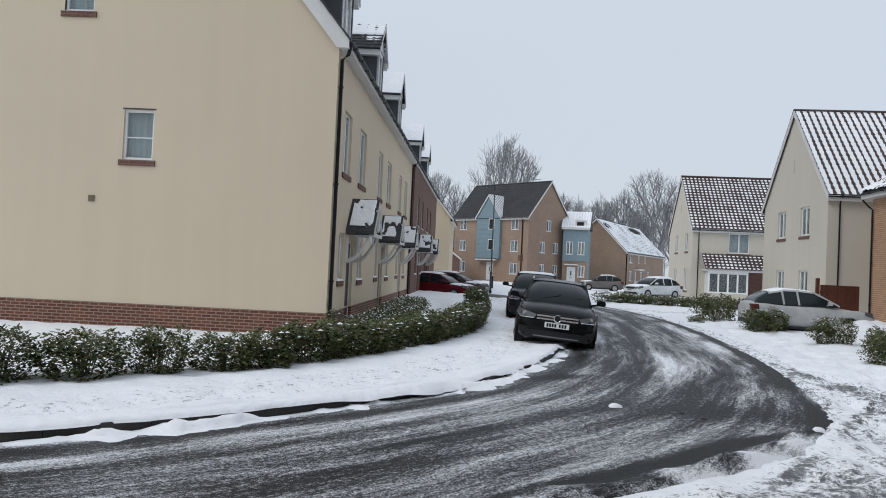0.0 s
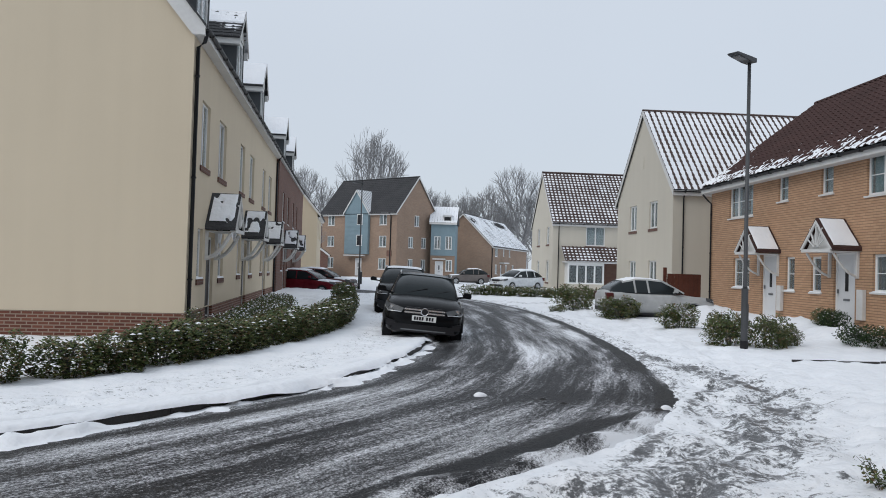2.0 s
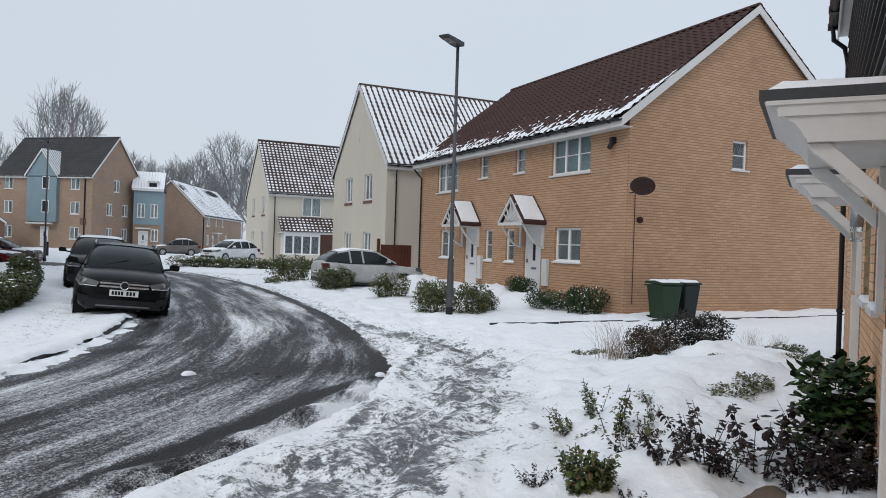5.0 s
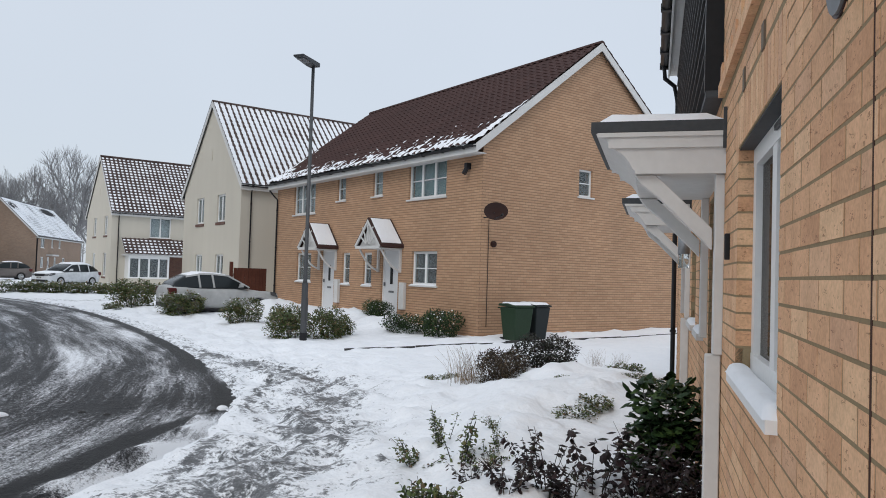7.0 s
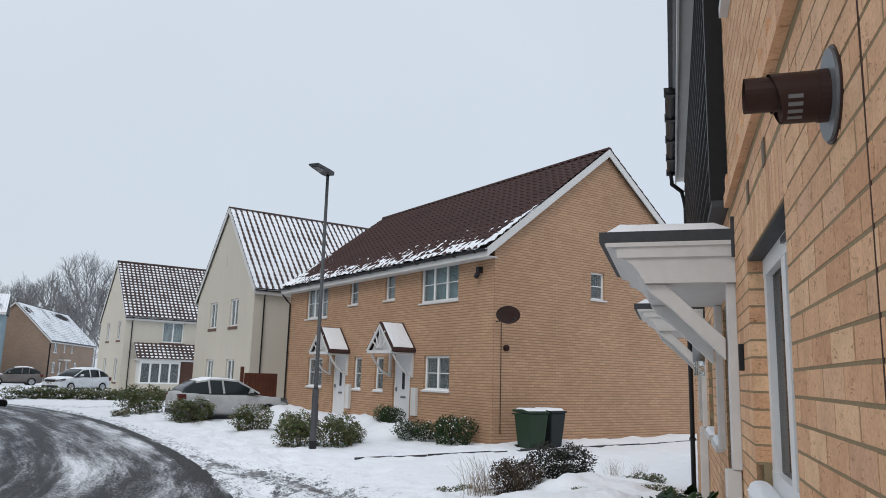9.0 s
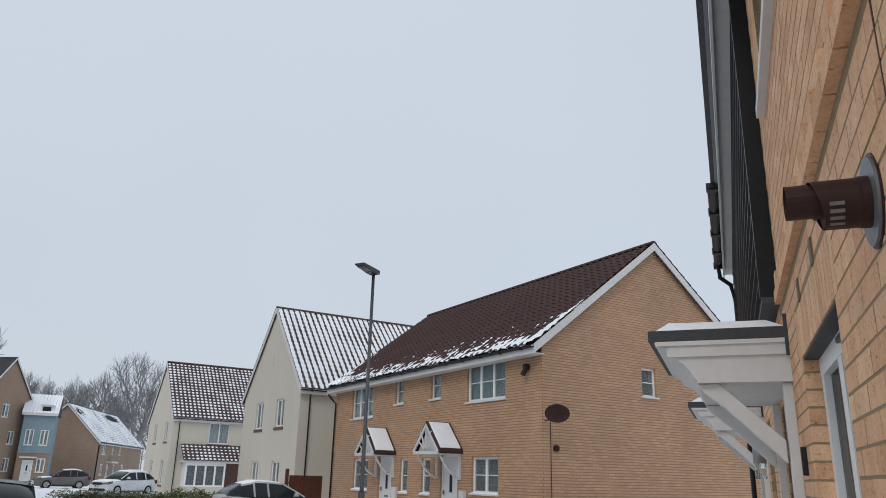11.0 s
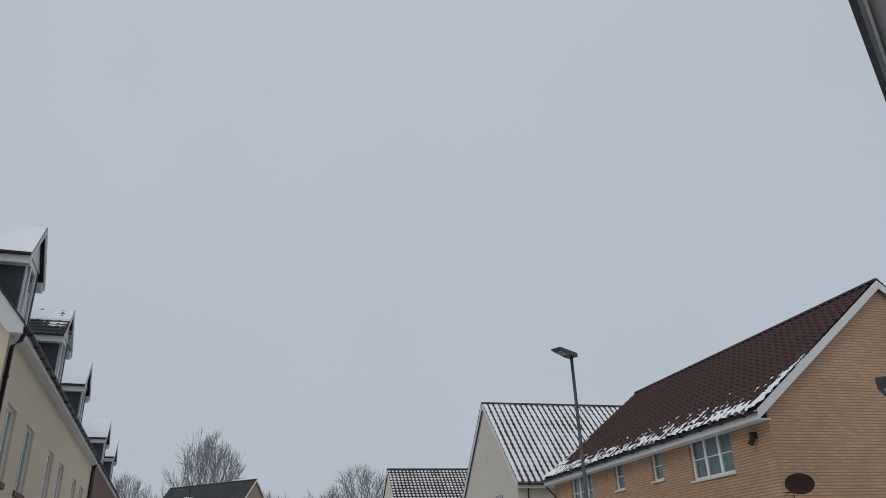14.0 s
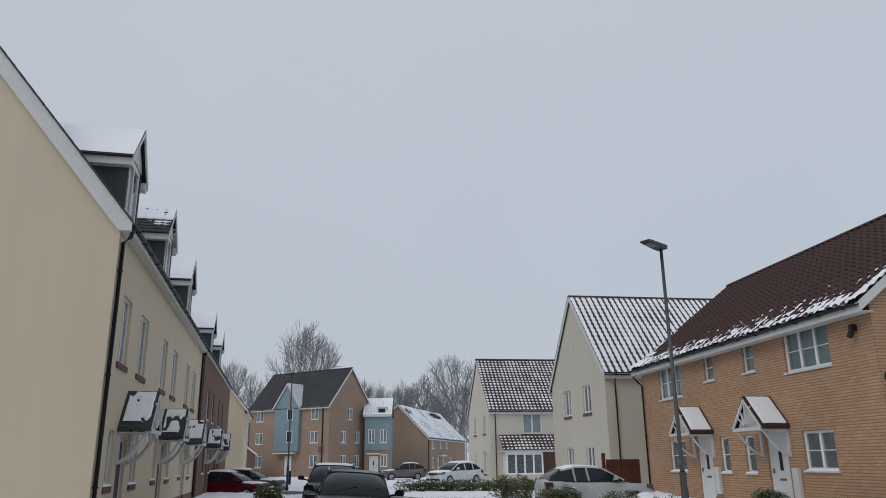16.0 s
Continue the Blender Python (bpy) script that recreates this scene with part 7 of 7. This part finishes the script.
hedge_kinds = [shrub_meshes(100 + k, 0.54, 0.36, 0.72, 3000, 0.062, LEAF, 34) for k in range(4)]
hl, ht = resample([(-9.2, 6.55), (-7.0, 7.55), (-5.5, 8.6), (-4.35, 9.55), (-3.5, 10.4), (-2.75, 11.75), (-1.9, 13.65), (-1.2, 15.8), (-0.75, 17.9), (-0.55, 20), (-0.45, 22.5)], 500)
s, k = 0.0, 0
rng = random.Random(5)
while s < ht[-1]:
    x, y = np.interp(s, ht, hl[:, 0]), np.interp(s, ht, hl[:, 1])
    x2, y2 = np.interp(s + 0.3, ht, hl[:, 0]), np.interp(s + 0.3, ht, hl[:, 1])
    gap = 3.6 < s < 6.0
    tall = 1.55 if s > ht[-1] - 1.7 else (1.06 if s > 10 else 1.0)
    sc = rng.uniform(0.9, 1.1)
    low_k = 0.84 if s < 9 else (0.80 if s < ht[-1] - 3.5 else 0.90)
    m = pose(x, y, gz(x, y) - 0.06, 0, 0, math.degrees(math.atan2(y2 - y, x2 - x)) + rng.uniform(-8, 8)) @ Matrix.Diagonal((sc * (0.72 if gap and k % 2 else 1), sc, sc * tall * low_k, 1))
    plant("hedge_shrub", hedge_kinds[k % 4], m, "clipped evergreen hedge shrub dusted with snow", "hedge", "hedge along the pavement")
    s += 0.78 if not gap else 0.92
    k += 1

bush_kinds = [shrub_meshes(200 + k, 0.8, 0.6, 0.85, 2600, 0.085, LEAF, 30) for k in range(2)]
for x, y, a, b, c in ((8.6, 29.4, 1.25, 0.9, 1.25), (8.9, 25.0, 1.1, 0.9, 0.95), (9.4, 21.2, 1.0, 0.8, 0.9), (9.7, 19.0, 0.9, 0.8, 0.85), (8.75, 16.9, 0.9, 0.8, 0.9), (9.55, 16.45, 0.8, 0.7, 0.95), (10.2, 16.9, 0.6, 0.6, 0.6), (12.75, 19.3, 0.5, 0.5, 0.62), (7.3, 27.3, 0.5, 0.5, 0.4)):
    plant("evergreen_bush", bush_kinds[int(x * 10) % 2], pose(x, y, gz(x, y) - 0.08, 0, 0, x * 40) @ Matrix.Diagonal((a * 0.8, b * 0.8, c * 0.98, 1)), "loose evergreen bush with snow between the leaves", "bush", "verge bushes")
low = shrub_meshes(300, 1.0, 0.7, 0.5, 2200, 0.08, LAUREL, 60)
for x, y, a, b, c in ((12.0, 16.6, 0.62, 0.6, 1.0), (12.55, 15.75, 0.75, 0.65, 1.5), (12.75, 19.0, 0.5, 0.5, 1.1)):
    plant("spreading_conifer", low, pose(x, y, gz(x, y) - 0.1, 0, 0, x * 60) @ Matrix.Diagonal((a, b, c, 1)), "dark spreading evergreen half buried in snow", "bush", "evergreens by the brick house")
snowy = shrub_meshes(310, 0.9, 0.7, 0.55, 1700, 0.085, LEAF, 149)
for k in range(9):
    x, y = -3.0 + 0.12 * math.sin(k * 2.1) - 0.02 * k, 18.6 + 1.3 * k
    plant("snowy_shrub", snowy, pose(x, y, gz(x, y) - 0.08, 0, 0, 50 * k) @ Matrix.Diagonal((0.7, 0.7, 0.95, 1)), "low evergreen shrub laden with snow", "shrub", "front garden shrubs")
far_hedge = shrub_meshes(320, 1.1, 0.5, 0.6, 1100, 0.12, LEAF, 90)
for k in range(9):
    x, y = 6.6 + 1.05 * k, 41.5 - 0.25 * k
    plant("low_hedge", far_hedge, pose(x, y, gz(x, y) - 0.08, 0, 0, 10 * k), "low evergreen hedge speckled with snow", "hedge", "hedge before the cream house")


def stalky(seed, hgt, stems, leaf, mat, leaves_per=22, spread=0.3):
    """An open winter shrub: thin stems with sparse drooping leaves."""
    rng = random.Random(seed)
    st, spots = G(), []
    for _ in range(stems):
        a, lean = rng.uniform(0, 2 * math.pi), rng.uniform(0.2, 1.0) * spread
        hh = hgt * rng.uniform(0.55, 1.1)
        pts = []
        for k in range(6):
            t = k / 5
            pts.append((lean * t ** 1.4 * math.cos(a + 0.5 * t) + 0.05 * math.cos(a), lean * t ** 1.4 * math.sin(a + 0.5 * t) + 0.05 * math.sin(a), -0.05 + hh * t))
        st.tube(pts, 0.006, 4, 0.002)
        for _ in range(leaves_per):
            t = rng.uniform(0.2, 1.0)
            q = np.array(pts[min(4, int(t * 5))]) * (1 - (t * 5) % 1) + np.array(pts[min(5, int(t * 5) + 1)]) * ((t * 5) % 1)
            spots.append(q + np.array([rng.gauss(0, 0.02) for _ in range(3)]))
    it = iter(spots)
    lv = leaf_cloud(len(spots), lambda r: next(it), leaf, rng, 0.5)
    fl = G()
    for _ in range(18):
        p = spots[rng.randrange(len(spots))] + np.array((0, 0, 0.01))
        r = rng.uniform(0.008, 0.02)
        ring = [(p[0] + r * math.cos(t), p[1] + r * math.sin(t), p[2]) for t in np.linspace(0, 2 * math.pi, 7)[:-1]]
        for k in range(6):
            fl.face([ring[k], ring[(k + 1) % 6], (p[0], p[1], p[2] + r * 0.6)])
    return lv.mesh("foliage", mat, normals=False), st.mesh("branching", WILT, normals=False), fl.mesh("snow_dusting", SNOW, normals=False)


rose_kinds = [stalky(400 + k, 0.60, 7, 0.070, ROSE, 19, 0.36) for k in range(3)]
bushy_kinds = [stalky(405 + k, 0.42, 10, 0.060, ROSE, 19, 0.30) for k in range(2)]
stalk_green = stalky(410, 0.40, 9, 0.042, LEAF, 30, 0.34)
stalk_tall = stalky(411, 0.50, 5, 0.040, LEAF, 26, 0.20)
clump = stalky(412, 0.40, 34, 0.050, LEAF, 26, 0.17)
# x, y, scale, kind: upright green stems on the lawn side, darker rose stems towards the house
bed_plants = [(3.95, 5.31, 0.80, stalk_green), (4.56, 5.73, 0.85, stalk_tall), (4.40, 5.55, 0.75, stalk_tall), (4.07, 4.93, 1.0, stalk_tall), (4.20, 4.80, 0.7, stalk_green), (4.42, 4.87, 0.55, stalk_tall), (4.87, 5.36, 0.42, stalk_green),
              (3.80, 4.45, 0.60, bushy_kinds[0]), (3.73, 4.02, 0.72, bushy_kinds[1]), (4.30, 4.40, 0.62, rose_kinds[0]), (3.95, 3.88, 0.80, rose_kinds[2]), (4.12, 3.84, 0.75, bushy_kinds[0]),
              (4.50, 3.92, 1.05, rose_kinds[1]), (4.62, 3.66, 0.95, rose_kinds[0]), (4.80, 3.62, 1.0, bushy_kinds[1]), (4.98, 3.55, 0.85, bushy_kinds[0]), (4.48, 3.58, 0.6, bushy_kinds[1]), (4.78, 3.43, 0.85, bushy_kinds[0]), (4.62, 3.38, 0.7, rose_kinds[2]), (5.02, 3.68, 1.0, rose_kinds[1]), (4.92, 3.42, 0.75, bushy_kinds[1]),
              (3.06, 4.07, 0.82, clump), (3.18, 4.02, 0.62, clump), (2.93, 4.37, 0.42, bushy_kinds[0]), (3.30, 3.85, 0.40, bushy_kinds[1])]
for k, (x, y, sc, me) in enumerate(bed_plants):
    green = me in (stalk_green, stalk_tall, clump)
    plant("rose_bush", me, pose(x, y, gz(x, y) - 0.03, 0, 0, 67 * k) @ Matrix.Diagonal((sc, sc, sc * 0.92, 1)), "sparse green-leaved stems poking out of deep snow" if green else "withered dark rose stems in the snowy bed", "shrub", "flower bed shrubs")
mound = shrub_meshes(420, 0.42, 0.32, 0.26, 700, 0.06, LEAF, 14)
for k, (x, y, sc) in enumerate(((6.05, 5.45, 0.6), (6.35, 5.45, 0.5), (7.3, 9.3, 0.5), (7.5, 9.15, 0.4), (10.4, 8.1, 0.7), (9.3, 7.0, 0.55), (8.6, 6.6, 0.5), (7.6, 7.0, 0.35), (8.9, 6.35, 0.7))):
    plant("low_shrub", mound, pose(x, y, gz(x, y) - 0.08, 0, 0, 80 * k) @ Matrix.Diagonal((sc, sc, sc, 1)), "small evergreen mound half covered by snow", "shrub", "flower bed shrubs")
# the bush and dry grasses at the bed's corner
bed_bush = shrub_meshes(430, 0.85, 0.6, 0.70, 4400, 0.062, WILT, 6)
brown_bush = shrub_meshes(431, 0.75, 0.55, 0.60, 3800, 0.056, BROWN, 6)
plant("dark_bush", brown_bush, pose(7.72, 8.28, gz(7.72, 8.28) - 0.08, 0, 0, 30) @ Matrix.Diagonal((0.62, 0.62, 0.80, 1)), "brown withered bush dusted with snow", "bush", "")
plant("dark_bush", bed_bush, pose(8.5, 8.2, gz(8.5, 8.2) - 0.06, 0, 0, 100) @ Matrix.Diagonal((0.60, 0.62, 0.82, 1)), "dark rounded bush dusted with snow", "bush", "")


def dry_grass(seed, hgt, n):
    rng = random.Random(seed)
    g = G()
    for _ in range(n):
        a, lean, hh = rng.uniform(0, 2 * math.pi), rng.uniform(0.05, 0.4), hgt * rng.uniform(0.5, 1.1)
        b = (rng.gauss(0, 0.16), rng.gauss(0, 0.16))
        pts = [(b[0] + lean * t * t * math.cos(a), b[1] + lean * t * t * math.sin(a), hh * t - 0.03) for t in (0, 0.35, 0.7, 1.0)]
        g.tube(pts, 0.0035, 3, 0.0015, cap=False)
    return g.mesh("straw", STRAW, normals=False)


grass = dry_grass(7, 0.55, 42)
for k, (x, y, sc) in enumerate(((7.25, 8.5, 0.85), (7.4, 8.75, 0.95), (7.1, 8.3, 0.6), (7.6, 8.1, 0.6), (10.2, 8.6, 0.5), (10.6, 8.4, 0.45))):
    t = thing("dry_grass", pose(x, y, gz(x, y), 0, 0, 50 * k) @ Matrix.Diagonal((sc, sc, sc, 1)), "tuft of dry straw-coloured ornamental grass", "grass", "dry grasses")
    o = new("straw", grass)
    o.parent = t
    o["kind"] = "stuff"
laurel = shrub_meshes(440, 0.26, 0.26, 0.78, 1000, 0.105, LAUREL, 8)
lp = Vector((0.497, 0.227, 0)) + 5.95 * Vector((math.cos(radians(35)), math.sin(radians(35)), 0)) + 0.24 * Vector((-math.sin(radians(35)), math.cos(radians(35)), 0))
plant("laurel", laurel, pose(lp.x, lp.y, 0.1), "glossy dark green laurel against the house wall", "shrub", "")
# ivy-like climber at the terrace corner
climb = shrub_meshes(460, 0.28, 0.25, 0.9, 500, 0.07, LEAF, 10)
plant("climber", climb, pose(-3.62, 16.78, 0.05) @ Matrix.Diagonal((0.7, 0.7, 0.6, 1)), "leafy climber at the foot of the downpipe", "climber", "")
# snow-covered stone lumps on the road
for x, y, r in ((1.57, 9.52, 0.09), (2.35, 9.35, 0.05), (2.55, 9.1, 0.045), (3.75, 8.85, 0.07), (3.62, 8.75, 0.05)):
    g = G()
    rings = []
    for a in np.linspace(0, math.pi / 2, 6):
        rings.append([(r * math.cos(a) * math.cos(b) * (1 + 0.25 * math.sin(3 * b + x * 9)), r * 0.8 * math.cos(a) * math.sin(b), r * 0.75 * math.sin(a) - 0.01) for b in np.linspace(0, 2 * math.pi, 15)])
    t = thing("ice_lump", pose(x, y, 0.02), "lump of dirty frozen snow on the road", "ice lump", "ice lumps")
    g.grid(np.array(rings)).part("lump", SNOW if r > 0.06 else KERB, t, smooth=True, normals=False)


# ---- bare trees behind the houses ----
def bare_tree(seed, hgt, spread=0.5, low=0.26):
    """A winter tree: a stout trunk, a few rising limbs that fork again and again, fine twigs along a rounded crown."""
    rng = random.Random(seed)
    trunk, limbs = G(), G()
    cz, rz, rx = 0.60 * hgt, 0.40 * hgt, 0.36 * hgt

    def grow(g, p, d, L, r, depth):
        pts = [p]
        for k in range(3):
            d = (d + Vector((rng.gauss(0, 0.12), rng.gauss(0, 0.12), 0.06 + rng.gauss(0, 0.05)))).normalized()
            pts.append(pts[-1] + d * (L / 3))
        g.tube(pts, r, 6 if depth < 3 else 3, r * 0.66, cap=False)
        e = pts[-1]
        out = (e.x * e.x + e.y * e.y) / rx ** 2 + ((e.z - cz) / rz) ** 2
        if depth >= 7 or (out > 1.0 and depth > 2):
            return
        forks = 3 if depth in (1, 2, 4, 5, 6) else 2
        a0 = rng.uniform(0, 2 * math.pi)
        for k in range(forks):
            side = Matrix.Rotation(a0 + 2 * math.pi * k / forks + rng.gauss(0, 0.4), 3, d) @ d.orthogonal().normalized()
            tilt = rng.uniform(0.3, 0.8) * (spread / 0.5) * (0.55 if k == 0 else 1)
            nd = (d * math.cos(tilt) + side * math.sin(tilt) + Vector((0, 0, 0.05))).normalized()
            grow(limbs, e if k < 2 else pts[2], nd, L * rng.uniform(0.70, 0.88), max(0.019, r * (0.74 if k == 0 else 0.62)), depth + 1)
    base = Vector((0, 0, -0.3))
    grow(trunk, base, Vector((0, 0, 1)), hgt * low, hgt * 0.020, 0)
    for k in range(4):
        # limbs that leave the trunk lower down
        a = k * 1.7 + rng.uniform(0, 0.6)
        grow(limbs, Vector((0, 0, hgt * low * rng.uniform(0.55, 0.95))), Vector((0.75 * math.cos(a), 0.75 * math.sin(a), 0.75)).normalized(), hgt * 0.19, hgt * 0.009, 2)
    return trunk.mesh("trunk", BARK, normals=False), limbs.mesh("crown", TWIG, normals=False)


tree_kinds = [bare_tree(500 + k, 18, (0.5, 0.42, 0.46, 0.5)[k]) for k in range(4)]


def tree(x, y, sc, kind, turn, wide=1.0):
    t = thing("bare_tree", pose(x, y, 0.1, 0, 0, turn) @ Matrix.Diagonal((sc * wide, sc * wide, sc, 1)), "tall bare winter tree behind the houses", "tree", "trees on the skyline")
    for nm, me in zip(("trunk", "crown"), tree_kinds[kind]):
        o = new(nm, me)
        o.parent = t


tree(-0.6, 118, 1.37, 0, 75, 0.78)
for k, (x, y, top) in enumerate(((-9.5, 115, 17), (-14.5, 112, 14.5), (-20, 114, 14), (4.6, 124, 17), (9.6, 125, 15.5), (13.2, 132, 15), (17.0, 135, 17.5), (21.8, 135, 18.5), (28.0, 135, 21.5), (24.5, 142, 15), (33, 140, 19), (38, 150, 16), (43, 140, 15), (-28, 115, 15), (48, 145, 16), (55, 150, 16), (11.0, 146, 13), (20, 150, 14), (31, 152, 15))):
    tree(x, y, top / 19.2, (k + 1) % 4, 47 * k, 0.95)
sapling = thing("sapling", pose(-6.2, 78, 0.2) @ Matrix.Diagonal((0.32, 0.32, 0.36, 1)), "slender bare young tree by the flats", "tree")
for nm, me in zip(("trunk", "crown"), tree_kinds[1]):
    o = new(nm, me)
    o.parent = sapling
# distant wood that closes the view
rng = random.Random(77)
wood = G()
for k in range(420):
    x, y = rng.uniform(-260, 320), rng.uniform(165, 215)
    hh = rng.uniform(7, 12)
    wood.tube([(x, y, -0.5), (x + rng.gauss(0, 0.3), y, hh * 0.5), (x + rng.gauss(0, 0.6), y, hh)], 0.22, 4, 0.04, cap=False)
    for j in range(14):
        z = hh * rng.uniform(0.25, 0.95)
        a = rng.uniform(0, 2 * math.pi)
        r = rng.uniform(1.0, 3.0)
        wood.tube([(x, y, z), (x + r * 0.6 * math.cos(a), y + r * 0.6 * math.sin(a), z + r * 0.5), (x + r * math.cos(a), y + r * math.sin(a), z + r)], 0.07, 3, 0.02, cap=False)
tagged(wood.part("far_wood", TWIG, normals=False), "grey line of bare woodland on the skyline", "woodland", kind="stuff")


# ---- bricks of the near wall, piece by piece ----
brick_mesh = G(OUT).box(0.0, 0.216, -0.0012, 0.03, 0.0, 0.066).mesh("brick", PIECE, normals=False)
rest = G(OUT)
rng = random.Random(11)
single = 0
for row in range(-1, 68):
    z = 0.059 + 0.075 * row
    off = 0.1125 * (row % 2)
    s = -1.0 + off
    while s < 12.2:
        a, b = s, s + 0.215
        s += 0.225
        zt = z + 0.065
        if zt > 5.01:
            continue
        if 4.40 < (a + b) / 2 and z > 2.76:
            continue
        if 0.3 < (a + b) / 2 < 4.43 and 2.70 < z + 0.03 < 2.86 and z < 2.80:
            if z < 2.775:
                continue
        # cut round openings, the flat arch and the movement joint
        spans = [(a, b)]
        cuts = [(h[0], h[1], h[2], h[3]) for h in near_holes] + [(2.285, 3.625, 2.292, 2.51), (1.384, 1.400, -1, 2.72)]
        for c in cuts:
            if zt > c[2] + 0.01 and z < c[3] - 0.01:
                nxt = []
                for p, q in spans:
                    if q <= c[0] or p >= c[1]:
                        nxt.append((p, q))
                    else:
                        if p < c[0]:
                            nxt.append((p, c[0]))
                        if q > c[1]:
                            nxt.append((c[1], q))
                spans = nxt
        for p, q in spans:
            if q - p < 0.02:
                continue
            proud = rng.uniform(-0.0006, 0.0008)
            if q - p > 0.21 and single < 300 and 0.75 < p < 2.4 and 0.75 < z < 3.2:
                o = new("brick", brick_mesh)
                o.parent = near_wall
                o.matrix_local = Matrix.Translation((p, proud, z))
                single += 1
            else:
                rest.box(p, q, -0.0012 - proud, 0.03, z, zt)
        # jamb returns show the brick thickness inside the window opening
o = rest.part("brickwork", PIECE, near_wall, normals=False)
o["kind"] = "stuff"
jamb = G(OUT)
for row in range(18, 31):
    z = 0.059 + 0.075 * row
    if 1.40 < z and z + 0.065 < 2.30:
        jamb.box(3.528, 3.54, 0.0, 0.102, z, z + 0.065)
o = jamb.part("jamb", PIECE, near_wall, normals=False)
o["kind"] = "stuff"
